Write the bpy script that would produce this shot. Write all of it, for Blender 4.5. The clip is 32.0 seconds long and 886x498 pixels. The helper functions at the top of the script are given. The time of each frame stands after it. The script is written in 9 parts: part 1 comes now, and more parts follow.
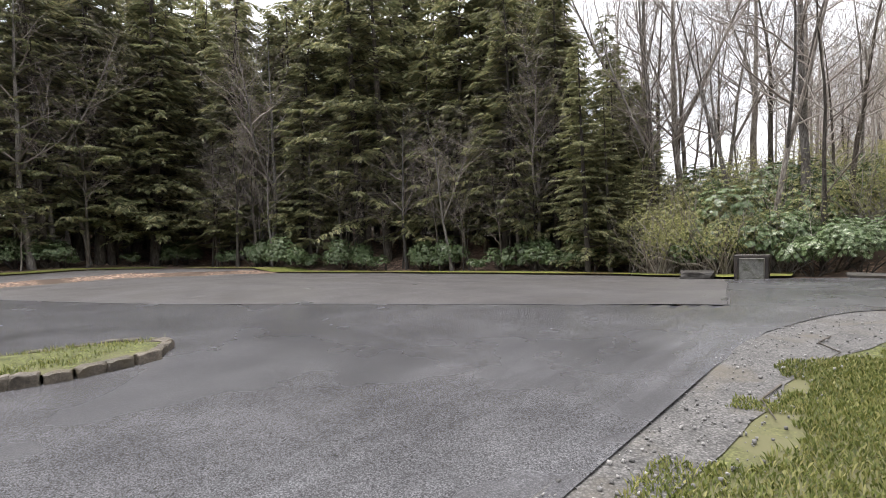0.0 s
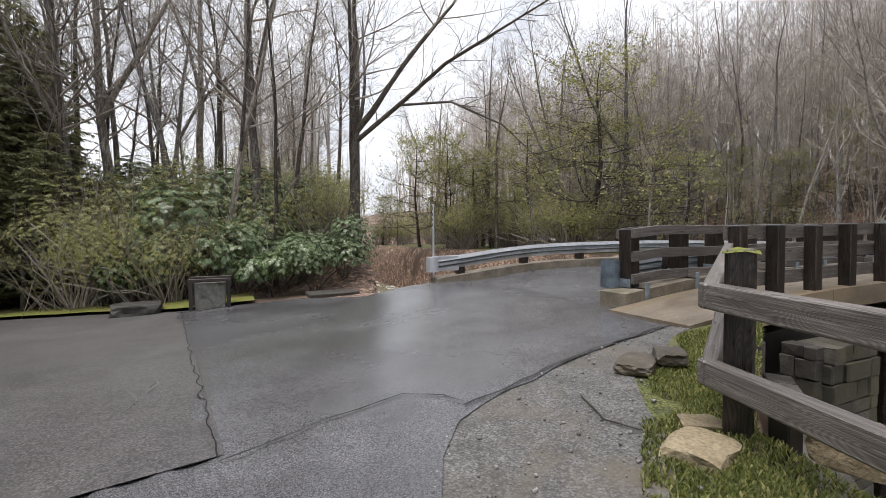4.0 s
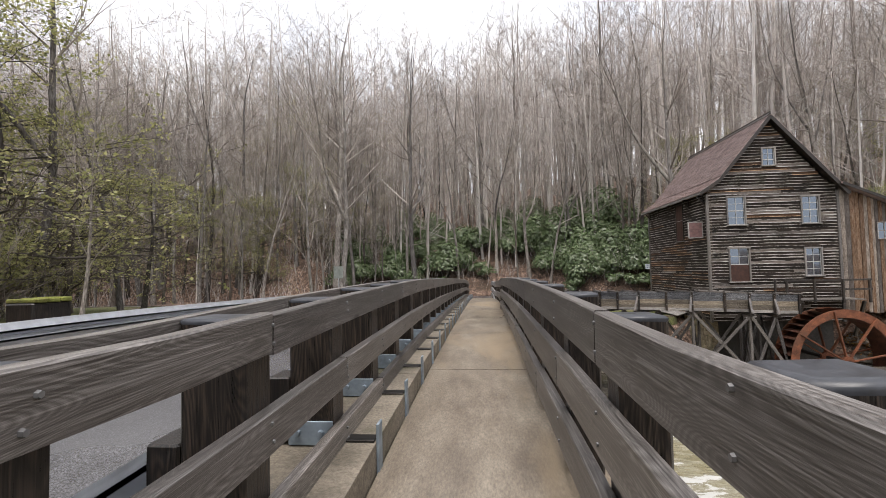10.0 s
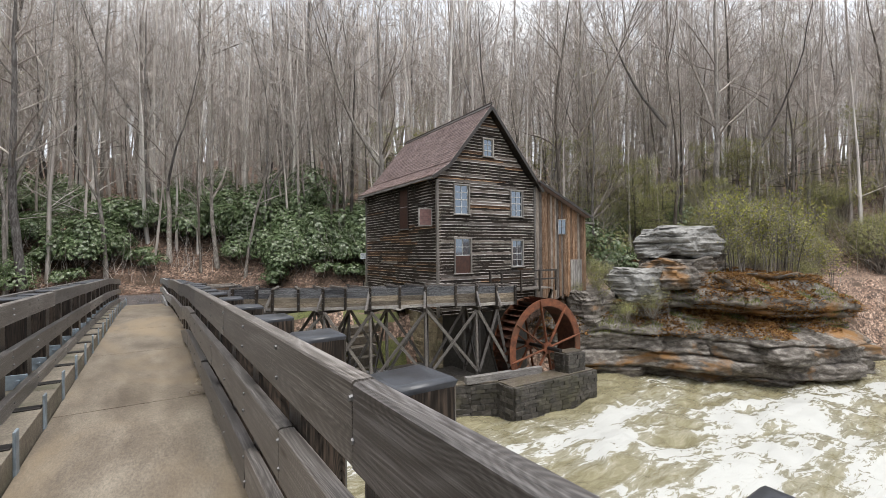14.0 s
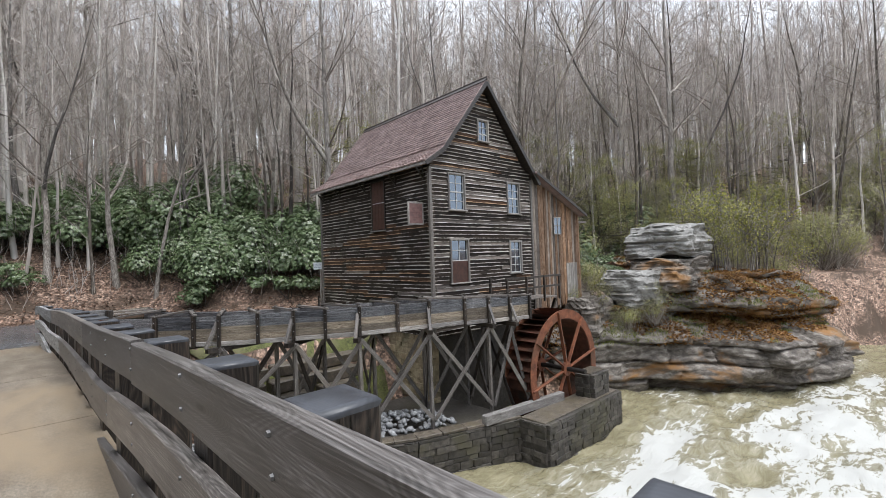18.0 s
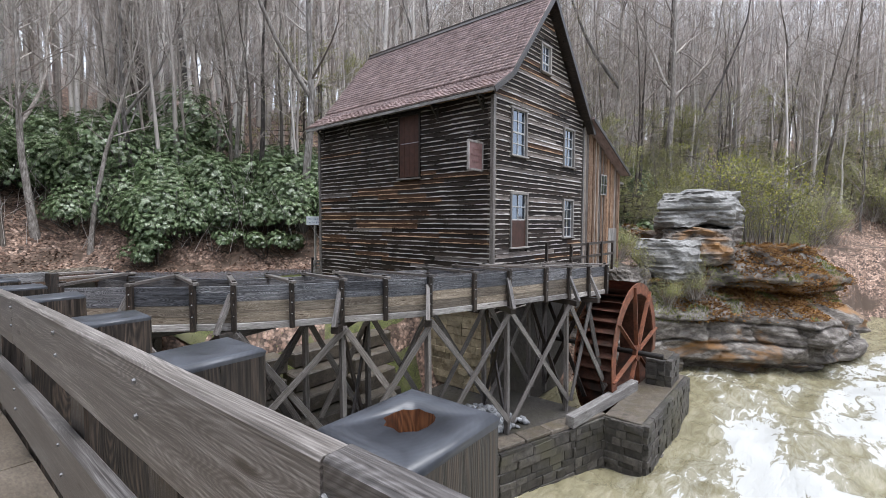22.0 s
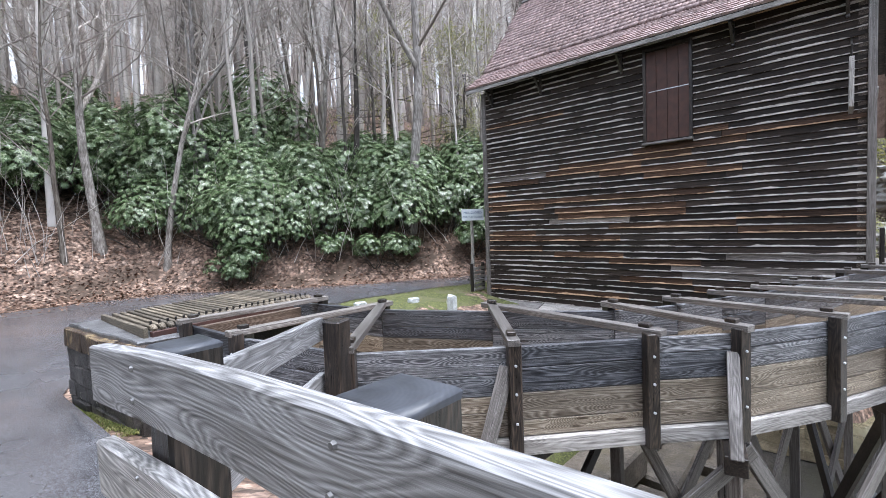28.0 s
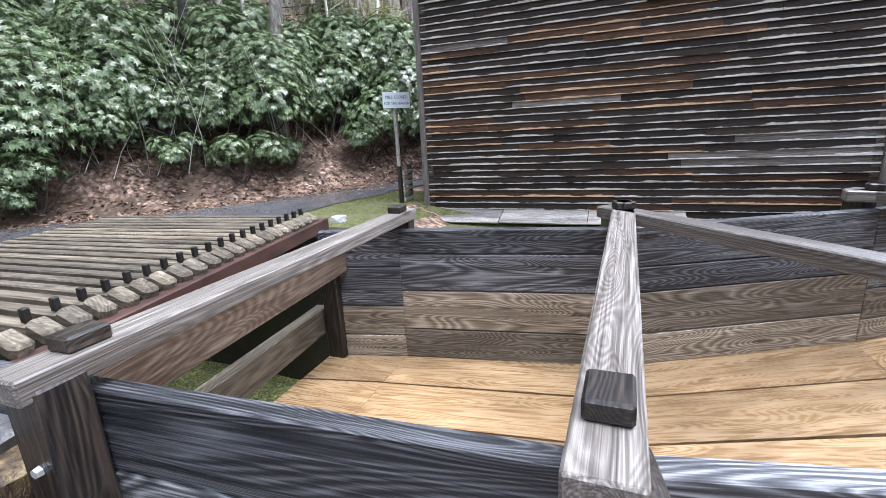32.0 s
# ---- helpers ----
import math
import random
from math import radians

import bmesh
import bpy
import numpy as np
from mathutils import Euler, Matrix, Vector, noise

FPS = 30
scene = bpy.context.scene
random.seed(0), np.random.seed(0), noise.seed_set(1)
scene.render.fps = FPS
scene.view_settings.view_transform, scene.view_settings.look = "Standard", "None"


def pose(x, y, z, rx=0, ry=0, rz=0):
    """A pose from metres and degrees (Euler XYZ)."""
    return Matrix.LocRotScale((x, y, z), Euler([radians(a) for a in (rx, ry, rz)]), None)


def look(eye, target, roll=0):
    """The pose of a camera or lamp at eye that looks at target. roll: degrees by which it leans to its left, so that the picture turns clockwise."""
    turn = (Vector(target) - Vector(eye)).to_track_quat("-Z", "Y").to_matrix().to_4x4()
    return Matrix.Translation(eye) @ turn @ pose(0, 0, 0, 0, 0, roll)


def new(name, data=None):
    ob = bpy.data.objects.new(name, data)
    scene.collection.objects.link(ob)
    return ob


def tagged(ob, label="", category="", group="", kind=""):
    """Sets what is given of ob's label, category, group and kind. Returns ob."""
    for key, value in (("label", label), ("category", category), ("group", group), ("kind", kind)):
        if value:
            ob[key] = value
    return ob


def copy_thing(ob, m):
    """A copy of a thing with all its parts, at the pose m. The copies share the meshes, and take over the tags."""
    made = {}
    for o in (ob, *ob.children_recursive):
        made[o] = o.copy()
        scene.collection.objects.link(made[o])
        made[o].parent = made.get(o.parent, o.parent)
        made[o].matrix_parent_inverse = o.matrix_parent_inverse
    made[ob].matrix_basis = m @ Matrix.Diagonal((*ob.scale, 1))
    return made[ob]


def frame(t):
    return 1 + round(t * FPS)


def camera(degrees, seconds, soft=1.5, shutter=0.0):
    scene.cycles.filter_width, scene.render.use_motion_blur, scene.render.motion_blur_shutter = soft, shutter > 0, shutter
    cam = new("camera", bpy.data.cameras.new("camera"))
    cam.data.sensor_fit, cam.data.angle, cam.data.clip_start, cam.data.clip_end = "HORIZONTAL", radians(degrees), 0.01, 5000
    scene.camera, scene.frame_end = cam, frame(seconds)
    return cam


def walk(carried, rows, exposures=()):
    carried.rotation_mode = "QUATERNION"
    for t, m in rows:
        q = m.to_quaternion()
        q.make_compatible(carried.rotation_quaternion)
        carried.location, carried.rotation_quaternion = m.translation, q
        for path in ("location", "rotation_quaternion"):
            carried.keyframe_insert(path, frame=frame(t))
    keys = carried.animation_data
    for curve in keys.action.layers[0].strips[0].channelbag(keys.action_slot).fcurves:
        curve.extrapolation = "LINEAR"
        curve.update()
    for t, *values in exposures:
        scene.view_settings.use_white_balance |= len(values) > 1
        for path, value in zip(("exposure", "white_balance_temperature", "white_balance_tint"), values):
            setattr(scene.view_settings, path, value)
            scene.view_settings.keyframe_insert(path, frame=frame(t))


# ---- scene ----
cam = camera(88.4, 32.0, soft=0.6)
PATH = [
    (0, (-1.306, 0.343, 4.53), (-2.871, -0.901, 4.464), -1.6),
    (0.5, (-2.039, 0.007, 4.574), (-3.65, -1.176, 4.519), -2.5),
    (1, (-2.77, -0.202, 4.611), (-4.5, -1.204, 4.579), -3.5),
    (1.5, (-3.454, -0.331, 4.614), (-5.271, -1.165, 4.611), -4.3),
    (2, (-4.102, -0.459, 4.619), (-5.996, -1.102, 4.642), -3.9),
    (2.5, (-4.736, -0.607, 4.607), (-6.678, -1.085, 4.595), -3.0),
    (3, (-5.392, -0.664, 4.617), (-7.386, -0.81, 4.584), -1.8),
    (3.5, (-6.045, -0.624, 4.637), (-8.023, -0.33, 4.572), -1.0),
    (4, (-6.686, -0.51, 4.664), (-8.503, 0.324, 4.592), -0.4),
    (4.5, (-7.225, -0.275, 4.638), (-8.863, 0.873, 4.627), -0.2),
    (6.5, (-9.086, 1.113, 4.618), (-10.067, 2.854, 4.686), -2.9),
    (7, (-9.53, 1.646, 4.623), (-10.477, 3.407, 4.687), -1.8),
    (7.5, (-9.897, 2.226, 4.652), (-10.824, 3.998, 4.674), -0.8),
    (8, (-10.172, 2.869, 4.637), (-10.959, 4.706, 4.703), 0.3),
    (8.5, (-10.534, 3.377, 4.664), (-11.144, 5.281, 4.696), 1.0),
    (9, (-10.805, 4.094, 4.845), (-11.308, 6.029, 4.888), -1.8),
    (9.5, (-10.954, 4.807, 4.883), (-11.278, 6.779, 4.962), -1.5),
    (10, (-11.061, 5.581, 4.911), (-11.229, 7.572, 5.0), -1.2),
    (10.5, (-11.132, 6.365, 4.94), (-11.055, 8.36, 5.063), -0.6),
    (11, (-11.144, 7.179, 4.972), (-10.966, 9.167, 5.1), -0.5),
    (11.5, (-11.122, 8.022, 5.007), (-10.822, 9.994, 5.151), 0.1),
    (12, (-11.072, 8.859, 5.027), (-10.612, 10.803, 5.132), 0.6),
    (12.5, (-11.037, 9.611, 5.045), (-10.362, 11.493, 5.093), 0.6),
    (13, (-10.99, 10.386, 5.056), (-10.085, 12.169, 5.083), -0.9),
    (13.5, (-10.997, 11.155, 5.053), (-9.98, 12.877, 5.077), -0.7),
    (15.5, (-10.997, 14.031, 4.992), (-9.77, 15.61, 4.972), -1.9),
    (16, (-10.985, 14.751, 4.98), (-9.738, 16.314, 4.999), -2.2),
    (16.5, (-10.96, 15.415, 4.957), (-9.662, 16.937, 4.985), -2.7),
    (17, (-10.94, 16.078, 4.941), (-9.609, 17.57, 4.987), -2.5),
    (17.5, (-10.937, 16.735, 4.935), (-9.568, 18.192, 4.994), -2.4),
    (18, (-10.921, 17.415, 4.929), (-9.551, 18.871, 4.973), -2.1),
    (18.5, (-10.954, 18.109, 4.913), (-9.589, 19.57, 4.95), -1.6),
    (19, (-10.95, 18.794, 4.89), (-9.576, 20.247, 4.91), -0.4),
    (19.5, (-10.922, 19.465, 4.863), (-9.519, 20.89, 4.836), 0.6),
    (20, (-10.89, 20.156, 4.844), (-9.396, 21.484, 4.789), 1.6),
    (20.5, (-10.817, 20.828, 4.824), (-9.277, 22.1, 4.723), 0.3),
    (21, (-10.789, 21.516, 4.802), (-9.216, 22.743, 4.664), 0.1),
    (21.5, (-10.772, 22.183, 4.78), (-9.19, 23.397, 4.634), 0.2),
    (22, (-10.805, 22.878, 4.759), (-9.264, 24.147, 4.641), 0.2),
    (22.5, (-10.806, 23.539, 4.745), (-9.251, 24.794, 4.659), 0.4),
    (23, (-10.81, 24.213, 4.729), (-9.25, 25.462, 4.647), 0.5),
    (23.5, (-10.796, 24.88, 4.7), (-9.182, 26.057, 4.622), 0.5),
    (24, (-10.744, 25.536, 4.676), (-9.126, 26.71, 4.644), -0.0),
    (24.5, (-10.693, 26.162, 4.652), (-9.121, 27.398, 4.628), -0.2),
    (25, (-10.69, 26.872, 4.627), (-9.135, 28.13, 4.606), -0.8),
    (25.5, (-10.654, 27.524, 4.617), (-9.166, 28.859, 4.558), -0.6),
    (27.5, (-10.916, 30.26, 4.503), (-9.396, 31.558, 4.438), -1.3),
    (28, (-10.925, 30.936, 4.462), (-9.421, 32.25, 4.361), -2.1),
    (28.5, (-10.885, 31.524, 4.449), (-9.385, 32.841, 4.325), -1.6),
    (29, (-10.815, 32.124, 4.422), (-9.339, 33.47, 4.318), -2.6),
    (29.5, (-10.757, 32.684, 4.361), (-9.258, 34.001, 4.237), -2.1),
    (30, (-10.58, 33.204, 4.308), (-9.002, 34.42, 4.137), -1.5),
    (30.5, (-10.395, 33.649, 4.256), (-8.741, 34.743, 3.998), -0.5),
    (31, (-10.199, 34.202, 4.146), (-8.439, 35.097, 3.831), -1.1),
    (31.5, (-9.979, 34.656, 4.045), (-8.205, 35.49, 3.652), -2.0),
    (32, (-9.63, 35.089, 3.979), (-7.818, 35.771, 3.48), -3.1),
]
walk(cam, [(t, look(eye, target, roll)) for t, eye, target, roll in PATH],
     [(0, 1.15, 6450, 12), (1.5, 0.95, 6450, 12), (3, 0.8, 6450, 12), (5, 0.4, 6350, 12), (8, 0.36, 6350, 13), (10, 0.8, 6500, 13), (13, 0.85, 6400, 10), (16, 0.8, 6200, 10), (19, 0.95, 6000, 10), (22, 1.05, 5850, 12), (25, 1.45, 5600, 13), (28, 1.6, 5600, 12), (30, 1.78, 5600, 12), (32, 1.75, 5600, 12)])

# ---- sky, sun and exposure ----
world = bpy.data.worlds.new("overcast_sky")
scene.world = world
world.use_nodes = True
wn = world.node_tree.nodes
sky = wn.new("ShaderNodeTexSky")
sky.sky_type, sky.sun_disc = "NISHITA", False
sky.sun_elevation, sky.sun_rotation = radians(74), radians(176)
sky.air_density, sky.dust_density, sky.ozone_density = 1.0, 4.0, 1.0
veil = wn.new("ShaderNodeMix")
veil.data_type = "RGBA"
veil.inputs[0].default_value = 0.8
cloud = wn.new("ShaderNodeTexNoise")
cloud.inputs["Scale"].default_value, cloud.inputs["Detail"].default_value = 3.2, 6.0
shade = wn.new("ShaderNodeValToRGB")
shade.color_ramp.elements[0].position, shade.color_ramp.elements[1].position = 0.38, 0.6
shade.color_ramp.elements[0].color, shade.color_ramp.elements[1].color = (0.80, 0.83, 0.88, 1), (0.99, 0.995, 1.0, 1)
gain = wn.new("ShaderNodeVectorMath")
gain.operation = "SCALE"
gain.inputs["Scale"].default_value = 10.5
wl = world.node_tree.links
wl.new(cloud.outputs["Fac"], shade.inputs[0])
wl.new(shade.outputs[0], gain.inputs[0])
wl.new(gain.outputs[0], veil.inputs[7])
world.node_tree.links.new(sky.outputs[0], veil.inputs[6])
world.node_tree.links.new(veil.outputs[2], wn["Background"].inputs[0])
wn["Background"].inputs[1].default_value = 0.09
lamp = bpy.data.lights.new("sun", "SUN")
lamp.energy, lamp.angle, lamp.color = 1.8, radians(35), (1.0, 0.96, 0.9)
sun = new("sun", lamp)
sun.matrix_world = look((2, -4, 93), (0, 22, 0))

# ---- helpers of this scene ----
R = random.Random(7)


def smooth(a, b, x):
    t = min(1.0, max(0.0, (x - a) / (b - a)))
    return t * t * (3 - 2 * t)


def table(x, pairs):
    """Straight interpolation in a short table of pairs."""
    if x <= pairs[0][0]:
        return pairs[0][1]
    for (x0, y0), (x1, y1) in zip(pairs, pairs[1:]):
        if x <= x1:
            return y0 + (y1 - y0) * (x - x0) / (x1 - x0)
    return pairs[-1][1]


def lay_grain(me, axis):
    """Stores each point's place along and across its piece of timber, so that the grain follows the piece."""
    n = len(me.vertices)
    co = np.empty(n * 3, np.float32)
    me.vertices.foreach_get("co", co)
    co = co.reshape(-1, 3)
    c = co - co.mean(0)
    val, vec = np.linalg.eigh(c.T @ c)
    if val[2] > 4 * val[1] + 1e-12:
        v = vec[:, ::-1]
        out = c @ v + co.mean(0).sum()
    else:
        out = co[:, [axis, (axis + 1) % 3, (axis + 2) % 3]]
    at = me.attributes.new("grain", "FLOAT_VECTOR", "POINT")
    at.data.foreach_set("vector", np.ascontiguousarray(out, np.float32).ravel())


def part(name, bm, material, parent=None, label="", smooth_faces=False):
    me = bpy.data.meshes.new(name)
    bm.to_mesh(me)
    bm.free()
    me.materials.append(material)
    if "axis" in material:
        lay_grain(me, material["axis"])
    if smooth_faces:
        me.polygons.foreach_set("use_smooth", [True] * len(me.polygons))
    ob = new(name, me)
    if parent is not None:
        ob.parent = parent
        ob.matrix_parent_inverse = parent.matrix_basis.inverted()
    if label:
        ob["label"] = label
    return ob


def thing(name, x, y, z, label, category, group="", kind="", rz=0.0):
    ob = new(name)
    ob.empty_display_size = 0.2
    ob.matrix_basis = pose(x, y, z, 0, 0, rz)
    return tagged(ob, label, category, group, kind)


def mesh_np(name, verts, faces, material, parent=None, smooth_faces=False):
    """One mesh object from arrays: faces all of one size."""
    verts, faces = np.asarray(verts, np.float32), np.asarray(faces, np.int32)
    me = bpy.data.meshes.new(name)
    n, k = faces.shape
    me.vertices.add(len(verts))
    me.vertices.foreach_set("co", verts.ravel())
    me.loops.add(n * k)
    me.loops.foreach_set("vertex_index", faces.ravel())
    me.polygons.add(n)
    me.polygons.foreach_set("loop_start", np.arange(0, n * k, k, dtype=np.int32))
    if smooth_faces:
        me.polygons.foreach_set("use_smooth", np.ones(n, bool))
    me.update(calc_edges=True)
    me.materials.append(material)
    if "axis" in material:
        lay_grain(me, material["axis"])
    ob = new(name, me)
    if parent is not None:
        ob.parent = parent
        ob.matrix_parent_inverse = parent.matrix_basis.inverted()
    return ob


def box(bm, c, s, rot=None, bevel=0.0, jitter=0.0):
    """Adds a box of size s about c, turned by the matrix rot, its edges bevelled."""
    m = Matrix.Translation(c) @ (rot.to_4x4() if rot else Matrix()) @ Matrix.Diagonal((*s, 1))
    made = bmesh.ops.create_cube(bm, size=1, matrix=m)
    vs = made["verts"]
    if jitter:
        for v in vs:
            v.co += Vector((R.uniform(-1, 1), R.uniform(-1, 1), R.uniform(-1, 1))) * jitter
    if bevel:
        es = list({e for v in vs for e in v.link_edges})
        bmesh.ops.bevel(bm, geom=es, offset=bevel, segments=1, affect="EDGES")


def beam(bm, a, b, w, h, bevel=0.006, up=(0, 0, 1)):
    """A timber from a to b, w wide across and h high."""
    a, b = Vector(a), Vector(b)
    d = (b - a).normalized()
    u = Vector(up)
    if abs(d.dot(u)) > 0.98:
        u = Vector((0, 1, 0))
    side = d.cross(u).normalized()
    u = side.cross(d)
    rot = Matrix((d, side, u)).transposed()
    box(bm, (a + b) / 2, ((b - a).length, w, h), rot, bevel)


def tube(bm, a, b, r0, r1, n=8, caps=True):
    a, b = Vector(a), Vector(b)
    d = b - a
    m = Matrix.Translation((a + b) / 2) @ d.to_track_quat("Z", "Y").to_matrix().to_4x4()
    bmesh.ops.create_cone(bm, cap_ends=caps, segments=n, radius1=r0, radius2=r1, depth=d.length, matrix=m)


def sheet(name, us, vs, at, material, parent=None, smooth_faces=True):
    """A grid surface: at(u, v) gives the place of each node."""
    pts = [at(u, v) for u in us for v in vs]
    nv = len(vs)
    fs = [(i * nv + j, (i + 1) * nv + j, (i + 1) * nv + j + 1, i * nv + j + 1) for i in range(len(us) - 1) for j in range(nv - 1)]
    return mesh_np(name, pts, fs, material, parent, smooth_faces)


def wave(x, y, s, seed=0.0):
    return noise.noise((x * s + seed, y * s - seed, seed * 1.7))


# ---- materials ----
def material(name):
    m = bpy.data.materials.new(name)
    m.use_nodes = True
    t = m.node_tree
    return m, t, t.nodes["Principled BSDF"]


def node(t, kind, **values):
    n = t.nodes.new(kind)
    for key, value in values.items():
        n.inputs[key.replace("_", " ")].default_value = value
    return n


def ramp(t, source, stops):
    r = t.nodes.new("ShaderNodeValToRGB")
    while len(r.color_ramp.elements) < len(stops):
        r.color_ramp.elements.new(0.5)
    for e, (p, c) in zip(r.color_ramp.elements, stops):
        e.position, e.color = p, (*c, 1) if len(c) == 3 else c
    t.links.new(source, r.inputs[0])
    return r.outputs[0]


def mixed(t, factor, a, b, kind="MIX"):
    m = t.nodes.new("ShaderNodeMix")
    m.data_type, m.blend_type = "RGBA", kind
    for slot, v in ((0, factor), (6, a), (7, b)):
        if isinstance(v, bpy.types.NodeSocket):
            t.links.new(v, m.inputs[slot])
        else:
            m.inputs[slot].default_value = v if slot == 0 else (*v, 1)
    return m.outputs[2]


def place(t, scale=(1, 1, 1), obj=False, along_piece=False):
    """Coordinates in metres, of the piece, of the object or of the world, stretched."""
    if along_piece:
        own = t.nodes.new("ShaderNodeAttribute")
        own.attribute_name = "grain"
        c = own.outputs["Vector"]
    elif obj:
        c = t.nodes.new("ShaderNodeTexCoord").outputs["Object"]
    else:
        c = t.nodes.new("ShaderNodeNewGeometry").outputs["Position"]
    m = t.nodes.new("ShaderNodeMapping")
    m.inputs["Scale"].default_value = scale
    t.links.new(c, m.inputs["Vector"])
    return m.outputs[0]


def grain(t, where, scale, detail=4.0, rough=0.6, distortion=0.0):
    n = node(t, "ShaderNodeTexNoise", Scale=scale, Detail=detail, Roughness=rough, Distortion=distortion)
    t.links.new(where, n.inputs["Vector"])
    return n.outputs["Fac"]


def bump(t, b, height, strength, distance):
    n = node(t, "ShaderNodeBump", Strength=strength, Distance=distance)
    t.links.new(height, n.inputs["Height"])
    t.links.new(n.outputs[0], b.inputs["Normal"])


def timber(name, dark, mid, light, axis, rough=0.6, wet=0.0, stretch=70.0, vary=0.35, rings=30.0, along=4.0, ring_mix=0.16, spec=0.3):
    """Weathered timber: fine fibres and growth rings along an axis (0, 1, 2); each piece a little different."""
    m, t, b = material(name)
    m["axis"] = axis
    sc = (along, stretch, stretch)
    oi = t.nodes.new("ShaderNodeObjectInfo")
    isl = t.nodes.new("ShaderNodeNewGeometry")
    add = t.nodes.new("ShaderNodeMath")
    t.links.new(oi.outputs["Random"], add.inputs[0])
    t.links.new(isl.outputs["Random Per Island"], add.inputs[1])
    w = place(t, sc, along_piece=True)
    shift = t.nodes.new("ShaderNodeVectorMath")
    shift.operation = "MULTIPLY_ADD"
    comb = t.nodes.new("ShaderNodeCombineXYZ")
    for i in range(3):
        t.links.new(add.outputs[0], comb.inputs[i])
    t.links.new(comb.outputs[0], shift.inputs[0])
    shift.inputs[1].default_value = (37, 53, 71)
    t.links.new(w, shift.inputs[2])
    fib = grain(t, shift.outputs[0], 1.0, 5, 0.62, 0.4)
    # rings: level lines of a slow swell along the board
    slow = t.nodes.new("ShaderNodeVectorMath")
    slow.operation = "MULTIPLY_ADD"
    t.links.new(comb.outputs[0], slow.inputs[0])
    slow.inputs[1].default_value = (37, 53, 71)
    t.links.new(place(t, (0.8, 7.0, 7.0), along_piece=True), slow.inputs[2])
    swell = grain(t, slow.outputs[0], 1.0, 1.2, 0.35, 0.5)
    # knots: the rings close round them
    spot = t.nodes.new("ShaderNodeVectorMath")
    spot.operation = "MULTIPLY_ADD"
    t.links.new(comb.outputs[0], spot.inputs[0])
    spot.inputs[1].default_value = (17, 29, 43)
    t.links.new(place(t, (1.5, 7.0, 7.0), along_piece=True), spot.inputs[2])
    knot = node(t, "ShaderNodeTexVoronoi", Scale=1.0)
    t.links.new(spot.outputs[0], knot.inputs["Vector"])
    near = ramp(t, knot.outputs["Distance"], [(0.0, (1, 1, 1)), (0.42, (0, 0, 0))])
    lump = t.nodes.new("ShaderNodeMath")
    lump.operation = "MULTIPLY_ADD"
    t.links.new(near, lump.inputs[0])
    lump.inputs[1].default_value = 0.22
    t.links.new(swell, lump.inputs[2])
    mul = t.nodes.new("ShaderNodeMath")
    mul.operation = "MULTIPLY"
    t.links.new(lump.outputs[0], mul.inputs[0])
    mul.inputs[1].default_value = rings
    ping = t.nodes.new("ShaderNodeMath")
    ping.operation = "PINGPONG"
    t.links.new(mul.outputs[0], ping.inputs[0])
    ping.inputs[1].default_value = 0.5
    dbl = t.nodes.new("ShaderNodeMath")
    dbl.operation = "MULTIPLY"
    t.links.new(ping.outputs[0], dbl.inputs[0])
    dbl.inputs[1].default_value = 2.0
    both = t.nodes.new("ShaderNodeMix")
    both.inputs[0].default_value = ring_mix
    t.links.new(fib, both.inputs[2])
    t.links.new(dbl.outputs[0], both.inputs[3])
    g = both.outputs[0]
    c = ramp(t, g, [(0.25, dark), (0.47, mid), (0.74, light)])
    c = mixed(t, 1.0, c, ramp(t, knot.outputs["Distance"], [(0.05, (0.3, 0.26, 0.23)), (0.11, (1, 1, 1))]), "MULTIPLY")
    # silvered and dark stretches along the piece
    st = grain(t, place(t, (1.6, stretch * 0.1, stretch * 0.1), along_piece=True), 1.0, 4, 0.6)
    c = mixed(t, 1.0, c, ramp(t, st, [(0.32, (0.7, 0.69, 0.68)), (0.5, (1, 1, 1)), (0.68, (1.3, 1.31, 1.33))]), "MULTIPLY")
    fr = t.nodes.new("ShaderNodeMath")
    fr.operation = "FRACT"
    t.links.new(add.outputs[0], fr.inputs[0])
    tone = ramp(t, fr.outputs[0], [(0.0, (1 - vary, 1 - vary, 1 - vary * 0.95)), (0.5, (1, 1, 1)), (1.0, (1 + vary, 1 + vary * 0.92, 1 + vary * 0.82))])
    c = mixed(t, 1.0, c, tone, "MULTIPLY")
    t.links.new(c, b.inputs["Base Color"])
    rr = ramp(t, g, [(0.3, (rough - wet,) * 3), (0.7, (rough + 0.15,) * 3)])
    t.links.new(rr, b.inputs["Roughness"])
    b.inputs["Specular IOR Level"].default_value = spec
    bump(t, b, g, 0.6, 0.0025)
    return m


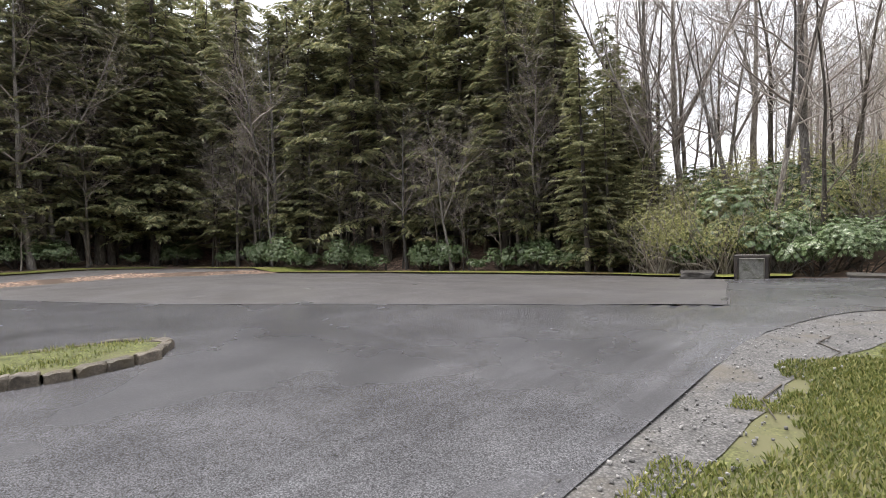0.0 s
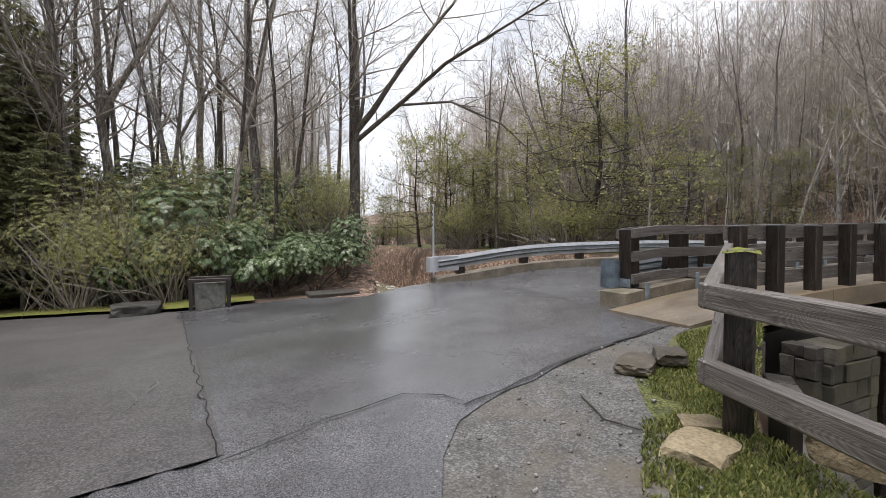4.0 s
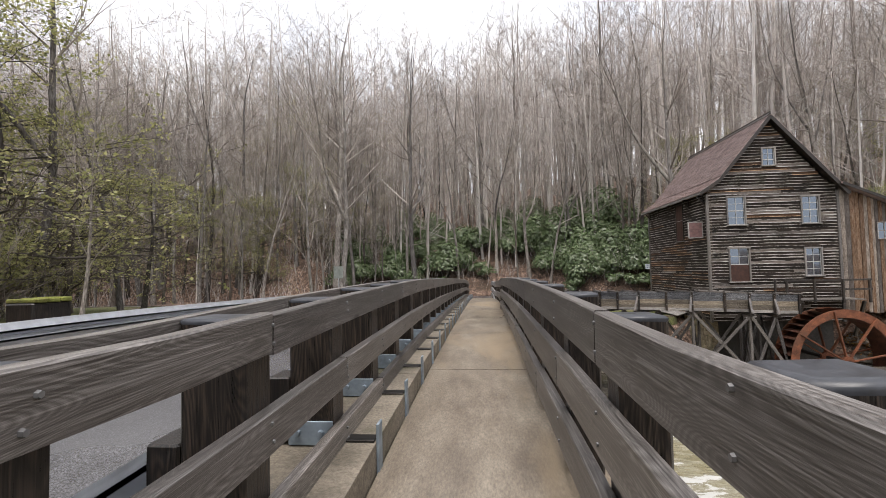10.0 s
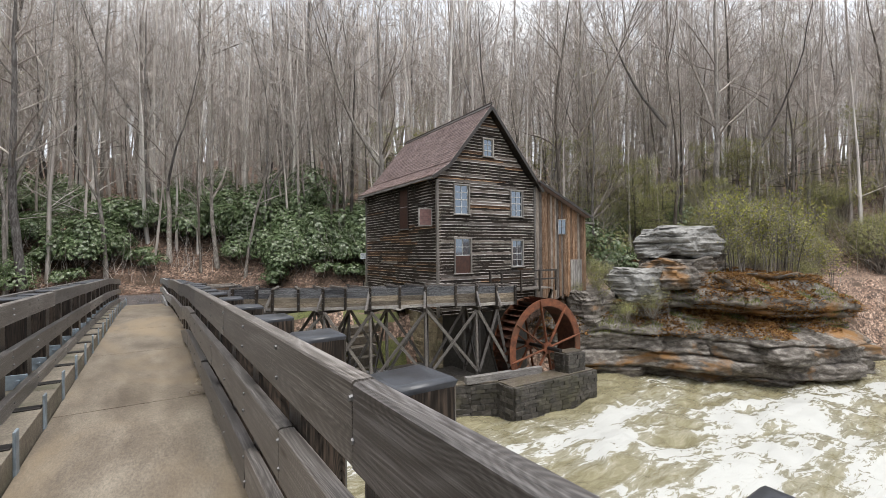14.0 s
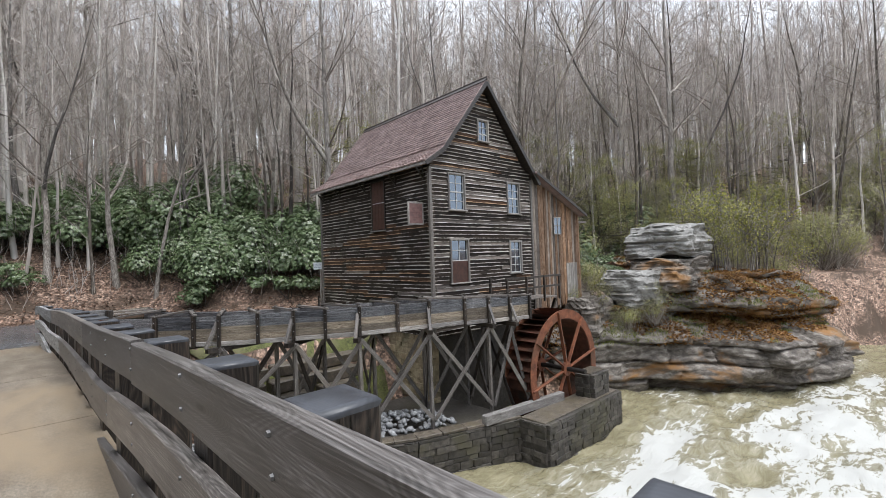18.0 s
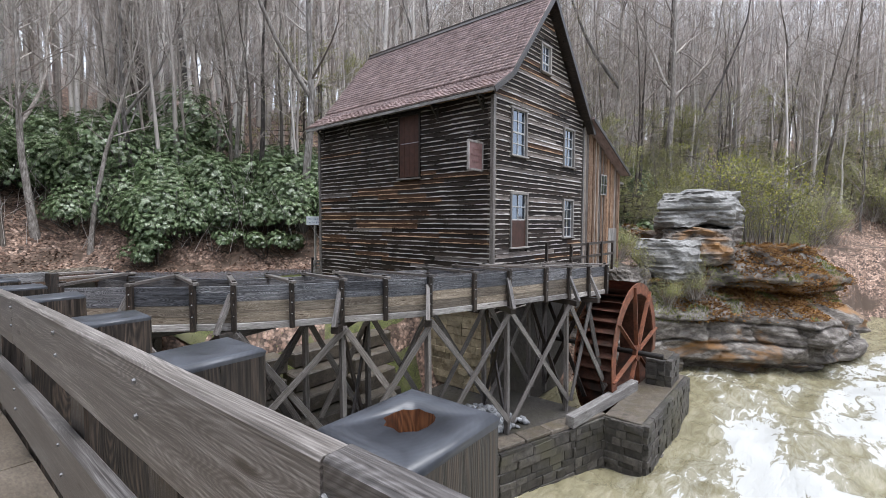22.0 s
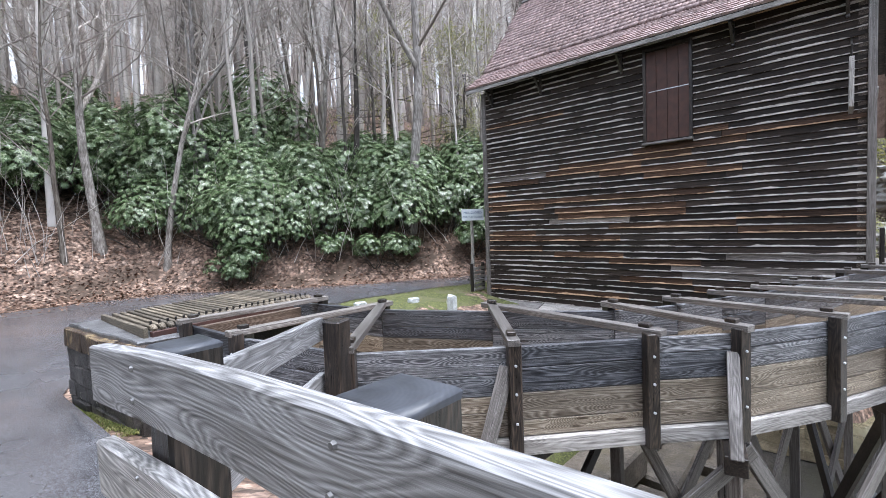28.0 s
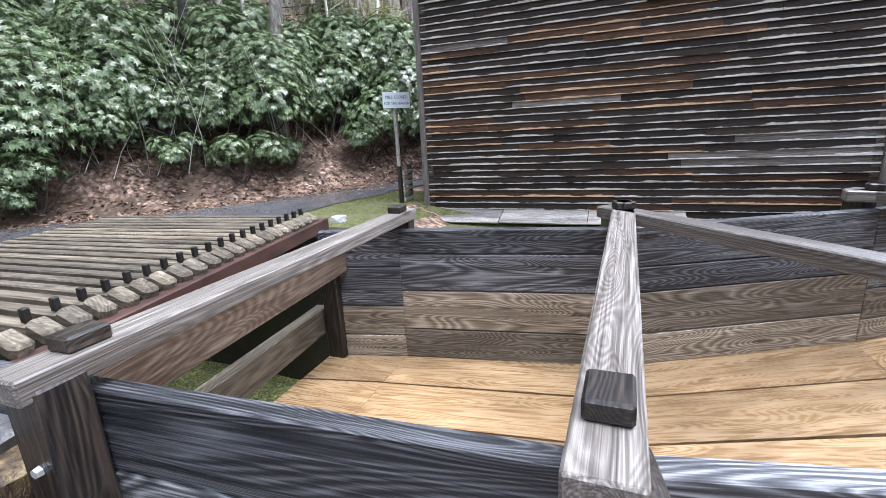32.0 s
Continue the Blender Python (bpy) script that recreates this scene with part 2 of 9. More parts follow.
def mineral(name, stops, scale, rough, bump_d, patch=None, vary=0.0, stretch=(1, 1, 1), fine=40.0, patch_scale=0.6, patch_at=(0.5, 0.62), grit=0.0, grit_tone=(0.55, 1.5)):
    """Stone, soil, concrete or asphalt: speckle of two sizes, and stains of another colour."""
    m, t, b = material(name)
    w = place(t, stretch)
    g = grain(t, w, scale, 8, 0.65)
    c = ramp(t, g, stops)
    f = grain(t, w, fine, 3, 0.7)
    c = mixed(t, 1.0, c, ramp(t, f, [(0.3, (0.62, 0.62, 0.62)), (0.7, (1.3, 1.3, 1.3))]), "MULTIPLY")
    if grit:
        cell = node(t, "ShaderNodeTexVoronoi", Scale=grit)
        t.links.new(w, cell.inputs["Vector"])
        c = mixed(t, 1.0, c, ramp(t, cell.outputs["Color"], [(0.15, (grit_tone[0],) * 3), (0.85, (grit_tone[1],) * 3)]), "MULTIPLY")
        c = mixed(t, 1.0, c, ramp(t, cell.outputs["Distance"], [(0.3, (1.1, 1.1, 1.1)), (0.75, (0.55, 0.55, 0.55))]), "MULTIPLY")
        f = cell.outputs["Distance"]
    if patch:
        p = grain(t, w, patch_scale, 5, 0.6, 0.6)
        c = mixed(t, ramp(t, p, [(patch_at[0], (0, 0, 0)), (patch_at[1], (1, 1, 1))]), c, patch)
    if vary:
        oi = t.nodes.new("ShaderNodeObjectInfo")
        gi = t.nodes.new("ShaderNodeNewGeometry")
        add = t.nodes.new("ShaderNodeMath")
        fr = t.nodes.new("ShaderNodeMath")
        fr.operation = "FRACT"
        t.links.new(oi.outputs["Random"], add.inputs[0])
        t.links.new(gi.outputs["Random Per Island"], add.inputs[1])
        t.links.new(add.outputs[0], fr.inputs[0])
        c = mixed(t, 1.0, c, ramp(t, fr.outputs[0], [(0, (1 - vary,) * 3), (1, (1 + vary,) * 3)]), "MULTIPLY")
    t.links.new(c, b.inputs["Base Color"])
    if isinstance(rough, tuple):
        p2 = grain(t, w, 0.35, 4, 0.55)
        t.links.new(ramp(t, p2, [(0.35, (rough[0],) * 3), (0.65, (rough[1],) * 3)]), b.inputs["Roughness"])
    else:
        b.inputs["Roughness"].default_value = rough
    bump(t, b, f if fine > scale else g, -0.6 if grit else 0.6, bump_d)
    return m


def leafy(name, stops, rough=0.45, trans=0.0):
    """Leaves: each one of its own tone."""
    m, t, b = material(name)
    gi = t.nodes.new("ShaderNodeNewGeometry")
    oi = t.nodes.new("ShaderNodeObjectInfo")
    add = t.nodes.new("ShaderNodeMath")
    fr = t.nodes.new("ShaderNodeMath")
    fr.operation = "FRACT"
    t.links.new(gi.outputs["Random Per Island"], add.inputs[0])
    t.links.new(oi.outputs["Random"], add.inputs[1])
    t.links.new(add.outputs[0], fr.inputs[0])
    c = ramp(t, fr.outputs[0], stops)
    big = grain(t, place(t), 0.35, 3)
    c = mixed(t, 1.0, c, ramp(t, big, [(0.3, (0.7, 0.7, 0.7)), (0.7, (1.25, 1.25, 1.25))]), "MULTIPLY")
    t.links.new(c, b.inputs["Base Color"])
    b.inputs["Roughness"].default_value = rough
    if trans:
        tr = t.nodes.new("ShaderNodeBsdfTranslucent")
        t.links.new(c, tr.inputs["Color"])
        both = t.nodes.new("ShaderNodeMixShader")
        both.inputs[0].default_value = trans
        t.links.new(b.outputs[0], both.inputs[1])
        t.links.new(tr.outputs[0], both.inputs[2])
        t.links.new(both.outputs[0], t.nodes["Material Output"].inputs[0])
    return m


def plain(name, color, rough=0.5, metal=0.0, speck=0.25, scale=6.0):
    m, t, b = material(name)
    g = grain(t, place(t), scale, 5)
    c = mixed(t, 1.0, color, ramp(t, g, [(0.3, (1 - speck,) * 3), (0.7, (1 + speck,) * 3)]), "MULTIPLY")
    t.links.new(c, b.inputs["Base Color"])
    b.inputs["Roughness"].default_value, b.inputs["Metallic"].default_value = rough, metal
    bump(t, b, g, 0.2, 0.003)
    return m


M_ASPHALT = mineral("wet_asphalt", [(0.3, (0.088, 0.087, 0.093)), (0.7, (0.155, 0.154, 0.163))], 0.9, (0.2, 0.3), 0.006, (0.062, 0.061, 0.065), fine=160, patch_scale=0.3, stretch=(1, 1, 1), grit=120, grit_tone=(0.6, 1.5), patch_at=(0.5, 0.75))
M_ASPHALT_OLD = mineral("worn_asphalt", [(0.3, (0.082, 0.077, 0.078)), (0.7, (0.15, 0.142, 0.143))], 0.8, (0.38, 0.5), 0.006, (0.09, 0.084, 0.078), fine=150, patch_scale=0.3, patch_at=(0.48, 0.75), grit=70, grit_tone=(0.55, 1.6))
M_GRAVEL = mineral("packed_gravel", [(0.3, (0.085, 0.082, 0.08)), (0.7, (0.175, 0.168, 0.162))], 4.0, 0.7, 0.014, (0.12, 0.104, 0.08), fine=60, patch_scale=1.3, patch_at=(0.5, 0.72), grit=60, grit_tone=(0.65, 1.4))
M_CONCRETE = mineral("stained_concrete", [(0.3, (0.115, 0.09, 0.066)), (0.5, (0.19, 0.157, 0.118)), (0.72, (0.29, 0.25, 0.195))], 3.0, (0.25, 0.55), 0.004, (0.26, 0.2, 0.13), fine=60, patch_scale=0.7, patch_at=(0.5, 0.66), stretch=(1.3, 0.4, 1))
M_KERB = mineral("kerb_concrete", [(0.3, (0.13, 0.11, 0.082)), (0.7, (0.29, 0.25, 0.195))], 2.5, 0.7, 0.006, (0.10, 0.095, 0.06), fine=50, patch_scale=1.3, patch_at=(0.52, 0.66))
M_STONE_WALL = mineral("dark_wall_stone", [(0.3, (0.026, 0.023, 0.021)), (0.7, (0.10, 0.09, 0.078))], 7.0, (0.4, 0.7), 0.02, (0.06, 0.055, 0.036), vary=0.45, fine=40)
M_PILLAR = mineral("lichened_stone", [(0.3, (0.02, 0.018, 0.017)), (0.55, (0.06, 0.054, 0.05)), (0.75, (0.13, 0.115, 0.1))], 6.0, (0.3, 0.6), 0.02, (0.3, 0.29, 0.24), vary=0.45, fine=40, patch_scale=11.0, patch_at=(0.66, 0.7))
M_STONE_TAN = mineral("tan_stone", [(0.3, (0.20, 0.155, 0.09)), (0.7, (0.42, 0.35, 0.23))], 4.0, 0.8, 0.02, (0.13, 0.12, 0.07), vary=0.3, fine=40)
M_COPING = mineral("damp_coping", [(0.3, (0.045, 0.038, 0.03)), (0.7, (0.16, 0.135, 0.105))], 5.0, (0.35, 0.65), 0.015, (0.085, 0.07, 0.045), vary=0.3, fine=40, patch_scale=2.0)
M_ROCK = mineral("layered_sandstone", [(0.3, (0.03, 0.026, 0.022)), (0.48, (0.13, 0.112, 0.095)), (0.72, (0.35, 0.325, 0.29))], 2.0, 0.8, 0.05, (0.26, 0.135, 0.045), stretch=(1.0, 1.0, 2.4), fine=26, patch_scale=0.3, patch_at=(0.55, 0.66))
M_ROCK_PALE = mineral("pale_boulder", [(0.3, (0.14, 0.135, 0.128)), (0.7, (0.35, 0.345, 0.325))], 1.5, 0.85, 0.04, (0.12, 0.115, 0.10), stretch=(1, 1, 2.5), fine=10)
M_GRAVEL_STONE = mineral("grey_rip_rap", [(0.3, (0.20, 0.205, 0.215)), (0.7, (0.42, 0.425, 0.43))], 6.0, 0.7, 0.01, vary=0.4, fine=30)
M_PEBBLE = mineral("grey_pebble", [(0.3, (0.17, 0.166, 0.16)), (0.7, (0.32, 0.31, 0.3))], 30.0, 0.7, 0.004, vary=0.5, fine=60)
M_BOLT = plain("weathered_bolt", (0.2, 0.2, 0.2), 0.5, 0.6, 0.3)
M_SOIL = mineral("leaf_litter", [(0.3, (0.10, 0.062, 0.043)), (0.5, (0.22, 0.145, 0.105)), (0.72, (0.42, 0.31, 0.24))], 3.0, 0.85, 0.05, (0.07, 0.046, 0.03), fine=22, patch_scale=0.35, grit=9, grit_tone=(0.35, 1.9))
M_GRASS_SOIL = mineral("mossy_soil", [(0.3, (0.06, 0.07, 0.022)), (0.7, (0.17, 0.18, 0.055))], 6.0, 0.9, 0.03, (0.13, 0.125, 0.06), fine=45, patch_scale=0.9, grit=60, grit_tone=(0.5, 1.6))
M_WOOD = {a: timber("weathered_timber_" + "xyz"[a], (0.028, 0.023, 0.02), (0.105, 0.094, 0.085), (0.31, 0.289, 0.27), a, 0.36, 0.06, 170.0, rings=44.0, along=2.6, ring_mix=0.13, spec=0.55) for a in range(3)}
M_WOOD_DARK = {a: timber("dark_wet_timber_" + "xyz"[a], (0.006, 0.005, 0.0045), (0.018, 0.015, 0.013), (0.085, 0.062, 0.047), a, 0.34, 0.08, 90.0, rings=30.0, ring_mix=0.18, spec=0.5) for a in range(3)}
M_WOOD_PALE = {a: timber("pale_grey_timber_" + "xyz"[a], (0.08, 0.072, 0.066), (0.24, 0.225, 0.21), (0.48, 0.46, 0.43), a, 0.5) for a in range(3)}
M_WOOD_WARM = timber("warm_brown_timber", (0.03, 0.02, 0.014), (0.095, 0.066, 0.048), (0.24, 0.19, 0.15), 0, 0.45)
M_ROTTEN = timber("rotten_heartwood", (0.012, 0.004, 0.002), (0.06, 0.022, 0.008), (0.2, 0.085, 0.035), 2, 0.8, 0.0, 60.0)


def post_head(name):
    """Sawn end grain: growth rings about a pith that lies off the middle, silvered and checked."""
    m, t, b = material(name)
    oi = t.nodes.new("ShaderNodeObjectInfo")
    tc = t.nodes.new("ShaderNodeTexCoord")
    pith = t.nodes.new("ShaderNodeVectorMath")
    pith.operation = "MULTIPLY_ADD"
    off = t.nodes.new("ShaderNodeCombineXYZ")
    t.links.new(oi.outputs["Random"], off.inputs[0])
    t.links.new(oi.outputs["Random"], off.inputs[1])
    t.links.new(off.outputs[0], pith.inputs[0])
    pith.inputs[1].default_value = (0.09, -0.07, 0)
    t.links.new(tc.outputs["Object"], pith.inputs[2])
    flat = t.nodes.new("ShaderNodeMapping")
    flat.inputs["Scale"].default_value = (1, 1, 0)
    t.links.new(pith.outputs[0], flat.inputs["Vector"])
    rings = node(t, "ShaderNodeTexWave", Scale=30.0, Distortion=5.0, Detail=3.0)
    rings.wave_type, rings.rings_direction = "RINGS", "SPHERICAL"
    t.links.new(flat.outputs[0], rings.inputs["Vector"])
    blot = grain(t, place(t), 9.0, 5, 0.6)
    c = ramp(t, rings.outputs["Color"], [(0.1, (0.036, 0.039, 0.045)), (0.9, (0.042, 0.045, 0.052))])
    c = mixed(t, 1.0, c, ramp(t, blot, [(0.3, (0.6, 0.6, 0.62)), (0.7, (1.6, 1.6, 1.62))]), "MULTIPLY")
    t.links.new(c, b.inputs["Base Color"])
    t.links.new(ramp(t, blot, [(0.35, (0.3, 0.3, 0.3)), (0.65, (0.5, 0.5, 0.5))]), b.inputs["Roughness"])
    bump(t, b, blot, 0.25, 0.004)
    return m


M_POST_HEAD = post_head("sawn_post_head")
M_WOOD_SILVER = {a: timber("silvered_timber_" + "xyz"[a], (0.08, 0.078, 0.077), (0.23, 0.226, 0.222), (0.48, 0.475, 0.47), a, 0.5, 0.05, 160.0, rings=26.0, along=2.6, ring_mix=0.26) for a in range(3)}
M_RACK = timber("rack_slat", (0.035, 0.029, 0.021), (0.115, 0.096, 0.07), (0.25, 0.215, 0.165), 1, 0.55)
M_APRON = timber("apron_board", (0.045, 0.038, 0.03), (0.15, 0.132, 0.11), (0.34, 0.31, 0.27), 0, 0.55, along=2.6, stretch=150.0, ring_mix=0.22)
M_CLAP = {a: timber("clapboard_" + "xyz"[a], (0.007, 0.006, 0.005), (0.036, 0.027, 0.021), (0.25, 0.205, 0.17), a, 0.68, 0.0, 80.0, 0.65) for a in range(2)}
M_FLUME = {a: timber("flume_plank_" + "xyz"[a], (0.012, 0.012, 0.014), (0.055, 0.057, 0.063), (0.32, 0.325, 0.34), a, 0.38, 0.1, 170.0, 0.5, 38.0, 2.6, 0.21) for a in range(2)}
M_FLUME_LOW = {a: timber("stained_flume_plank_" + "xyz"[a], (0.036, 0.028, 0.02), (0.15, 0.122, 0.09), (0.41, 0.365, 0.3), a, 0.42, 0.1, 170.0, 0.45, 38.0, 2.6, 0.23) for a in range(2)}
M_BARN = timber("barn_board", (0.04, 0.02, 0.011), (0.17, 0.092, 0.048), (0.42, 0.33, 0.25), 2, 0.7, 0.0, 60.0, 0.55)
M_BARN_GREY = timber("grey_barn_board", (0.05, 0.04, 0.033), (0.17, 0.14, 0.115), (0.4, 0.36, 0.32), 2, 0.7, 0.0, 60.0, 0.5)
M_FLUME_FLOOR = timber("wet_flume_floor", (0.14, 0.08, 0.034), (0.25, 0.16, 0.08), (0.37, 0.27, 0.165), 1, 0.25, 0.08, 50.0)
M_SHINGLE = timber("wood_shingle", (0.17, 0.12, 0.11), (0.3, 0.222, 0.208), (0.42, 0.335, 0.318), 0, 0.6, 0.0, 60.0, 0.2)
M_RUST = mineral("rusty_wheel", [(0.3, (0.07, 0.022, 0.01)), (0.7, (0.26, 0.09, 0.04))], 4.0, 0.75, 0.006, (0.12, 0.055, 0.03), fine=30)
M_BEARER = plain("maroon_iron", (0.07, 0.035, 0.028), 0.55, 0.2, 0.4)
M_RUST_DARK = mineral("rusty_buckets", [(0.3, (0.05, 0.018, 0.01)), (0.7, (0.15, 0.06, 0.035))], 4.0, 0.7, 0.006, (0.05, 0.03, 0.02), fine=30)
M_STEEL = plain("galvanised_steel", (0.58, 0.6, 0.63), 0.45, 0.5, 0.12)
M_STEEL_BLUE = plain("painted_bracket", (0.24, 0.29, 0.335), 0.5, 0.2, 0.45)
M_IRON = plain("dark_iron", (0.03, 0.027, 0.025), 0.5, 0.6)
M_BROWN_PAINT = plain("brown_shutter_paint", (0.055, 0.022, 0.014), 0.55, 0, 0.35)
M_SASH = plain("white_sash", (0.46, 0.46, 0.45), 0.5, 0, 0.15)
M_BARK = timber("grey_bark", (0.05, 0.043, 0.037), (0.18, 0.162, 0.145), (0.40, 0.38, 0.35), 2, 0.9, 0.0, 16.0, 0.5, 6.0, 3.0)
M_BARK_DARK = timber("dark_bark", (0.022, 0.018, 0.015), (0.075, 0.064, 0.053), (0.17, 0.155, 0.135), 2, 0.9, 0.0, 16.0, 0.4, 6.0, 3.0)
# far woods and brush paler than near twigs: bright haze put into the colour
M_TWIG_HAZY = leafy("hazy_twig_bark", [(0, (0.3, 0.26, 0.23)), (0.5, (0.54, 0.485, 0.44)), (1, (0.74, 0.7, 0.66))], 0.9)
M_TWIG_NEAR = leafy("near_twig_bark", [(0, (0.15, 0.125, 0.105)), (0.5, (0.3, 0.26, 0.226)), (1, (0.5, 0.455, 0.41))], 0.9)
M_RHODO = leafy("rhododendron_leaf", [(0, (0.055, 0.085, 0.036)), (0.5, (0.13, 0.185, 0.08)), (0.82, (0.21, 0.275, 0.14)), (1, (0.38, 0.41, 0.27))], 0.27, 0.15)
M_HEMLOCK = leafy("hemlock_spray", [(0, (0.13, 0.145, 0.075)), (0.55, (0.27, 0.285, 0.145)), (1, (0.46, 0.42, 0.22))], 0.55, 0.5)
M_HEMLOCK_LIGHT = leafy("light_hemlock_spray", [(0, (0.2, 0.215, 0.085)), (0.55, (0.37, 0.375, 0.15)), (1, (0.55, 0.51, 0.24))], 0.6, 0.5)
M_YELLOW = leafy("young_yellow_leaf", [(0, (0.16, 0.18, 0.04)), (0.6, (0.33, 0.33, 0.07)), (1, (0.50, 0.45, 0.12))], 0.6, 0.35)
M_RUSTLEAF = leafy("dead_orange_leaf", [(0, (0.10, 0.045, 0.015)), (0.6, (0.24, 0.12, 0.035)), (1, (0.36, 0.21, 0.06))], 0.8, 0.35)
M_LITTER = leafy("fallen_leaf", [(0, (0.07, 0.035, 0.022)), (0.5, (0.17, 0.095, 0.06)), (1, (0.36, 0.25, 0.18))], 0.8)
M_GRASS = leafy("grass_blade", [(0, (0.085, 0.11, 0.026)), (0.55, (0.185, 0.212, 0.052)), (1, (0.37, 0.345, 0.14))], 0.6, 0.35)
M_MOSS = mineral("moss", [(0.3, (0.10, 0.115, 0.02)), (0.7, (0.24, 0.25, 0.05))], 14.0, 0.95, 0.02, (0.16, 0.12, 0.05), fine=60)

# glass
M_GLASS, gt, gb = material("window_glass")
gb.inputs["Base Color"].default_value = (0.16, 0.19, 0.23, 1)
gb.inputs["Roughness"].default_value, gb.inputs["Metallic"].default_value = 0.06, 0.9

# river water: murky olive, broken into foam where the rapids run
M_WATER, wt, wb = material("river_water")
wp = place(wt, (0.36, 1.0, 1.0))
fn = grain(wt, wp, 0.42, 5, 0.55, 0.7)
fine_foam = grain(wt, wp, 3.0, 9, 0.72, 0.9)
ripple = grain(wt, wp, 5.5, 6, 0.6, 0.4)
sep = wt.nodes.new("ShaderNodeSeparateXYZ")
wt.links.new(wt.nodes.new("ShaderNodeNewGeometry").outputs["Position"], sep.inputs[0])


def calc(kind, a, b, c=None):
    n = wt.nodes.new("ShaderNodeMath")
    n.operation = kind
    for slot, v in enumerate((a, b, c)):
        if isinstance(v, bpy.types.NodeSocket):
            wt.links.new(v, n.inputs[slot])
        elif v is not None:
            n.inputs[slot].default_value = v
    return n.outputs[0]


def step(v, a, b):
    n = wt.nodes.new("ShaderNodeMapRange")
    n.interpolation_type = "SMOOTHSTEP"
    wt.links.new(v, n.inputs[0])
    n.inputs[1].default_value, n.inputs[2].default_value = a, b
    return n.outputs[0]


# the white water lies off the pier and thickens downstream
off = calc("MULTIPLY_ADD", sep.outputs[0], 0.30, calc("MULTIPLY", sep.outputs[1], 1.0))
rapid = calc("MULTIPLY", step(sep.outputs[0], -22.0, 2.0), calc("SUBTRACT", 1.0, step(off, 26.2, 28.6)))
up = calc("SUBTRACT", 1.0, step(sep.outputs[0], -19.0, -16.0))
bias = calc("MULTIPLY_ADD", calc("MAXIMUM", rapid, up), 0.17, 0.0)
tot = calc("ADD", calc("MULTIPLY_ADD", fine_foam, 0.62, fn), bias)
mask = ramp(wt, tot, [(0.87, (0, 0, 0)), (1.0, (0.28, 0.28, 0.28)), (1.18, (1, 1, 1))])
murk = ramp(wt, fine_foam, [(0.3, (0.15, 0.132, 0.075)), (0.65, (0.3, 0.272, 0.17))])
wt.links.new(mixed(wt, mask, murk, (0.48, 0.48, 0.455)), wb.inputs["Base Color"])
wt.links.new(ramp(wt, mask, [(0, (0.12,) * 3), (1, (0.7,) * 3)]), wb.inputs["Roughness"])
bump(wt, wb, calc("MULTIPLY_ADD", ripple, 0.5, tot), 0.8, 0.12)

# ---- the lie of the land ----
WALK = [(2.4, 3.36), (4.2, 3.49), (5.2, 3.63), (6.4, 3.76), (8, 3.80), (11, 3.82), (14, 3.77), (18, 3.68), (22, 3.57), (27, 3.44), (31, 3.23), (33, 3.16), (35, 2.74), (37, 2.55)]


def walkz(y):
    """Height of the footway along the arch."""
    return (table(y - 0.8, WALK) + table(y, WALK) + table(y + 0.8, WALK)) / 3


def railz(y):
    """Height of the footway that the railing follows, without the dip at its start."""
    return walkz(y) + (3.735 - walkz(5.2)) * (1 - smooth(5.2, 7.2, y))


SOUTH_BANK = [(-80, 10), (-40, 7), (-30, 5), (-24, 4.2), (-20, 3.3), (-17.8, 4.0), (-17, 5.4), (-10.4, 5.8), (-8.4, 2.3), (-6, 1.42), (-3, 1.78), (10, 1.9), (25, 0), (40, -9), (90, -45)]
NORTH_BANK = [(-80, 13), (-45, 16), (-25, 22), (-17, 30.2), (-10, 32), (-8, 33.6), (-5, 34.8), (0.6, 34.2), (2, 33.5), (8, 32), (11, 30.5), (16, 29), (26, 26.5), (31, 25), (37, 21.5), (46, 13), (60, 1), (90, -25)]
HILL_FOOT = [(-90, 36), (-60, 42), (-40, 47), (-20, 52), (-10, 51.3), (-4.6, 50.8), (0, 46.3), (4, 44), (9, 41), (14, 37), (22, 35.5), (29, 32), (36, 26.5), (45, 18), (58, 6), (90, -22)]
WEST_EDGE = [(-60, -12), (-36, -15.5), (-28, -19), (-19, -21.5), (-10, -23.2), (-4.8, -22.6), (-2, -20.9), (1.2, -20.2), (3.2, -17.6), (4.8, -16.9)]
EAST_EDGE = [(-60, 30), (-2.5, 30), (-1.2, 4), (-0.56, -3.3), (-0.43, -4.4), (-0.27, -6.2), (0.0, -7.7), (0.48, -9.0), (1.0, -9.65), (1.9, -9.95), (2.75, -10.2), (3.9, -10.48), (4.8, -10.8)]
WATER = -2.0


def south_land(x, y):
    z = 3.27 + 0.055 * max(y, -3) + 0.02 * min(0, y + 3) * (1 if y > -30 else 0.5) + 0.055 * min(0, max(x, -26) + 10)
    z += (walkz(4.5) - 0.06 - z) * smooth(1.0, 4.3, y) * smooth(-18.5, -16.6, x) * (1 - smooth(-11.4, -10.2, x))
    edge = table(y, WEST_EDGE) - 2.5
    if x < edge:
        z += 7 * (1 - math.exp(-0.3 * (edge - x) / 7)) * smooth(0, 6, edge - x)
    z += 5 * smooth(-39, -62, y)
    return z + 0.04 * wave(x, y, 0.5)


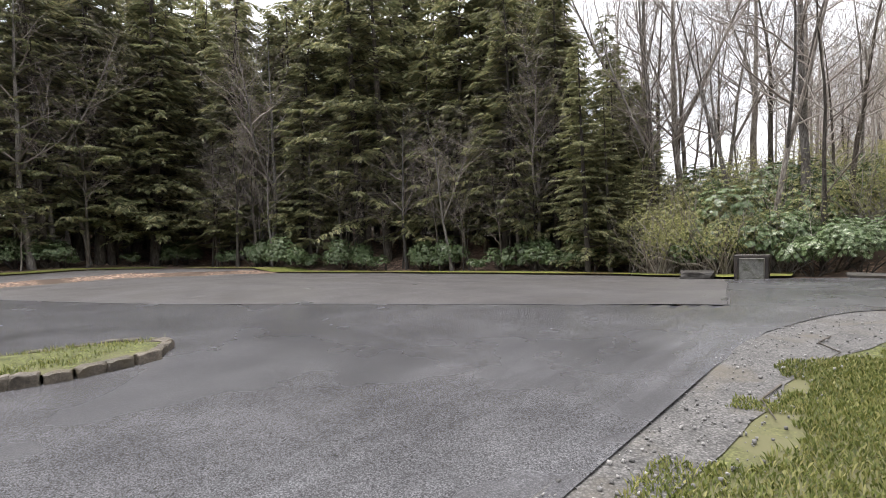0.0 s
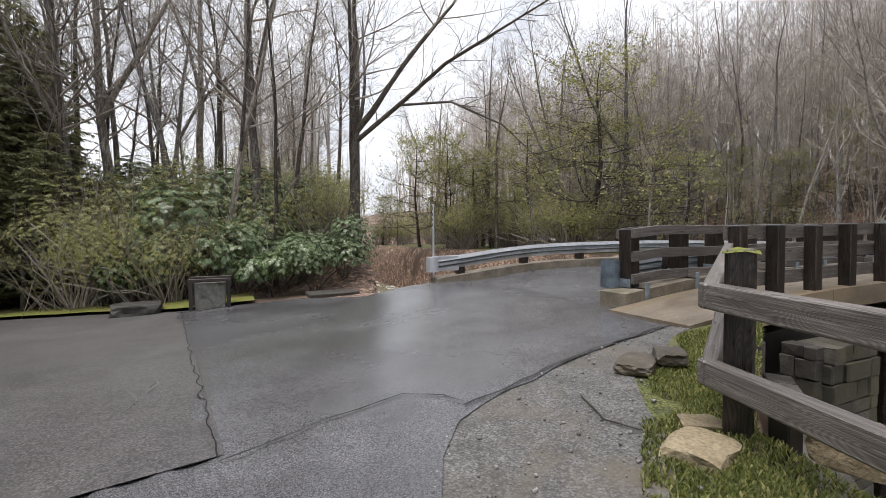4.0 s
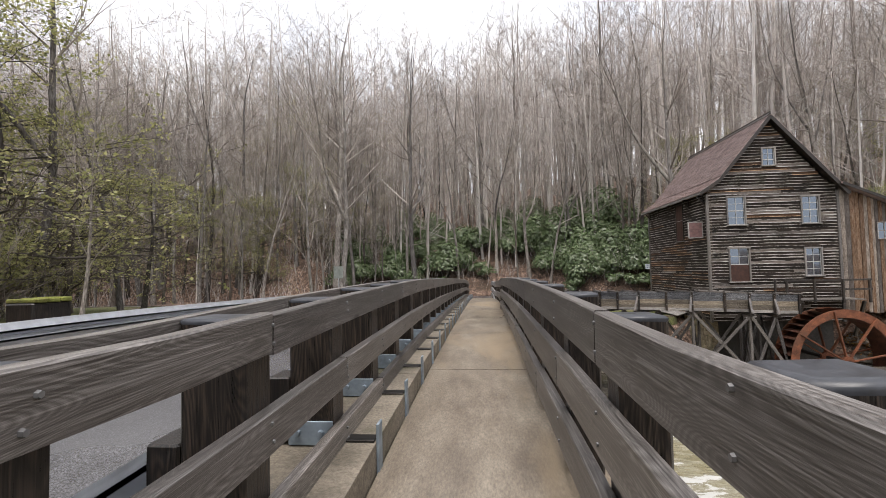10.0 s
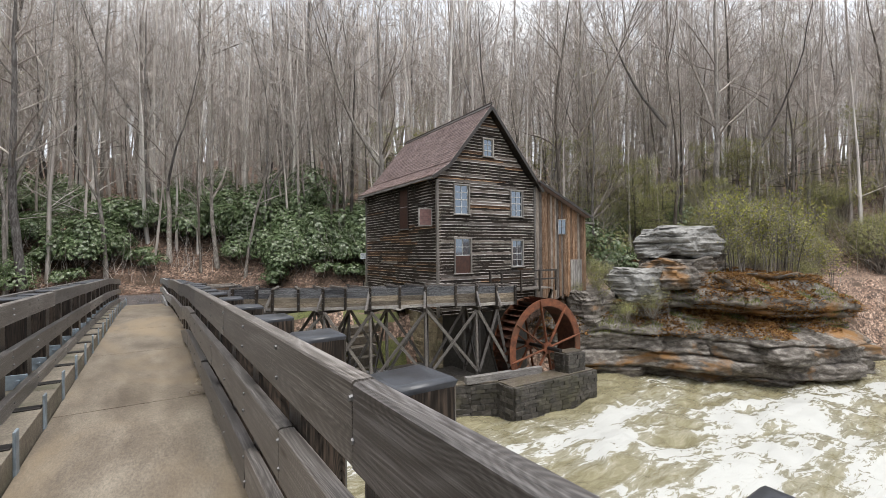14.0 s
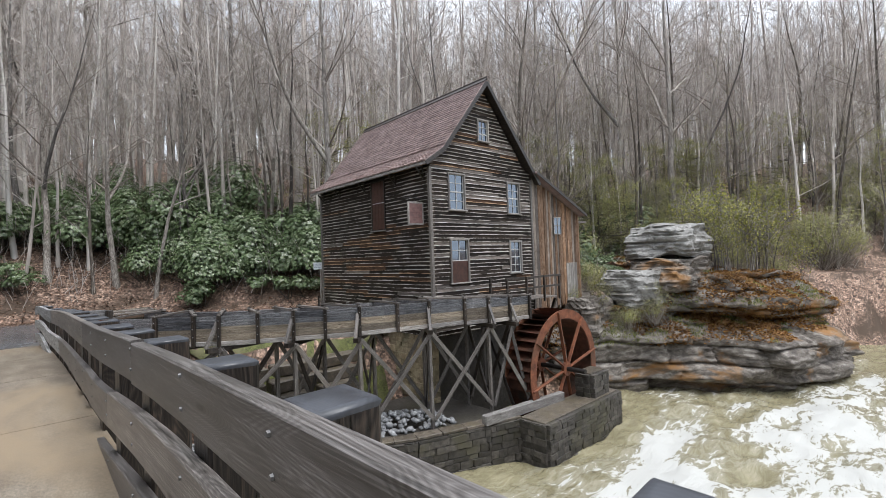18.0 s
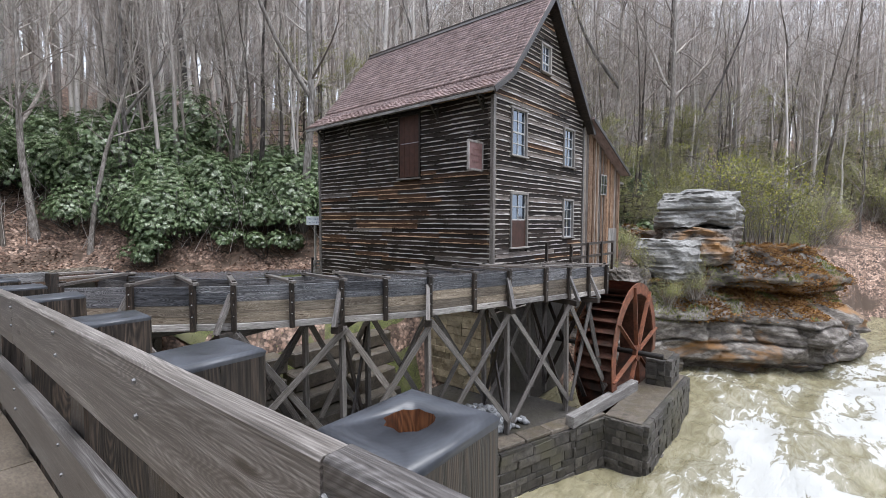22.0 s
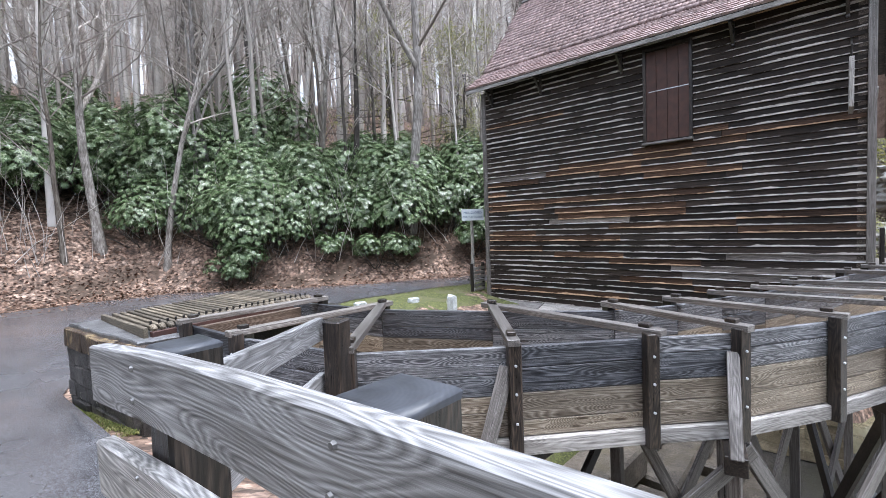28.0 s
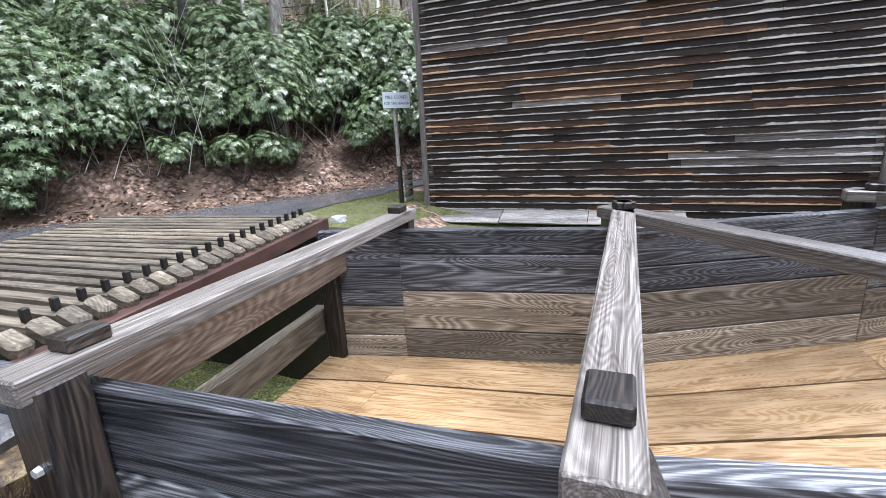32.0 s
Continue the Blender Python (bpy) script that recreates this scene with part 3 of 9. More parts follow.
def north_land(x, y):
    z = table(y, [(26, 3.2), (33, 2.95), (36, 2.5), (40, 2.2), (60, 2.25)])
    z -= 0.5 * smooth(-10.2, -8, x) * (1 - smooth(34, 40, y))
    z -= 0.42 * smooth(-3.2, -1.2, x) * (1 - smooth(1.4, 2.2, x)) * (1 - smooth(38.6, 39.6, y))
    if x < -9.5:
        z += (walkz(min(y, 37)) - 0.11 - z) * (1 - smooth(34.4, 39, y)) * smooth(-19, -17, x)
    foot = table(x, HILL_FOOT)
    if y > foot:
        d = y - foot
        high = 25 - 9 * smooth(-10, -55, x) - 5 * smooth(20, 60, x)
        z += high * (1 - math.exp(-0.66 * d / high)) * smooth(-1, 3, d) + 0.9 * wave(x, y, 0.09, 3.3) * smooth(0, 8, d) + 0.25 * wave(x, y, 0.4, 1.3) * smooth(0, 4, d)
    return min(z, 75) + 0.04 * wave(x, y, 0.6)


def ground(x, y):
    s, n = table(x, SOUTH_BANK), table(x, NORTH_BANK)
    bed = -3.0
    if y < (s + n) / 2:
        t = smooth(s, s + 1.5, y)
        return south_land(x, y) * (1 - t) + bed * t
    t = smooth(n, n - 2.2, y)
    return north_land(x, y) * (1 - t) + bed * t


def span(a, b, step):
    n = max(2, int(round((b - a) / step)) + 1)
    return [a + (b - a) * i / (n - 1) for i in range(n)]


gx = [-700, -400, -250, -160, -120] + span(-95, -40, 2.5) + span(-38, 30, 0.7)[0:] + span(32, 90, 2.5) + [120, 180, 300, 600]
gy = [-500, -300, -180, -120, -90] + span(-70, -14, 2.0) + span(-12, 56, 0.6) + span(58, 150, 2.5) + [180, 260, 400, 700]
ground_sheet = sheet("ground", gx, gy, lambda x, y: (x, y, ground(x, y)), M_SOIL)
tagged(ground_sheet, "sloping woodland ground covered with brown fallen leaves", "ground", kind="structure")


def strip(name, along, left, right, across, lift, mat, label, category, by_y=True, land=ground, part_of=None):
    """A draped sheet between two edges, laid a little over the land."""
    def at(u, v):
        a, b = left(u), right(u)
        w = a + (b - a) * v
        x, y = (w, u) if by_y else (u, w)
        return (x, y, land(x, y) + lift)
    ob = sheet(name, along, [i / across for i in range(across + 1)], at, mat)
    return tagged(ob, label, category, kind="structure")


strip("road", span(-36, -8, 1.5) + span(-7.5, 4.8, 0.3), lambda y: table(y, WEST_EDGE), lambda y: table(y, EAST_EDGE) + 0.08 * wave(y, 1, 2.5), 70, 0.03, M_ASPHALT,
      "dark wet asphalt road leading onto the bridge", "road", land=south_land)
SEAM = [(-60, 4), (-36, 0), (-13, -5.6), (-7.7, -7.8), (-4, -9.1), (-2.6, -9.6), (-0.6, -9.85)]
strip("road_worn", span(-36, -8, 1.5) + span(-7.5, -0.6, 0.3), lambda y: max(table(y, WEST_EDGE) + 0.02, table(y, [(-2.0, -60), (-1.85, -20.7), (-0.6, -9.9)])), lambda y: table(y, SEAM), 60, 0.036, M_ASPHALT_OLD,
      "paler worn asphalt of the older road surface", "road", land=south_land)
strip("verge", span(-36, -8, 1.5) + span(-7, 0, 0.5), lambda y: table(y, WEST_EDGE) - 3.2 + 0.3 * wave(y, 3, 0.7), lambda y: table(y, WEST_EDGE) + 0.2 * wave(y, 8, 1.5), 8, 0.12, M_MOSS,
      "mossy green verge along the asphalt edge", "verge", land=south_land)
strip("verge_south", span(-15, 30, 1.0), lambda x: -39.5 + 0.3 * wave(x, 3, 0.7), lambda x: -36 + 0.2 * wave(x, 8, 1.5), 8, 0.12, M_MOSS,
      "mossy green verge below the hemlock wood", "verge", by_y=False, land=south_land)
EDGE_BY_X = [(-10.8, 4.8), (-10.48, 3.9), (-10.2, 2.75), (-9.95, 1.9), (-9.65, 1.0), (-9.0, 0.48), (-7.7, 0.0), (-6.2, -0.27), (-4.4, -0.43), (-3.3, -0.56), (4, -1.2)]
GRAVEL_WIDE = [(-11, 0.3), (-10.2, 1.2), (-9.9, 1.75), (-8.9, 1.8), (-8.3, 1.35), (-7.2, 0.85), (-5.7, 0.6), (-3.8, 0.45), (4, 0.45)]
strip("gravel_shoulder", span(-10.8, 4, 0.3), lambda x: table(x, EDGE_BY_X) - 0.12, lambda x: table(x, EDGE_BY_X) + table(x, GRAVEL_WIDE) + 0.25 * wave(x, 2, 1.3), 12, 0.02, M_GRAVEL,
      "grey gravel shoulder with loose stones beside the asphalt", "gravel", by_y=False, land=south_land)
strip("lawn", span(-10.4, 6, 0.4), lambda x: table(x, EDGE_BY_X) + 0.3, lambda x: table(x, SOUTH_BANK) - 0.1, 12, 0.012, M_GRASS_SOIL,
      "patchy green grass between gravel and fence", "grass", by_y=False, land=south_land)
NEAR = [(-60, 26), (-40, 31), (-17, 33.6), (-9.95, 33.6), (-9.85, 38.6), (-9.6, 39.9), (-6, 41.3), (-2, 42.6), (3.5, 41.5), (14, 39.5)]
FAR = [(-60, 33), (-40, 43), (-20, 49.5), (-10, 50.6), (-4.6, 50.2), (0, 45.8), (4, 43.4), (14, 41)]
strip("road_north", span(-60, -18, 2) + span(-17, 14, 0.25), lambda x: table(x, NEAR), lambda x: table(x, FAR) + 0.15 * wave(x, 4, 0.9), 24, 0.03, M_ASPHALT,
      "wet asphalt road curving behind the mill below the wooded bank", "road", by_y=False, land=north_land)
strip("lawn_north", span(-9.0, 3.4, 0.5), lambda x: table(x, [(-9, 36.5), (-7.3, 34), (-4, 33.2), (0.6, 32.6), (1, 39.6), (3.4, 39.6)]), lambda x: table(x, NEAR) + 0.05, 14, 0.012, M_GRASS_SOIL,
      "green lawn between the flume and the road", "grass", by_y=False, land=ground)
strip("lawn_west", span(-60, -17.5, 1.5), lambda x: table(x, NORTH_BANK) + 0.5, lambda x: table(x, NEAR) - 0.1, 10, 0.012, M_GRASS_SOIL,
      "green grass beside the far road above the river", "grass", by_y=False, land=north_land)


# ---- river ----
def river(x, y):
    rough = smooth(-4, 4, x) * (1 - 0.6 * smooth(25, 45, x))
    z = WATER + 0.28 * (rough + 0.15) * wave(x * 0.8, y, 0.45, 5) + 0.14 * (rough + 0.25) * wave(x, y * 1.3, 1.2, 9) + 0.06 * wave(x, y, 3.0, 2)
    z += 1.3 * smooth(-15, -26, x) - 0.55 * smooth(6, 22, x)
    return (x, y, z)


water = sheet("water", span(-90, -16, 2.0) + span(-15.5, 34, 0.22) + span(36, 90, 2), span(-40, 2, 1.0) + span(2.5, 35, 0.25), river, M_WATER)
tagged(water, "murky olive river breaking into white rapids", "river", kind="structure")

# ---- bridge ----
Y0, Y1 = 4.7, 33.4


def arched(name, x0, x1, top, thick, ys, mat, parent=None):
    """A slab along the bridge between x0 and x1 whose top follows the arch."""
    bm = bmesh.new()
    rows = []
    for y in ys:
        z = top(y)
        rows.append([bm.verts.new(p) for p in ((x0, y, z), (x1, y, z), (x1, y, z - thick), (x0, y, z - thick))])
    for a, b in zip(rows, rows[1:]):
        for i in range(4):
            bm.faces.new((a[i], a[(i + 1) % 4], b[(i + 1) % 4], b[i]))
    bm.faces.new(rows[0])
    bm.faces.new(rows[-1][::-1])
    bmesh.ops.recalc_face_normals(bm, faces=bm.faces)
    return part(name, bm, mat, parent)


bridge = thing("bridge", -13.5, 19, 0, "arched road bridge with a concrete footway over the river", "bridge", kind="structure")
joint = 3.1
y = Y0 - 0.3
while y < 33.5:
    b = min(y + joint, 33.75)
    arched("footway_slab", -11.66, -10.36, walkz, 0.3, span(y + 0.006, b - 0.006, 0.5), M_CONCRETE, bridge)
    y = b
arched("carriageway", -16.5, -12.19, lambda y: walkz(y) - 0.1, 0.45, span(4.3, 34.6, 0.5), M_ASPHALT, bridge)
y = Y0 + 0.05
arched("kerb", -16.95, -16.49, lambda q: walkz(q) + 0.1, 0.5, span(3.85, 4.74, 0.3), M_KERB, bridge)
while y < Y1:
    b = min(y + 2.49, Y1)
    arched("kerb", -12.2, -11.67, lambda q: walkz(q) + 0.16, 0.5, span(y + 0.004, b - 0.004, 0.6), M_KERB, bridge)
    arched("kerb", -16.95, -16.49, lambda q: walkz(q) + 0.1, 0.5, span(y + 0.004, b - 0.004, 0.6), M_KERB, bridge)
    y = b
for gxx in (-16.3, -14.3, -12.6, -11.9, -10.62):
    arched("girder", gxx - 0.14, gxx + 0.14, lambda q: walkz(q) - 0.45, 0.6, span(5.2, 30.5, 2.0), M_IRON, bridge)
bm = bmesh.new()
box(bm, (-13.7, 5.3, 0.3), (6.7, 1.2, 5.8), None, 0.03)
part("abutment", bm, M_STONE_WALL, bridge)
bm = bmesh.new()
box(bm, (-13.7, 30.6, 0.0), (6.7, 1.4, 5.6), None, 0.03)
part("abutment", bm, M_STONE_WALL, bridge)

# posts and rails of the footway
post_ys = [5.19, 6.32] + [7.23 + 0.93 * i for i in range(29)]
RIGHT_FACES = (5.46, 6.27, 7.19, 8.12, 9.19, 10.1, 11.03, 11.97, 12.77, 13.5, 14.25, 15.0, 15.77, 16.72, 17.5, 18.27, 19.04, 20.08, 21.19, 22.34, 23.33, 24.15, 25.08, 26.13, 27.14, 28.22, 29.2, 30.3, 31.46, 32.38)
right_ys = [q + 0.085 for q in RIGHT_FACES]
ROTTEN = 23.33 + 0.085


def flare(y):
    """How far the railing above the river swings out and down near the mill, from 0 to 1."""
    return smooth(19, 23, y) * (1 - smooth(29.5, 32, y))


def rail_drop(y, h):
    return flare(y) * (0.085 + (0.97 - h) * 0.4)



RAIL_LINE = [(4, -10.69), (6, -10.67), (10, -10.65), (18, -10.555), (20, -10.51), (23, -10.43), (26, -10.41), (29.5, -10.41), (32, -10.54), (33, -10.57)]


def rail_post(rail, x, y, zb, zt, w, d, hollow=False):
    """A sawn post with worn, rounded head; its end grain shows on top; one is rotted hollow."""
    bm = bmesh.new()
    h = zt - zb
    box(bm, (0, 0, -h / 2), (w, d, h), None, 0.0, 0.004)
    top = [e for e in bm.edges if all(v.co.z > -0.02 for v in e.verts)]
    bmesh.ops.bevel(bm, geom=top, offset=0.022, segments=3, affect="EDGES", profile=0.6)
    side = [e for e in bm.edges if abs((e.verts[0].co - e.verts[1].co).normalized().z) > 0.9 and e.calc_length() > 0.3]
    bmesh.ops.bevel(bm, geom=side, offset=0.012, segments=1, affect="EDGES")
    bm.normal_update()
    head = max((f for f in bm.faces if f.normal.z > 0.9), key=lambda f: f.calc_area())
    if hollow:
        bmesh.ops.inset_region(bm, faces=[head], thickness=0.028)
        bmesh.ops.subdivide_edges(bm, edges=head.edges[:], cuts=3)
        head = max((f for f in bm.faces if f.normal.z > 0.9 and abs(f.calc_center_median().x) < 0.01 and len(f.verts) > 8), key=lambda f: f.calc_area())
        n = len(head.verts)
        for k, v in enumerate(head.verts):
            ang = math.atan2(v.co.y, v.co.x)
            r = 0.042 + 0.011 * noise.noise((3 * math.cos(ang), 3 * math.sin(ang), 2.0)) + (0.006 if k % 2 else 0.0)
            v.co.x, v.co.y = r * math.cos(ang), r * math.sin(ang)
        made = bmesh.ops.extrude_face_region(bm, geom=[head])
        low = [g for g in made["geom"] if isinstance(g, bmesh.types.BMVert)]
        bmesh.ops.delete(bm, geom=[head], context="FACES_ONLY")
        for v in low:
            v.co.z -= 0.2
            v.co.x *= 0.85
            v.co.y *= 0.85
    bm.normal_update()
    for f in bm.faces:
        c = f.calc_center_median()
        if hollow and max(abs(c.x), abs(c.y)) < 0.07 and -0.3 < c.z < -0.03:
            f.material_index = 2
        elif c.z > -0.03:
            f.material_index = 1
            f.smooth = True
    ob = part("post", bm, M_WOOD_DARK[2], rail)
    ob.data.materials.append(M_POST_HEAD)
    ob.data.materials.append(M_ROTTEN)
    ob.matrix_basis = Matrix.Translation((x, y, zt)) @ Matrix.Rotation(R.uniform(-0.02, 0.02), 4, "Z")


def railing(name, xpost, inward, post_w, board_h, heights, group_label, ys):
    last = len(ys) - 1
    rail = thing(name, xpost, 19, 3.7, group_label, "railing")
    for i, yp in enumerate(ys):
        zt, zb = railz(yp) + (0.965 if inward < 0 else 0.975) + R.uniform(-0.008, 0.004), walkz(yp) + (0.17 if inward > 0 else -0.35)
        if i == 0 and inward < 0:
            zb = walkz(yp) - 0.45
        wide, deep = (post_w, 0.2) if inward > 0 else (post_w + 0.08 * flare(yp), 0.17 + 0.05 * flare(yp))
        if inward < 0:
            zt -= rail_drop(yp, 0.97)
            zb -= 0.4 * flare(yp)
        xp = xpost if inward > 0 else table(yp, RAIL_LINE) + 0.06 + wide / 2
        rail_post(rail, xp, yp, zb, zt, wide, deep, inward < 0 and abs(yp - ROTTEN) < 0.01)
    face = xpost + inward * (post_w / 2 + 0.03)
    for h in heights:
        i = 0
        ends = [0, 2, 5, 8, 11, 14, 17, 20, 23, 26, 29, last] if h > 0.9 else ([0, 3, 6, 9, 12, 15, 18, 21, 24, 27, 30, last] if h > 0.5 else [0, 1, 4, 7, 10, 13, 16, 19, 22, 25, 28, 31, last])
        ends = sorted({e for e in ends if e == last or e < last - 2})
        for a, b in zip(ends, ends[1:]):
            ya, yb = ys[a] - (0.09 if a == 0 else -0.004), ys[b] - (0.004 if b < last else (-0.15 if inward > 0 else -0.42))
            bm = bmesh.new()
            n = max(2, int((yb - ya) / 0.5))
            lift, lean = R.uniform(-0.008, 0.008), R.uniform(-0.004, 0.004)
            rows = []
            for k in range(n + 1):
                q = ya + (yb - ya) * k / n
                zz = railz(q) + h + lift - (rail_drop(q, h) if inward < 0 else 0)
                tall = board_h + (0.06 * flare(q) if inward < 0 else 0)
                e = 0.006
                face = xpost + post_w / 2 + 0.03 if inward > 0 else table(q, RAIL_LINE) + 0.03
                rows.append([bm.verts.new(p) for p in ((face - 0.029, q, zz - e), (face - 0.029 + e, q, zz), (face + 0.029 - e, q, zz), (face + 0.029, q, zz - e), (face + 0.029 + lean, q, zz - tall), (face - 0.029 + lean, q, zz - tall))])
            for r0, r1 in zip(rows, rows[1:]):
                for k in range(6):
                    bm.faces.new((r0[k], r0[(k + 1) % 6], r1[(k + 1) % 6], r1[k]))
            bm.faces.new(rows[0])
            bm.faces.new(rows[-1][::-1])
            bmesh.ops.recalc_face_normals(bm, faces=bm.faces)
            part("rail_board", bm, M_WOOD_SILVER[1] if inward < 0 and ya > 27.0 else M_WOOD[1], rail)
    bm = bmesh.new()
    tube(bm, (-0.004 * inward, 0, 0), (0.006 * inward, 0, 0), 0.009, 0.007, 6)
    bolt = bpy.data.meshes.new("bolt")
    bm.to_mesh(bolt)
    bm.free()
    bolt.materials.append(M_BOLT)
    for yp in ys:
        q = xpost + post_w / 2 + 0.06 if inward > 0 else table(yp, RAIL_LINE)
        for h in heights:
            for dz in (0.045, board_h - 0.045):
                ob = new("bolt", bolt)
                ob.matrix_basis = Matrix.Translation((q, yp + R.uniform(-0.02, 0.02), railz(yp) + h - dz - (rail_drop(yp, h) if inward < 0 else 0) + R.uniform(-0.01, 0.01)))
                ob.parent = rail
                ob.matrix_parent_inverse = rail.matrix_basis.inverted()
    return rail


left_railing = railing("footway_railing", -12.02, 1, 0.24, 0.15, (0.98, 0.62, 0.27), "weathered timber railing on a concrete kerb between footway and road", post_ys)
right_railing = railing("footway_railing", -10.35, -1, 0.17, 0.19, (0.97, 0.64, 0.31), "weathered timber railing with thick posts above the river", right_ys)
for yp in post_ys:
    bm = bmesh.new()
    zk = walkz(yp) + 0.16
    box(bm, (-11.662, yp, zk - 0.06), (0.016, 0.09, 0.32), None, 0.003)
    part("kerb_strap", bm, M_STEEL_BLUE, left_railing, "flaking blue-grey steel strap")
    bm = bmesh.new()
    box(bm, (-12.02, yp - 0.107, zk + 0.07), (0.25, 0.012, 0.13), None, 0.003)
    for dx in (-0.07, 0.06):
        tube(bm, (-12.02 + dx, yp - 0.112, zk + 0.075), (-12.02 + dx, yp - 0.132, zk + 0.075), 0.018, 0.014, 6)
    part("post_bracket", bm, M_STEEL_BLUE, left_railing, "flaking blue-grey steel bracket")
    bm = bmesh.new()
    box(bm, (-11.92, yp, zk + 0.006), (0.48, 0.1, 0.012), None, 0.003)
    part("base_plate", bm, M_IRON, left_railing)
# outer top board on the road side of the posts
for ya, yb in zip(post_ys[::3], post_ys[3::3] + [post_ys[-1] + 0.1]):
    if yb > ya:
        arched("outer_board", -12.203, -12.145, lambda q: railz(q) + 0.975, 0.15, span(ya - 0.09, yb - 0.1, 0.45), M_WOOD[1], left_railing)


def w_beam(bm, x, out, ya, yb, z_of, height=0.31):
    """A corrugated guard rail along y, bulging towards out."""
    prof = [(0, 0), (0.02, 0.03), (0.075, 0.09), (0.075, 0.115), (0.015, 0.155), (0.075, 0.195), (0.075, 0.22), (0.02, 0.28), (0, 0.31)]
    ys = span(ya, yb, 0.6)
    rows = []
    for q in ys:
        rows.append([bm.verts.new((x + out * p, q, z_of(q) + r)) for p, r in prof])
    for a, b in zip(rows, rows[1:]):
        for i in range(len(prof) - 1):
            bm.faces.new((a[i], a[i + 1], b[i + 1], b[i]))
    bmesh.ops.solidify(bm, geom=bm.faces[:], thickness=0.004)


guard = thing("guard_rail", -16.7, 19, 3.6, "galvanised steel guard rail on timber blocks along the bridge kerb", "guard rail")
bm = bmesh.new()
w_beam(bm, -16.72, 1, 3.9, 33.6, lambda q: walkz(q) + 0.26)
part("beam", bm, M_STEEL, guard, smooth_faces=False)
bm = bmesh.new()
tube(bm, (-16.78, 3.85, walkz(3.85) + 0.24), (-16.78, 3.85, walkz(3.85) + 0.6), 0.16, 0.16, 16)
box(bm, (-16.7, 4.15, walkz(4.1) + 0.42), (0.05, 0.7, 0.37), None, 0.01)
part("end_shoe", bm, M_STEEL, guard, "rounded galvanised end shoe")
yq = 4.6
while yq < 33:
    bm = bmesh.new()
    box(bm, (-16.82, yq, walkz(yq) + 0.22), (0.18, 0.2, 0.5), None, 0.01)
    part("block", bm, M_WOOD_DARK[2], guard)
    yq += 1.9
inner_guard = thing("guard_rail", -12.15, 19, 3.7, "galvanised guard rail on the road side of the timber railing", "guard rail")
bm = bmesh.new()
w_beam(bm, -12.27, -1, 5.05, 33.4, lambda q: walkz(q) + 0.2)
part("beam", bm, M_STEEL, inner_guard)
bm = bmesh.new()
n = 20
z0, z1 = walkz(4.8) + 0.19, walkz(4.8) + 0.63
ring = []
for i in range(n):
    a = 2 * math.pi * i / n
    p = (-12.24 + 0.155 * math.cos(a), 5.02 + 0.155 * math.sin(a))
    ring.append((bm.verts.new((*p, z0)), bm.verts.new((*p, z1))))
for a, b in zip(ring, ring[1:] + ring[:1]):
    bm.faces.new((a[0], b[0], b[1], a[1]))
bmesh.ops.solidify(bm, geom=bm.faces[:], thickness=0.006)
part("buffer_end", bm, M_STEEL_BLUE, inner_guard, "rolled blue-grey steel buffer end")
for yp in post_ys[1:]:
    bm = bmesh.new()
    box(bm, (-12.205, yp, walkz(yp) + 0.36), (0.125, 0.2, 0.34), None, 0.008)
    part("spacer_block", bm, M_WOOD_DARK[2], inner_guard)

bm = bmesh.new()
box(bm, (-11.93, Y1 + 0.2, walkz(Y1) + 0.03), (0.5, 0.38, 0.3), None, 0.02)
part("painted_kerb_end", bm, plain("yellow_road_paint", (0.5, 0.36, 0.04), 0.6, 0, 0.3), bridge, "yellow painted end of the kerb")

# fence from the bridge along the bank
fence = thing("timber_fence", -8.6, 2.8, 3.4, "heavy two-rail timber fence along the river bank", "fence")
FENCE = [(-10.40, 5.43), (-8.45, 2.3), (-5.9, 1.45), (-2.4, 1.9), (1.5, 1.7)]
for i, (fx, fy) in enumerate(FENCE):
    if i:
        bm = bmesh.new()
        box(bm, (fx, fy, 3.78), (0.16, 0.16, 1.54), Matrix.Rotation(0.6, 3, "Z"), 0.016, 0.006)
        part("post", bm, M_WOOD_DARK[2], fence)
for (ax, ay), (bx, by) in zip(FENCE, FENCE[1:]):
    d = Vector((bx - ax, by - ay, 0)).normalized()
    off = Vector((-d.y, d.x, 0)) * -0.15
    za = 4.50 if ax < -10 else 4.34
    for drop in (0, 0.48):
        bm = bmesh.new()
        beam(bm, Vector((ax, ay, za - 0.08 - drop)) + off - d * 0.12, Vector((bx, by, 4.26 - drop)) + off + d * 0.1, 0.1, 0.16, 0.012)
        part("rail", bm, M_WOOD[0], fence)

# ---- the mill ----
mill = thing("grist_mill", 0.8, 30.5, 2.0, "old grist mill of dark weathered clapboards, steep shingle roof", "mill", rz=-1.5)
MM = mill.matrix_basis.copy()
MZ = 2.0
W, L = 6.3, 8.95


def mpart(name, bm, mat, parent=None, label=""):
    """A part given in the mill's own axes: x along the gable, y along the eaves, z absolute."""
    bm.transform(MM @ Matrix.Translation((0, 0, -MZ)))
    return part(name, bm, mat, parent or mill, label)


def roofz(x):
    """Height of the roof's underside over the gable."""
    if x <= W / 2:
        return table(x, [(-0.4, 8.6), (0.55, 9.25), (W / 2, 12.45)])
    return table(x, [(W / 2, 12.45), (W + 0.35, 8.35)])


GABLE_OPEN = [(1.0, 1.85, 6.9, 8.38), (4.6, 5.4, 6.88, 8.3), (1.0, 1.95, 3.95, 5.7), (4.65, 5.4, 4.2, 5.62), (2.82, 3.42, 9.95, 10.88)]
SIDE_OPEN = [(3.05, 4.02, 6.3, 8.45)]


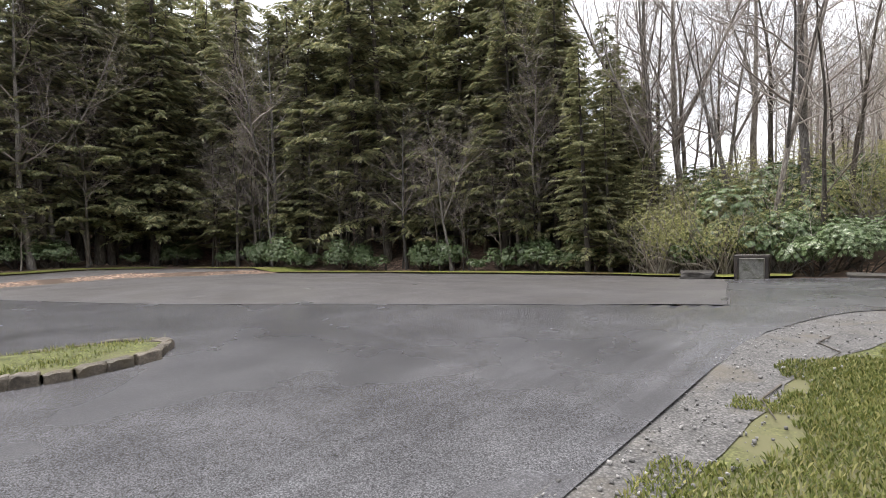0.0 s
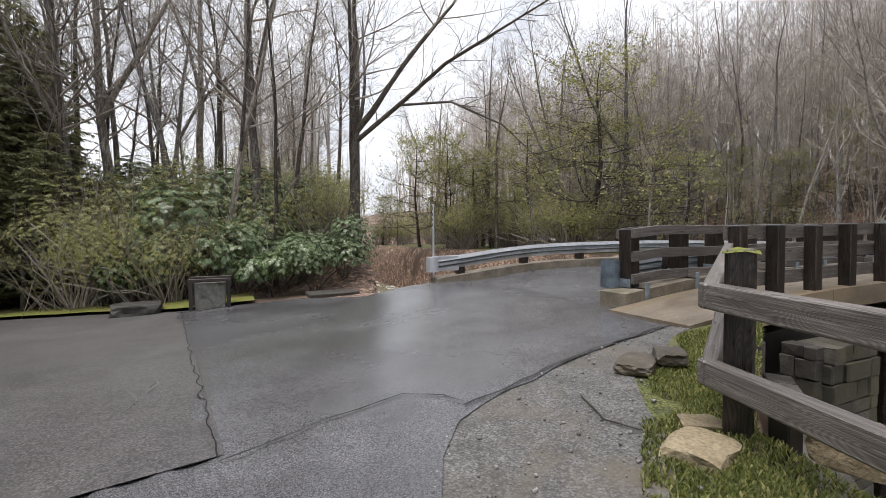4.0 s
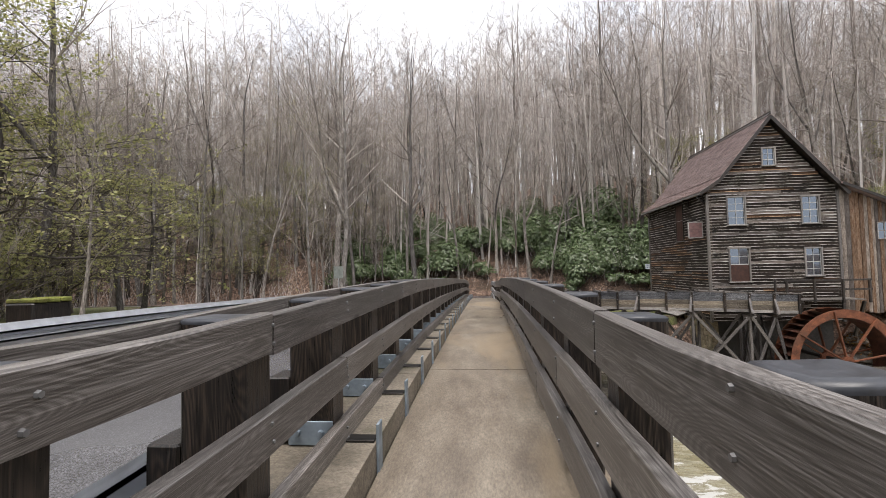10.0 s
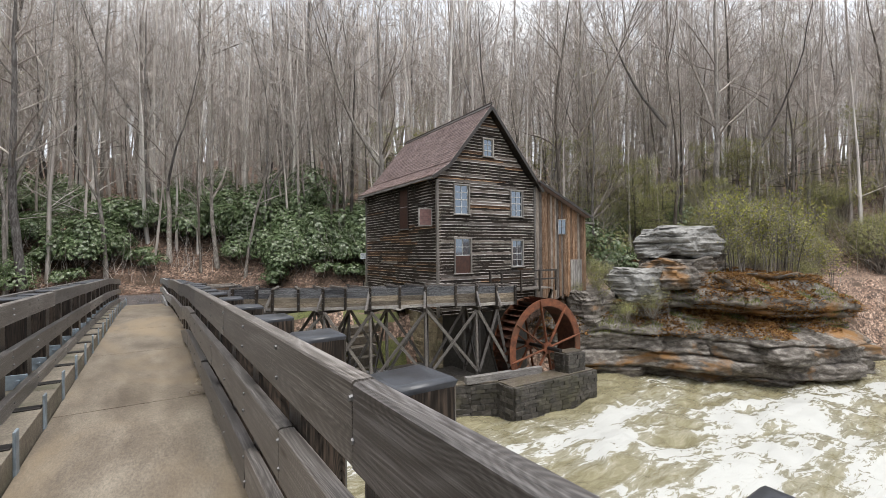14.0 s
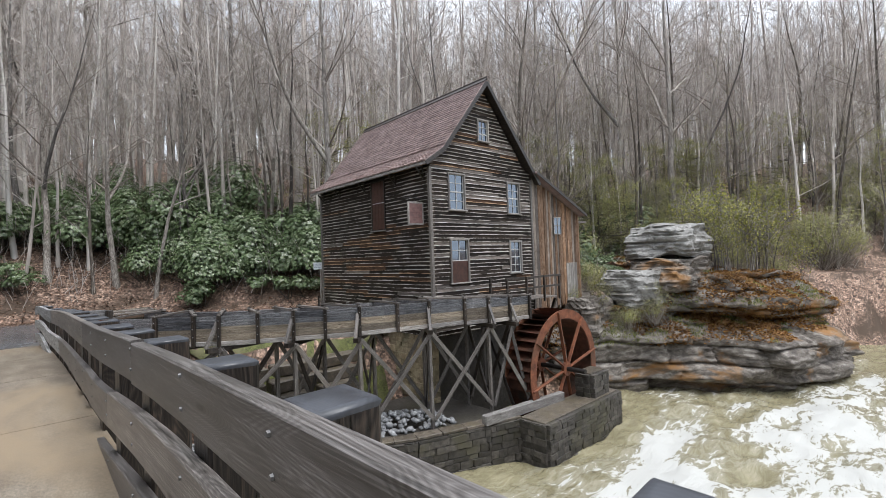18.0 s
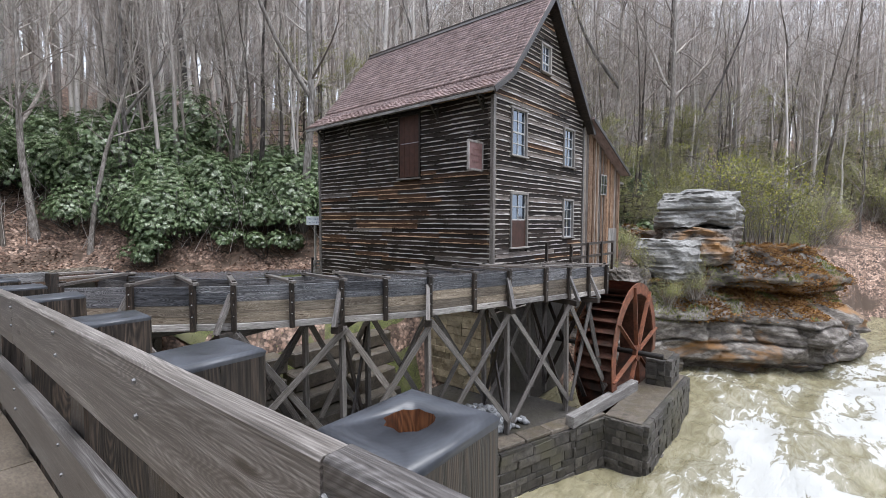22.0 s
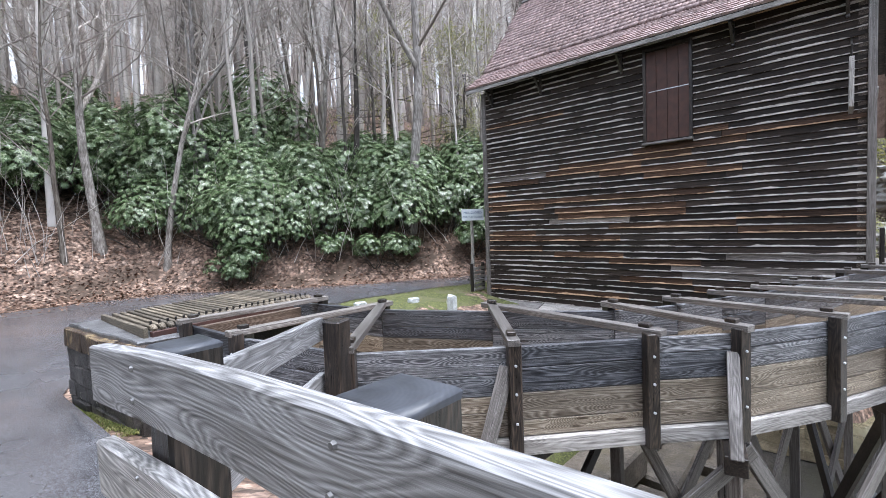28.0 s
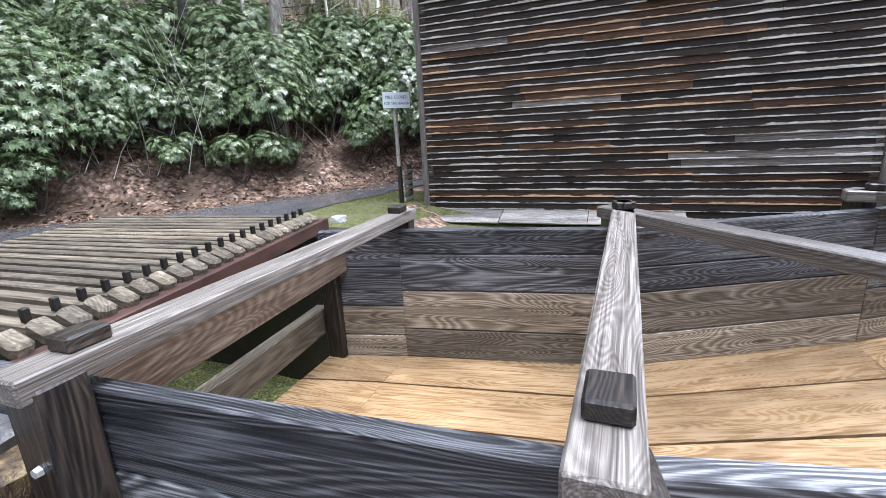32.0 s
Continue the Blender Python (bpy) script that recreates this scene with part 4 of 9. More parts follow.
def wall_grid(bm, across, z0, z1, openings, to_world, thick):
    """Wall boxes that leave the openings free."""
    xs = sorted({0, across, *[o[0] for o in openings], *[o[1] for o in openings]})
    zs = sorted({z0, z1, *[o[2] for o in openings], *[o[3] for o in openings]})
    for a, b in zip(xs, xs[1:]):
        for c, d in zip(zs, zs[1:]):
            mx, mz = (a + b) / 2, (c + d) / 2
            if any(o[0] < mx < o[1] and o[2] < mz < o[3] for o in openings):
                continue
            box(bm, *to_world(mx, mz, b - a, d - c, thick))
    bmesh.ops.remove_doubles(bm, verts=bm.verts, dist=0.0005)


bm = bmesh.new()
low = [o for o in GABLE_OPEN if o[2] < 8.5]
wall_grid(bm, W, 1.9, 8.5, low, lambda x, z, w, h, t: ((x, 0.12, z), (w, t, h)), 0.16)
prof = [(0, 8.5), (W, 8.5), (W / 2, 12.3)]
vs = [bm.verts.new((x, 0.2, z)) for x, z in prof]
bm.faces.new(vs)
mpart("wall", bm, M_CLAP[0])
bm = bmesh.new()
wall_grid(bm, L, 1.9, 8.9, SIDE_OPEN, lambda y, z, w, h, t: ((0.12, y, z), (t, w, h)), 0.16)
mpart("wall", bm, M_CLAP[1])
for wx, wy, sx, sy in ((W - 0.12, L / 2, 0.16, L), (W / 2, L - 0.12, W, 0.16)):
    bm = bmesh.new()
    box(bm, (wx, wy, 5.2), (sx, sy, 6.6))
    mpart("wall", bm, M_CLAP[1])
bm = bmesh.new()
vs = [bm.verts.new((x, L - 0.1, z)) for x, z in prof]
bm.faces.new(vs)
mpart("wall", bm, M_CLAP[0])
bm = bmesh.new()
box(bm, (W / 2, L / 2, 6.2), (W - 0.4, L - 0.4, 0.12))
box(bm, (W / 2, L / 2, 8.8), (W - 0.4, L - 0.4, 0.12))
box(bm, (W / 2, L / 2, 3.2), (W - 0.4, L - 0.4, 0.12))
mpart("floor_boards", bm, M_WOOD_DARK[0])

# clapboards, one by one, lapped
EXPO = 0.152


def clap_mesh(axis):
    """A wedge-shaped board one metre long, lying along an axis of the mill."""
    bm = bmesh.new()
    h, t0, t1 = EXPO + 0.025, 0.038, 0.008
    ends = []
    for u in (0.0, 1.0):
        prof = ((0, 0.0), (-t0, 0.0), (-t1, h), (0, h))
        ends.append([bm.verts.new((u, p, r) if axis == 0 else (p, u, r)) for p, r in prof])
    for i in range(4):
        bm.faces.new((ends[0][i], ends[0][(i + 1) % 4], ends[1][(i + 1) % 4], ends[1][i]))
    bm.faces.new(ends[0][::-1])
    bm.faces.new(ends[1])
    bmesh.ops.recalc_face_normals(bm, faces=bm.faces)
    me = bpy.data.meshes.new("clapboard")
    bm.to_mesh(me)
    bm.free()
    return me




def clap_material(name, axis, dark, mid, drip):
    """Old boards; the light caught by the drip edge at their foot is painted in, in the colour drip."""
    m, t, b = material(name)
    sc = [75.0] * 3
    sc[axis] = 1.6
    oi = t.nodes.new("ShaderNodeObjectInfo")
    comb = t.nodes.new("ShaderNodeCombineXYZ")
    for i in range(3):
        t.links.new(oi.outputs["Random"], comb.inputs[i])
    shift = t.nodes.new("ShaderNodeVectorMath")
    shift.operation = "MULTIPLY_ADD"
    t.links.new(comb.outputs[0], shift.inputs[0])
    shift.inputs[1].default_value = (37, 53, 71)
    t.links.new(place(t, sc), shift.inputs[2])
    g = grain(t, shift.outputs[0], 1.0, 6, 0.65, 0.8)
    c = ramp(t, g, [(0.34, dark), (0.66, mid)])
    c = mixed(t, 1.0, c, ramp(t, oi.outputs["Random"], [(0, (0.6, 0.6, 0.6)), (1, (1.5, 1.45, 1.4))]), "MULTIPLY")
    # thin pale line near the board's foot: a highlight put into the colour
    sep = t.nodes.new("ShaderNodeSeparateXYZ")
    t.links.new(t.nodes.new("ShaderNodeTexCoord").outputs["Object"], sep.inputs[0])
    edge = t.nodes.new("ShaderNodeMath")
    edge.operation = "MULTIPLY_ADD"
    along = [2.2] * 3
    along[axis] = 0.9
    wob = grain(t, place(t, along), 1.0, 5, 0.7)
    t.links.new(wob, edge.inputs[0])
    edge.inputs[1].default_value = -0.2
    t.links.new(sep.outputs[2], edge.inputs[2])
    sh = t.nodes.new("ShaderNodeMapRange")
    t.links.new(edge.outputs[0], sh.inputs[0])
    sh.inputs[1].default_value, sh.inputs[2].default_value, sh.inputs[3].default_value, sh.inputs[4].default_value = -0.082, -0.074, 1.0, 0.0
    # mask of this painted highlight, broken up by the grain
    foot_glint = t.nodes.new("ShaderNodeMath")
    foot_glint.operation = "MULTIPLY"
    t.links.new(sh.outputs[0], foot_glint.inputs[0])
    t.links.new(ramp(t, g, [(0.25, (0.35, 0.35, 0.35)), (0.6, (1, 1, 1))]), foot_glint.inputs[1])
    c = mixed(t, foot_glint.outputs[0], c, mixed(t, 1.0, drip, ramp(t, g, [(0.3, (0.6, 0.6, 0.6)), (0.7, (1.25, 1.25, 1.25))]), "MULTIPLY"))
    t.links.new(c, b.inputs["Base Color"])
    b.inputs["Roughness"].default_value = 0.7
    b.inputs["Specular IOR Level"].default_value = 0.2
    bump(t, b, g, 0.5, 0.006)
    return m


CLAP_MATS = {}
for axis in (0, 1):
    n = "xy"[axis]
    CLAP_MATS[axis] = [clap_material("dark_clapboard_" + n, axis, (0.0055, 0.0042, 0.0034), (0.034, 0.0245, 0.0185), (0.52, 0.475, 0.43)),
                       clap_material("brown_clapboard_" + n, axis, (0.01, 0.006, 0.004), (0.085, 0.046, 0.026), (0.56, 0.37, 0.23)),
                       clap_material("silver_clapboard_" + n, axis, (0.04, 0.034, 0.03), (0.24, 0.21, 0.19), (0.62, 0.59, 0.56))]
clap_meshes = {}
for axis in (0, 1):
    for k in range(3):
        me = clap_mesh(axis)
        me.materials.append(CLAP_MATS[axis][k])
        clap_meshes[axis, k] = me


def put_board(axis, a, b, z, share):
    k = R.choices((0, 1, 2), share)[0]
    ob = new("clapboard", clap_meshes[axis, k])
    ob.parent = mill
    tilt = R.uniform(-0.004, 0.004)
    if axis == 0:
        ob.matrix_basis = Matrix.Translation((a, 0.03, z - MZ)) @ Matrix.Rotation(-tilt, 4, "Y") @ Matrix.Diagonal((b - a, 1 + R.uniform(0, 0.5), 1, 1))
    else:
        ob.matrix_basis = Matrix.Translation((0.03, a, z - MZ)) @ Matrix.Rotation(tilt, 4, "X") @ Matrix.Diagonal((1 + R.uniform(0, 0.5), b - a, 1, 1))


def rows_of_boards(axis, across, z0, z1, openings, ends, longest):
    z = z0
    while z < z1:
        a, b = ends(z + 0.08)
        cuts = sorted((o[0] - 0.05, o[1] + 0.05) for o in openings if o[2] - 0.1 < z + 0.08 < o[3] + 0.06)
        runs, s = [], a
        for c, d in cuts:
            if c > s + 0.05:
                runs.append((s, c))
            s = d
        if b > s + 0.05:
            runs.append((s, b))
        f = (z - z0) / (z1 - z0)
        for s, e in runs:
            while s < e - 0.02:
                q = min(e, s + R.uniform(0.45, 1.0) * longest)
                if e - q < 0.5:
                    q = e
                share = (7, 0.6, 1.4) if axis == 0 else ((6.5, 2.6, 0.55) if 0.03 < f < 0.62 else (10, 0.8, 0.05))
                put_board(axis, s, q - 0.006, z, share)
                s = q
        z += EXPO


def gable_ends(z):
    if z < 8.9:
        return 0.06, W - 0.06
    for i in range(200):
        x = i * W / 400
        if roofz(x) > z + 0.12:
            return x, W - x
    return W / 2 - 0.02, W / 2 + 0.02


rows_of_boards(0, W, 1.95, 12.0, GABLE_OPEN, gable_ends, 4.6)
rows_of_boards(1, L, 1.95, 8.75, SIDE_OPEN, lambda z: (0.06, L - 0.06), 3.6)
for cx, cy in ((0, 0), (W, 0), (0, L)):
    bm = bmesh.new()
    box(bm, (cx, cy, 5.2), (0.13, 0.13, 6.7), None, 0.01)
    mpart("corner_board", bm, M_WOOD[2])


def sash(x0, x1, z0, z1, cols, rows, lower_dark=False):
    """A window in the gable: frame, glazing bars and panes."""
    w = new("window")
    w.parent = mill
    w.matrix_basis = Matrix.Translation(((x0 + x1) / 2, 0, z0 - MZ))
    def wpart(name, bm, mat):
        bm.transform(MM @ Matrix.Translation((0, 0, -MZ)))
        me = bpy.data.meshes.new(name)
        bm.transform((MM @ w.matrix_basis).inverted())
        bm.to_mesh(me)
        bm.free()
        me.materials.append(mat)
        ob = new(name, me)
        ob.parent = w
        return ob
    bm = bmesh.new()
    t = 0.05
    for c, s in ((((x0 + x1) / 2, -0.015, z1), (x1 - x0 + 0.14, 0.1, 0.07)), ((x0 - 0.02, -0.015, (z0 + z1) / 2), (0.07, 0.09, z1 - z0)), ((x1 + 0.02, -0.015, (z0 + z1) / 2), (0.07, 0.09, z1 - z0))):
        box(bm, c, s, None, 0.006)
    wpart("frame", bm, M_WOOD_PALE[2])
    bm = bmesh.new()
    box(bm, ((x0 + x1) / 2, -0.035, z0 - 0.02), (x1 - x0 + 0.2, 0.14, 0.05), None, 0.006)
    wpart("sill", bm, M_WOOD_PALE[0])
    bm = bmesh.new()
    zb = z0 + ((z1 - z0) * 0.5 if lower_dark else 0.0)
    for i in range(cols + 1):
        x = x0 + 0.02 + (x1 - x0 - 0.04) * i / cols
        box(bm, (x, 0.035, (zb + z1) / 2), (0.045 if i in (0, cols) else 0.026, 0.035, z1 - zb))
    for j in range(rows + 1):
        z = zb + 0.02 + (z1 - zb - 0.04) * j / rows
        box(bm, ((x0 + x1) / 2, 0.033, z), (x1 - x0, 0.035, 0.05 if j in (0, rows, rows // 2 if not lower_dark else rows) else 0.026))
    wpart("sash", bm, M_SASH)
    for i in range(cols):
        for j in range(rows):
            bm = bmesh.new()
            xa, za = x0 + (x1 - x0) * (i + 0.5) / cols, zb + (z1 - zb) * (j + 0.5) / rows
            box(bm, (xa, 0.045, za), ((x1 - x0) / cols, 0.006, (z1 - zb) / rows), Matrix.Rotation(R.uniform(-0.02, 0.02), 3, "X"))
            wpart("pane", bm, M_GLASS)
    if lower_dark:
        bm = bmesh.new()
        box(bm, ((x0 + x1) / 2, 0.03, (z0 + zb) / 2), (x1 - x0, 0.05, zb - z0), None, 0.004)
        wpart("lower_panel", bm, M_BROWN_PAINT)


sash(1.0, 1.85, 6.9, 8.38, 2, 4)
sash(4.6, 5.4, 6.88, 8.3, 2, 4)
sash(1.0, 1.95, 3.95, 5.7, 2, 2, True)
sash(4.65, 5.4, 4.2, 5.62, 2, 4)
sash(2.82, 3.42, 9.95, 10.88, 2, 3)

# shutter of the loading door on the long side
for i in range(4):
    bm = bmesh.new()
    box(bm, (-0.005, 3.05 + 0.97 * (i + 0.5) / 4, 7.38), (0.04, 0.235, 2.1), None, 0.004)
    mpart("shutter_board", bm, M_BROWN_PAINT, None, "brown board of the closed shutter")
bm = bmesh.new()
box(bm, (-0.03, 3.03, 7.38), (0.05, 0.07, 2.2), None, 0.004)
box(bm, (-0.03, 4.05, 7.38), (0.05, 0.07, 2.2), None, 0.004)
box(bm, (-0.03, 3.54, 8.5), (0.05, 1.1, 0.07), None, 0.004)
mpart("shutter_frame", bm, M_WOOD_DARK[2])
bm = bmesh.new()
box(bm, (-0.06, 3.54, 6.27), (0.14, 1.12, 0.05), None, 0.005)
mpart("shutter_sill", bm, M_WOOD_PALE[1])
bm = bmesh.new()
box(bm, (-0.032, 3.5, 7.5), (0.012, 0.9, 0.02))
mpart("shutter_bar", bm, M_STEEL)

# roof: rafters' boarding, fascia, brackets and shingles
FRONT, BACK = -0.32, L + 0.35
slopeL = [(-0.42, 8.62), (0.55, 9.28), (W / 2, 12.5)]
slopeR = [(W / 2, 12.5), (W + 0.38, 8.35)]
bm = bmesh.new()
for pts in (slopeL, slopeR):
    for (xa, za), (xb, zb) in zip(pts, pts[1:]):
        beam(bm, (xa, (FRONT + BACK) / 2, za), (xb, (FRONT + BACK) / 2, zb), BACK - FRONT, 0.07, 0.0)
mpart("roof_boarding", bm, M_WOOD_DARK[1])
for yy in (FRONT - 0.015, BACK + 0.015):
    for pts in (slopeL, slopeR):
        bm = bmesh.new()
        for (xa, za), (xb, zb) in zip(pts, pts[1:]):
            beam(bm, (xa, yy, za - 0.05), (xb, yy, zb - 0.05), 0.03, 0.17, 0.004)
        mpart("barge_board", bm, M_WOOD_DARK[0])
bm = bmesh.new()
box(bm, (-0.44, (FRONT + BACK) / 2, 8.58), (0.035, BACK - FRONT, 0.1), None, 0.004)
mpart("eave_board", bm, M_WOOD_PALE[1], None, "pale drip board along the eave")
bm = bmesh.new()
beam(bm, (W / 2 - 0.02, FRONT - 0.05, 12.62), (W / 2 - 0.02, BACK + 0.1, 12.62), 0.04, 0.16)
box(bm, (W / 2 - 0.09, (FRONT + BACK) / 2, 12.55), (0.22, BACK - FRONT + 0.1, 0.03), Matrix.Rotation(-0.85, 3, "Y"))
mpart("ridge_cap", bm, M_WOOD_DARK[1])
for yy in (0.35, 2.2, 4.6, 6.9, 8.6):
    bm = bmesh.new()
    beam(bm, (-0.03, yy, 8.1), (-0.03, yy, 8.62), 0.07, 0.06)
    beam(bm, (-0.03, yy, 8.15), (-0.36, yy, 8.52), 0.06, 0.06)
    beam(bm, (-0.03, yy, 8.56), (-0.4, yy, 8.58), 0.06, 0.06)
    mpart("eave_bracket", bm, M_WOOD_DARK[2])


def shingle_mesh():
    bm = bmesh.new()
    h = 0.27
    pr = [(-0.5, 0, 0.0), (0.5, 0, 0.0), (0.5, h, 0.0), (-0.5, h, 0.0)]
    lowv = [bm.verts.new((p, q, r)) for p, q, r in pr]
    topv = [bm.verts.new((p, q, 0.03 if q == 0 else 0.006)) for p, q, r in pr]
    bm.faces.new(topv)
    for i in range(4):
        bm.faces.new((lowv[i], lowv[(i + 1) % 4], topv[(i + 1) % 4], topv[i]))
    bmesh.ops.recalc_face_normals(bm, faces=bm.faces)
    me = bpy.data.meshes.new("shingle")
    bm.to_mesh(me)
    bm.free()
    me.materials.append(M_SHINGLE)
    return me


SHINGLE = shingle_mesh()
SV = np.array([v.co[:] for v in SHINGLE.vertices])
SF = [p.vertices[:] for p in SHINGLE.polygons]


def shingles(pts, side, keep):
    """Courses of shingles up a slope given from eave to ridge; the first keep ones are objects."""
    made, vs, fs = 0, [], []
    total = sum(math.dist(a, b) for a, b in zip(pts, pts[1:]))
    step, row, s = 0.165, 0, 0.0
    while s < total - 0.05:
        d, p = s, None
        for a, b in zip(pts, pts[1:]):
            l = math.dist(a, b)
            if d <= l or (a, b) == (pts[-2], pts[-1]):
                p = (a[0] + (b[0] - a[0]) * d / l, a[1] + (b[1] - a[1]) * d / l)
                ang = math.atan2(b[1] - a[1], b[0] - a[0])
                break
            d -= l
        y = FRONT + R.uniform(-0.1, 0)
        while y < BACK:
            w = R.uniform(0.1, 0.24)
            up = Vector((math.cos(ang), 0, math.sin(ang)))
            along = Vector((0, 1, 0))
            nrm = up.cross(along) if side < 0 else along.cross(up)
            nrm = nrm if nrm.z > 0 else -nrm
            rot = Matrix((along, up, nrm)).transposed().to_4x4()
            lean = Matrix.Rotation(R.uniform(-0.03, 0.03), 4, "Z") @ Matrix.Rotation(R.uniform(0.0, 0.035), 4, "X")
            m = Matrix.Translation((p[0], min(max(y + w / 2, FRONT + w / 2), BACK), p[1] - MZ)) @ Matrix.Translation(nrm * 0.042 + up * R.uniform(-0.012, 0.012)) @ rot @ lean @ Matrix.Diagonal((w - 0.008, 1, 1.7 + R.uniform(0, 0.5), 1))
            if made < keep:
                ob = new("shingle", SHINGLE)
                ob.parent = mill
                ob.matrix_basis = m
            else:
                m4 = np.array(m)
                base = len(vs) * len(SV)
                vs.append(SV @ m4[:3, :3].T + m4[:3, 3])
                fs += [[i + base for i in f] for f in SF]
            made += 1
            y += w
        s += step
        row += 1
    if vs:
        vv = np.concatenate(vs)
        mw = np.array(MM)
        vv = vv @ mw[:3, :3].T + mw[:3, 3]
        ob = mesh_np("shingle_course", vv, fs, M_SHINGLE, mill)
        ob["kind"] = "stuff"


shingles(slopeL, -1, 290)
shingles([slopeR[1], slopeR[0]], 1, 0)

# lean-to of upright boards beside the gable
SX0, SX1, SY = W + 0.08, W + 3.95, -0.02
bm = bmesh.new()
box(bm, ((SX0 + SX1) / 2, SY + 2.3, 4.6), (SX1 - SX0 - 0.1, 4.2, 4.6))
mpart("lean_to_core", bm, M_BARN)
x = SX0
while x < SX1:
    w = R.uniform(0.14, 0.24)
    top = table(x + w / 2, [(SX0, 8.72), (SX1, 7.02)])
    bot = 2.4 + R.uniform(-0.15, 0.1)
    bm = bmesh.new()
    box(bm, (x + w / 2, SY + R.uniform(-0.012, 0.012), (top + bot) / 2), (w - 0.012, 0.03, top - bot), None, 0.003)
    mpart("barn_board", bm, M_BARN_GREY if R.random() < 0.3 else M_BARN)
    x += w
y = SY + 0.03
while y < SY + 4.2:
    w = R.uniform(0.16, 0.26)
    bm = bmesh.new()
    box(bm, (SX1 + R.uniform(-0.01, 0.01), y + w / 2, 4.7), (0.03, w - 0.012, 4.6), None, 0.003)
    mpart("barn_board", bm, M_BARN)
    y += w
bm = bmesh.new()
beam(bm, (SX0 - 0.1, SY + 2.0, 8.87), (SX1 + 0.25, SY + 2.0, 7.0), 4.9, 0.09)
mpart("lean_to_roof", bm, M_SHINGLE)
bm = bmesh.new()
beam(bm, (SX0 - 0.1, SY - 0.45, 8.84), (SX1 + 0.25, SY - 0.45, 6.97), 0.04, 0.14)
mpart("lean_to_barge_board", bm, M_WOOD_DARK[0])
bm = bmesh.new()
box(bm, (SX0 + 1.95, SY - 0.03, 6.4), (0.55, 0.05, 0.8), None, 0.004)
mpart("lean_to_window", bm, M_GLASS)
bm = bmesh.new()
for dx in (-0.3, 0, 0.3):
    box(bm, (SX0 + 1.95 + dx, SY - 0.06, 6.4), (0.035, 0.03, 0.85))
for dz in (-0.42, 0, 0.42):
    box(bm, (SX0 + 1.95, SY - 0.062, 6.4 + dz), (0.64, 0.03, 0.035))
mpart("lean_to_sash", bm, M_WOOD_PALE[2])
for i in range(5):
    bm = bmesh.new()
    box(bm, (SX0 + 2.75 + 0.19 * i, SY - 0.035, 3.55), (0.18, 0.03, 1.9), None, 0.003)
    mpart("lean_to_door_board", bm, M_WOOD_PALE[2], None, "grey board of the shed door")
bm = bmesh.new()
beam(bm, (SX1 - 0.2, SY + 0.3, 6.72), (SX1 + 1.25, SY + 0.25, 6.68), 0.09, 0.1, 0.006)
mpart("eave_trough", bm, M_WOOD[0], None, "wooden trough poking out under the shed eave")

# foundation of pale stones under the mill
bm = bmesh.new()
box(bm, (W / 2 + 0.1, L / 2 + 0.2, 0.0), (W - 0.6, L - 0.6, 3.8))
mpart("foundation_core", bm, M_STONE_WALL)


def stone_course(bm_list, a, b, z0, z1, depth, size, parent, mat, name="stone", outward=None, limit=400):
    """A wall face of rough stones between two plan points, laid in courses, each stone an object."""
    a, b = Vector((*a, 0)), Vector((*b, 0))
    d = (b - a)
    length = d.length
    d.normalize()
    nrm = Vector((d.y, -d.x, 0)) if outward is None else Vector((*outward, 0)).normalized()
    z, made = z0, 0
    ang = math.atan2(d.y, d.x)
    while z < z1 - 0.03:
        h = min(R.uniform(0.7, 1.2) * size[1], z1 - z)
        s = -R.uniform(0, 0.4) * size[0]
        while s < length:
            w = R.uniform(0.6, 1.5) * size[0]
            s0, s1 = max(s, 0), min(s + w, length)
            if s1 - s0 > 0.04:
                me = R.choice(STONES)
                ob = new(name, me)
                c = a + d * (s0 + s1) / 2 + nrm * R.uniform(-0.02, 0.03)
                ob.matrix_basis = Matrix.Translation((c.x, c.y, z + h / 2)) @ Matrix.Rotation(ang + R.choice((0, math.pi)), 4, "Z") @ Matrix.Rotation(R.uniform(-0.03, 0.03), 4, "Y") @ Matrix.Diagonal((s1 - s0 - 0.004, depth, h - 0.004, 1))
                ob.parent = parent
                ob.matrix_parent_inverse = parent.matrix_basis.inverted()
                ob.data = bm_list[R.randrange(len(bm_list))]
                made += 1
            s += w
        z += h


def stone_meshes(mat, n=6, name="stone"):
    out = []
    for k in range(n):
        bm = bmesh.new()
        bmesh.ops.create_cube(bm, size=1)
        bmesh.ops.bevel(bm, geom=bm.edges[:], offset=0.055, segments=1, affect="EDGES")
        for v in bm.verts:
            v.co += Vector((R.uniform(-1, 1), R.uniform(-1, 1), R.uniform(-1, 1))) * 0.04
        me = bpy.data.meshes.new(name)
        bm.to_mesh(me)
        bm.free()
        me.materials.append(mat)
        out.append(me)
    return out


STONES = stone_meshes(M_STONE_WALL)
STONES_TAN = stone_meshes(M_STONE_TAN)
STONES_PILLAR = stone_meshes(M_PILLAR, 8)
P = lambda x, y: (MM @ Vector((x, y, 0)))[:2]
stone_course(STONES_TAN, P(0.25, 0.3), P(0.25, 4.5), -0.7, 1.9, 0.35, (0.45, 0.24), mill, None)

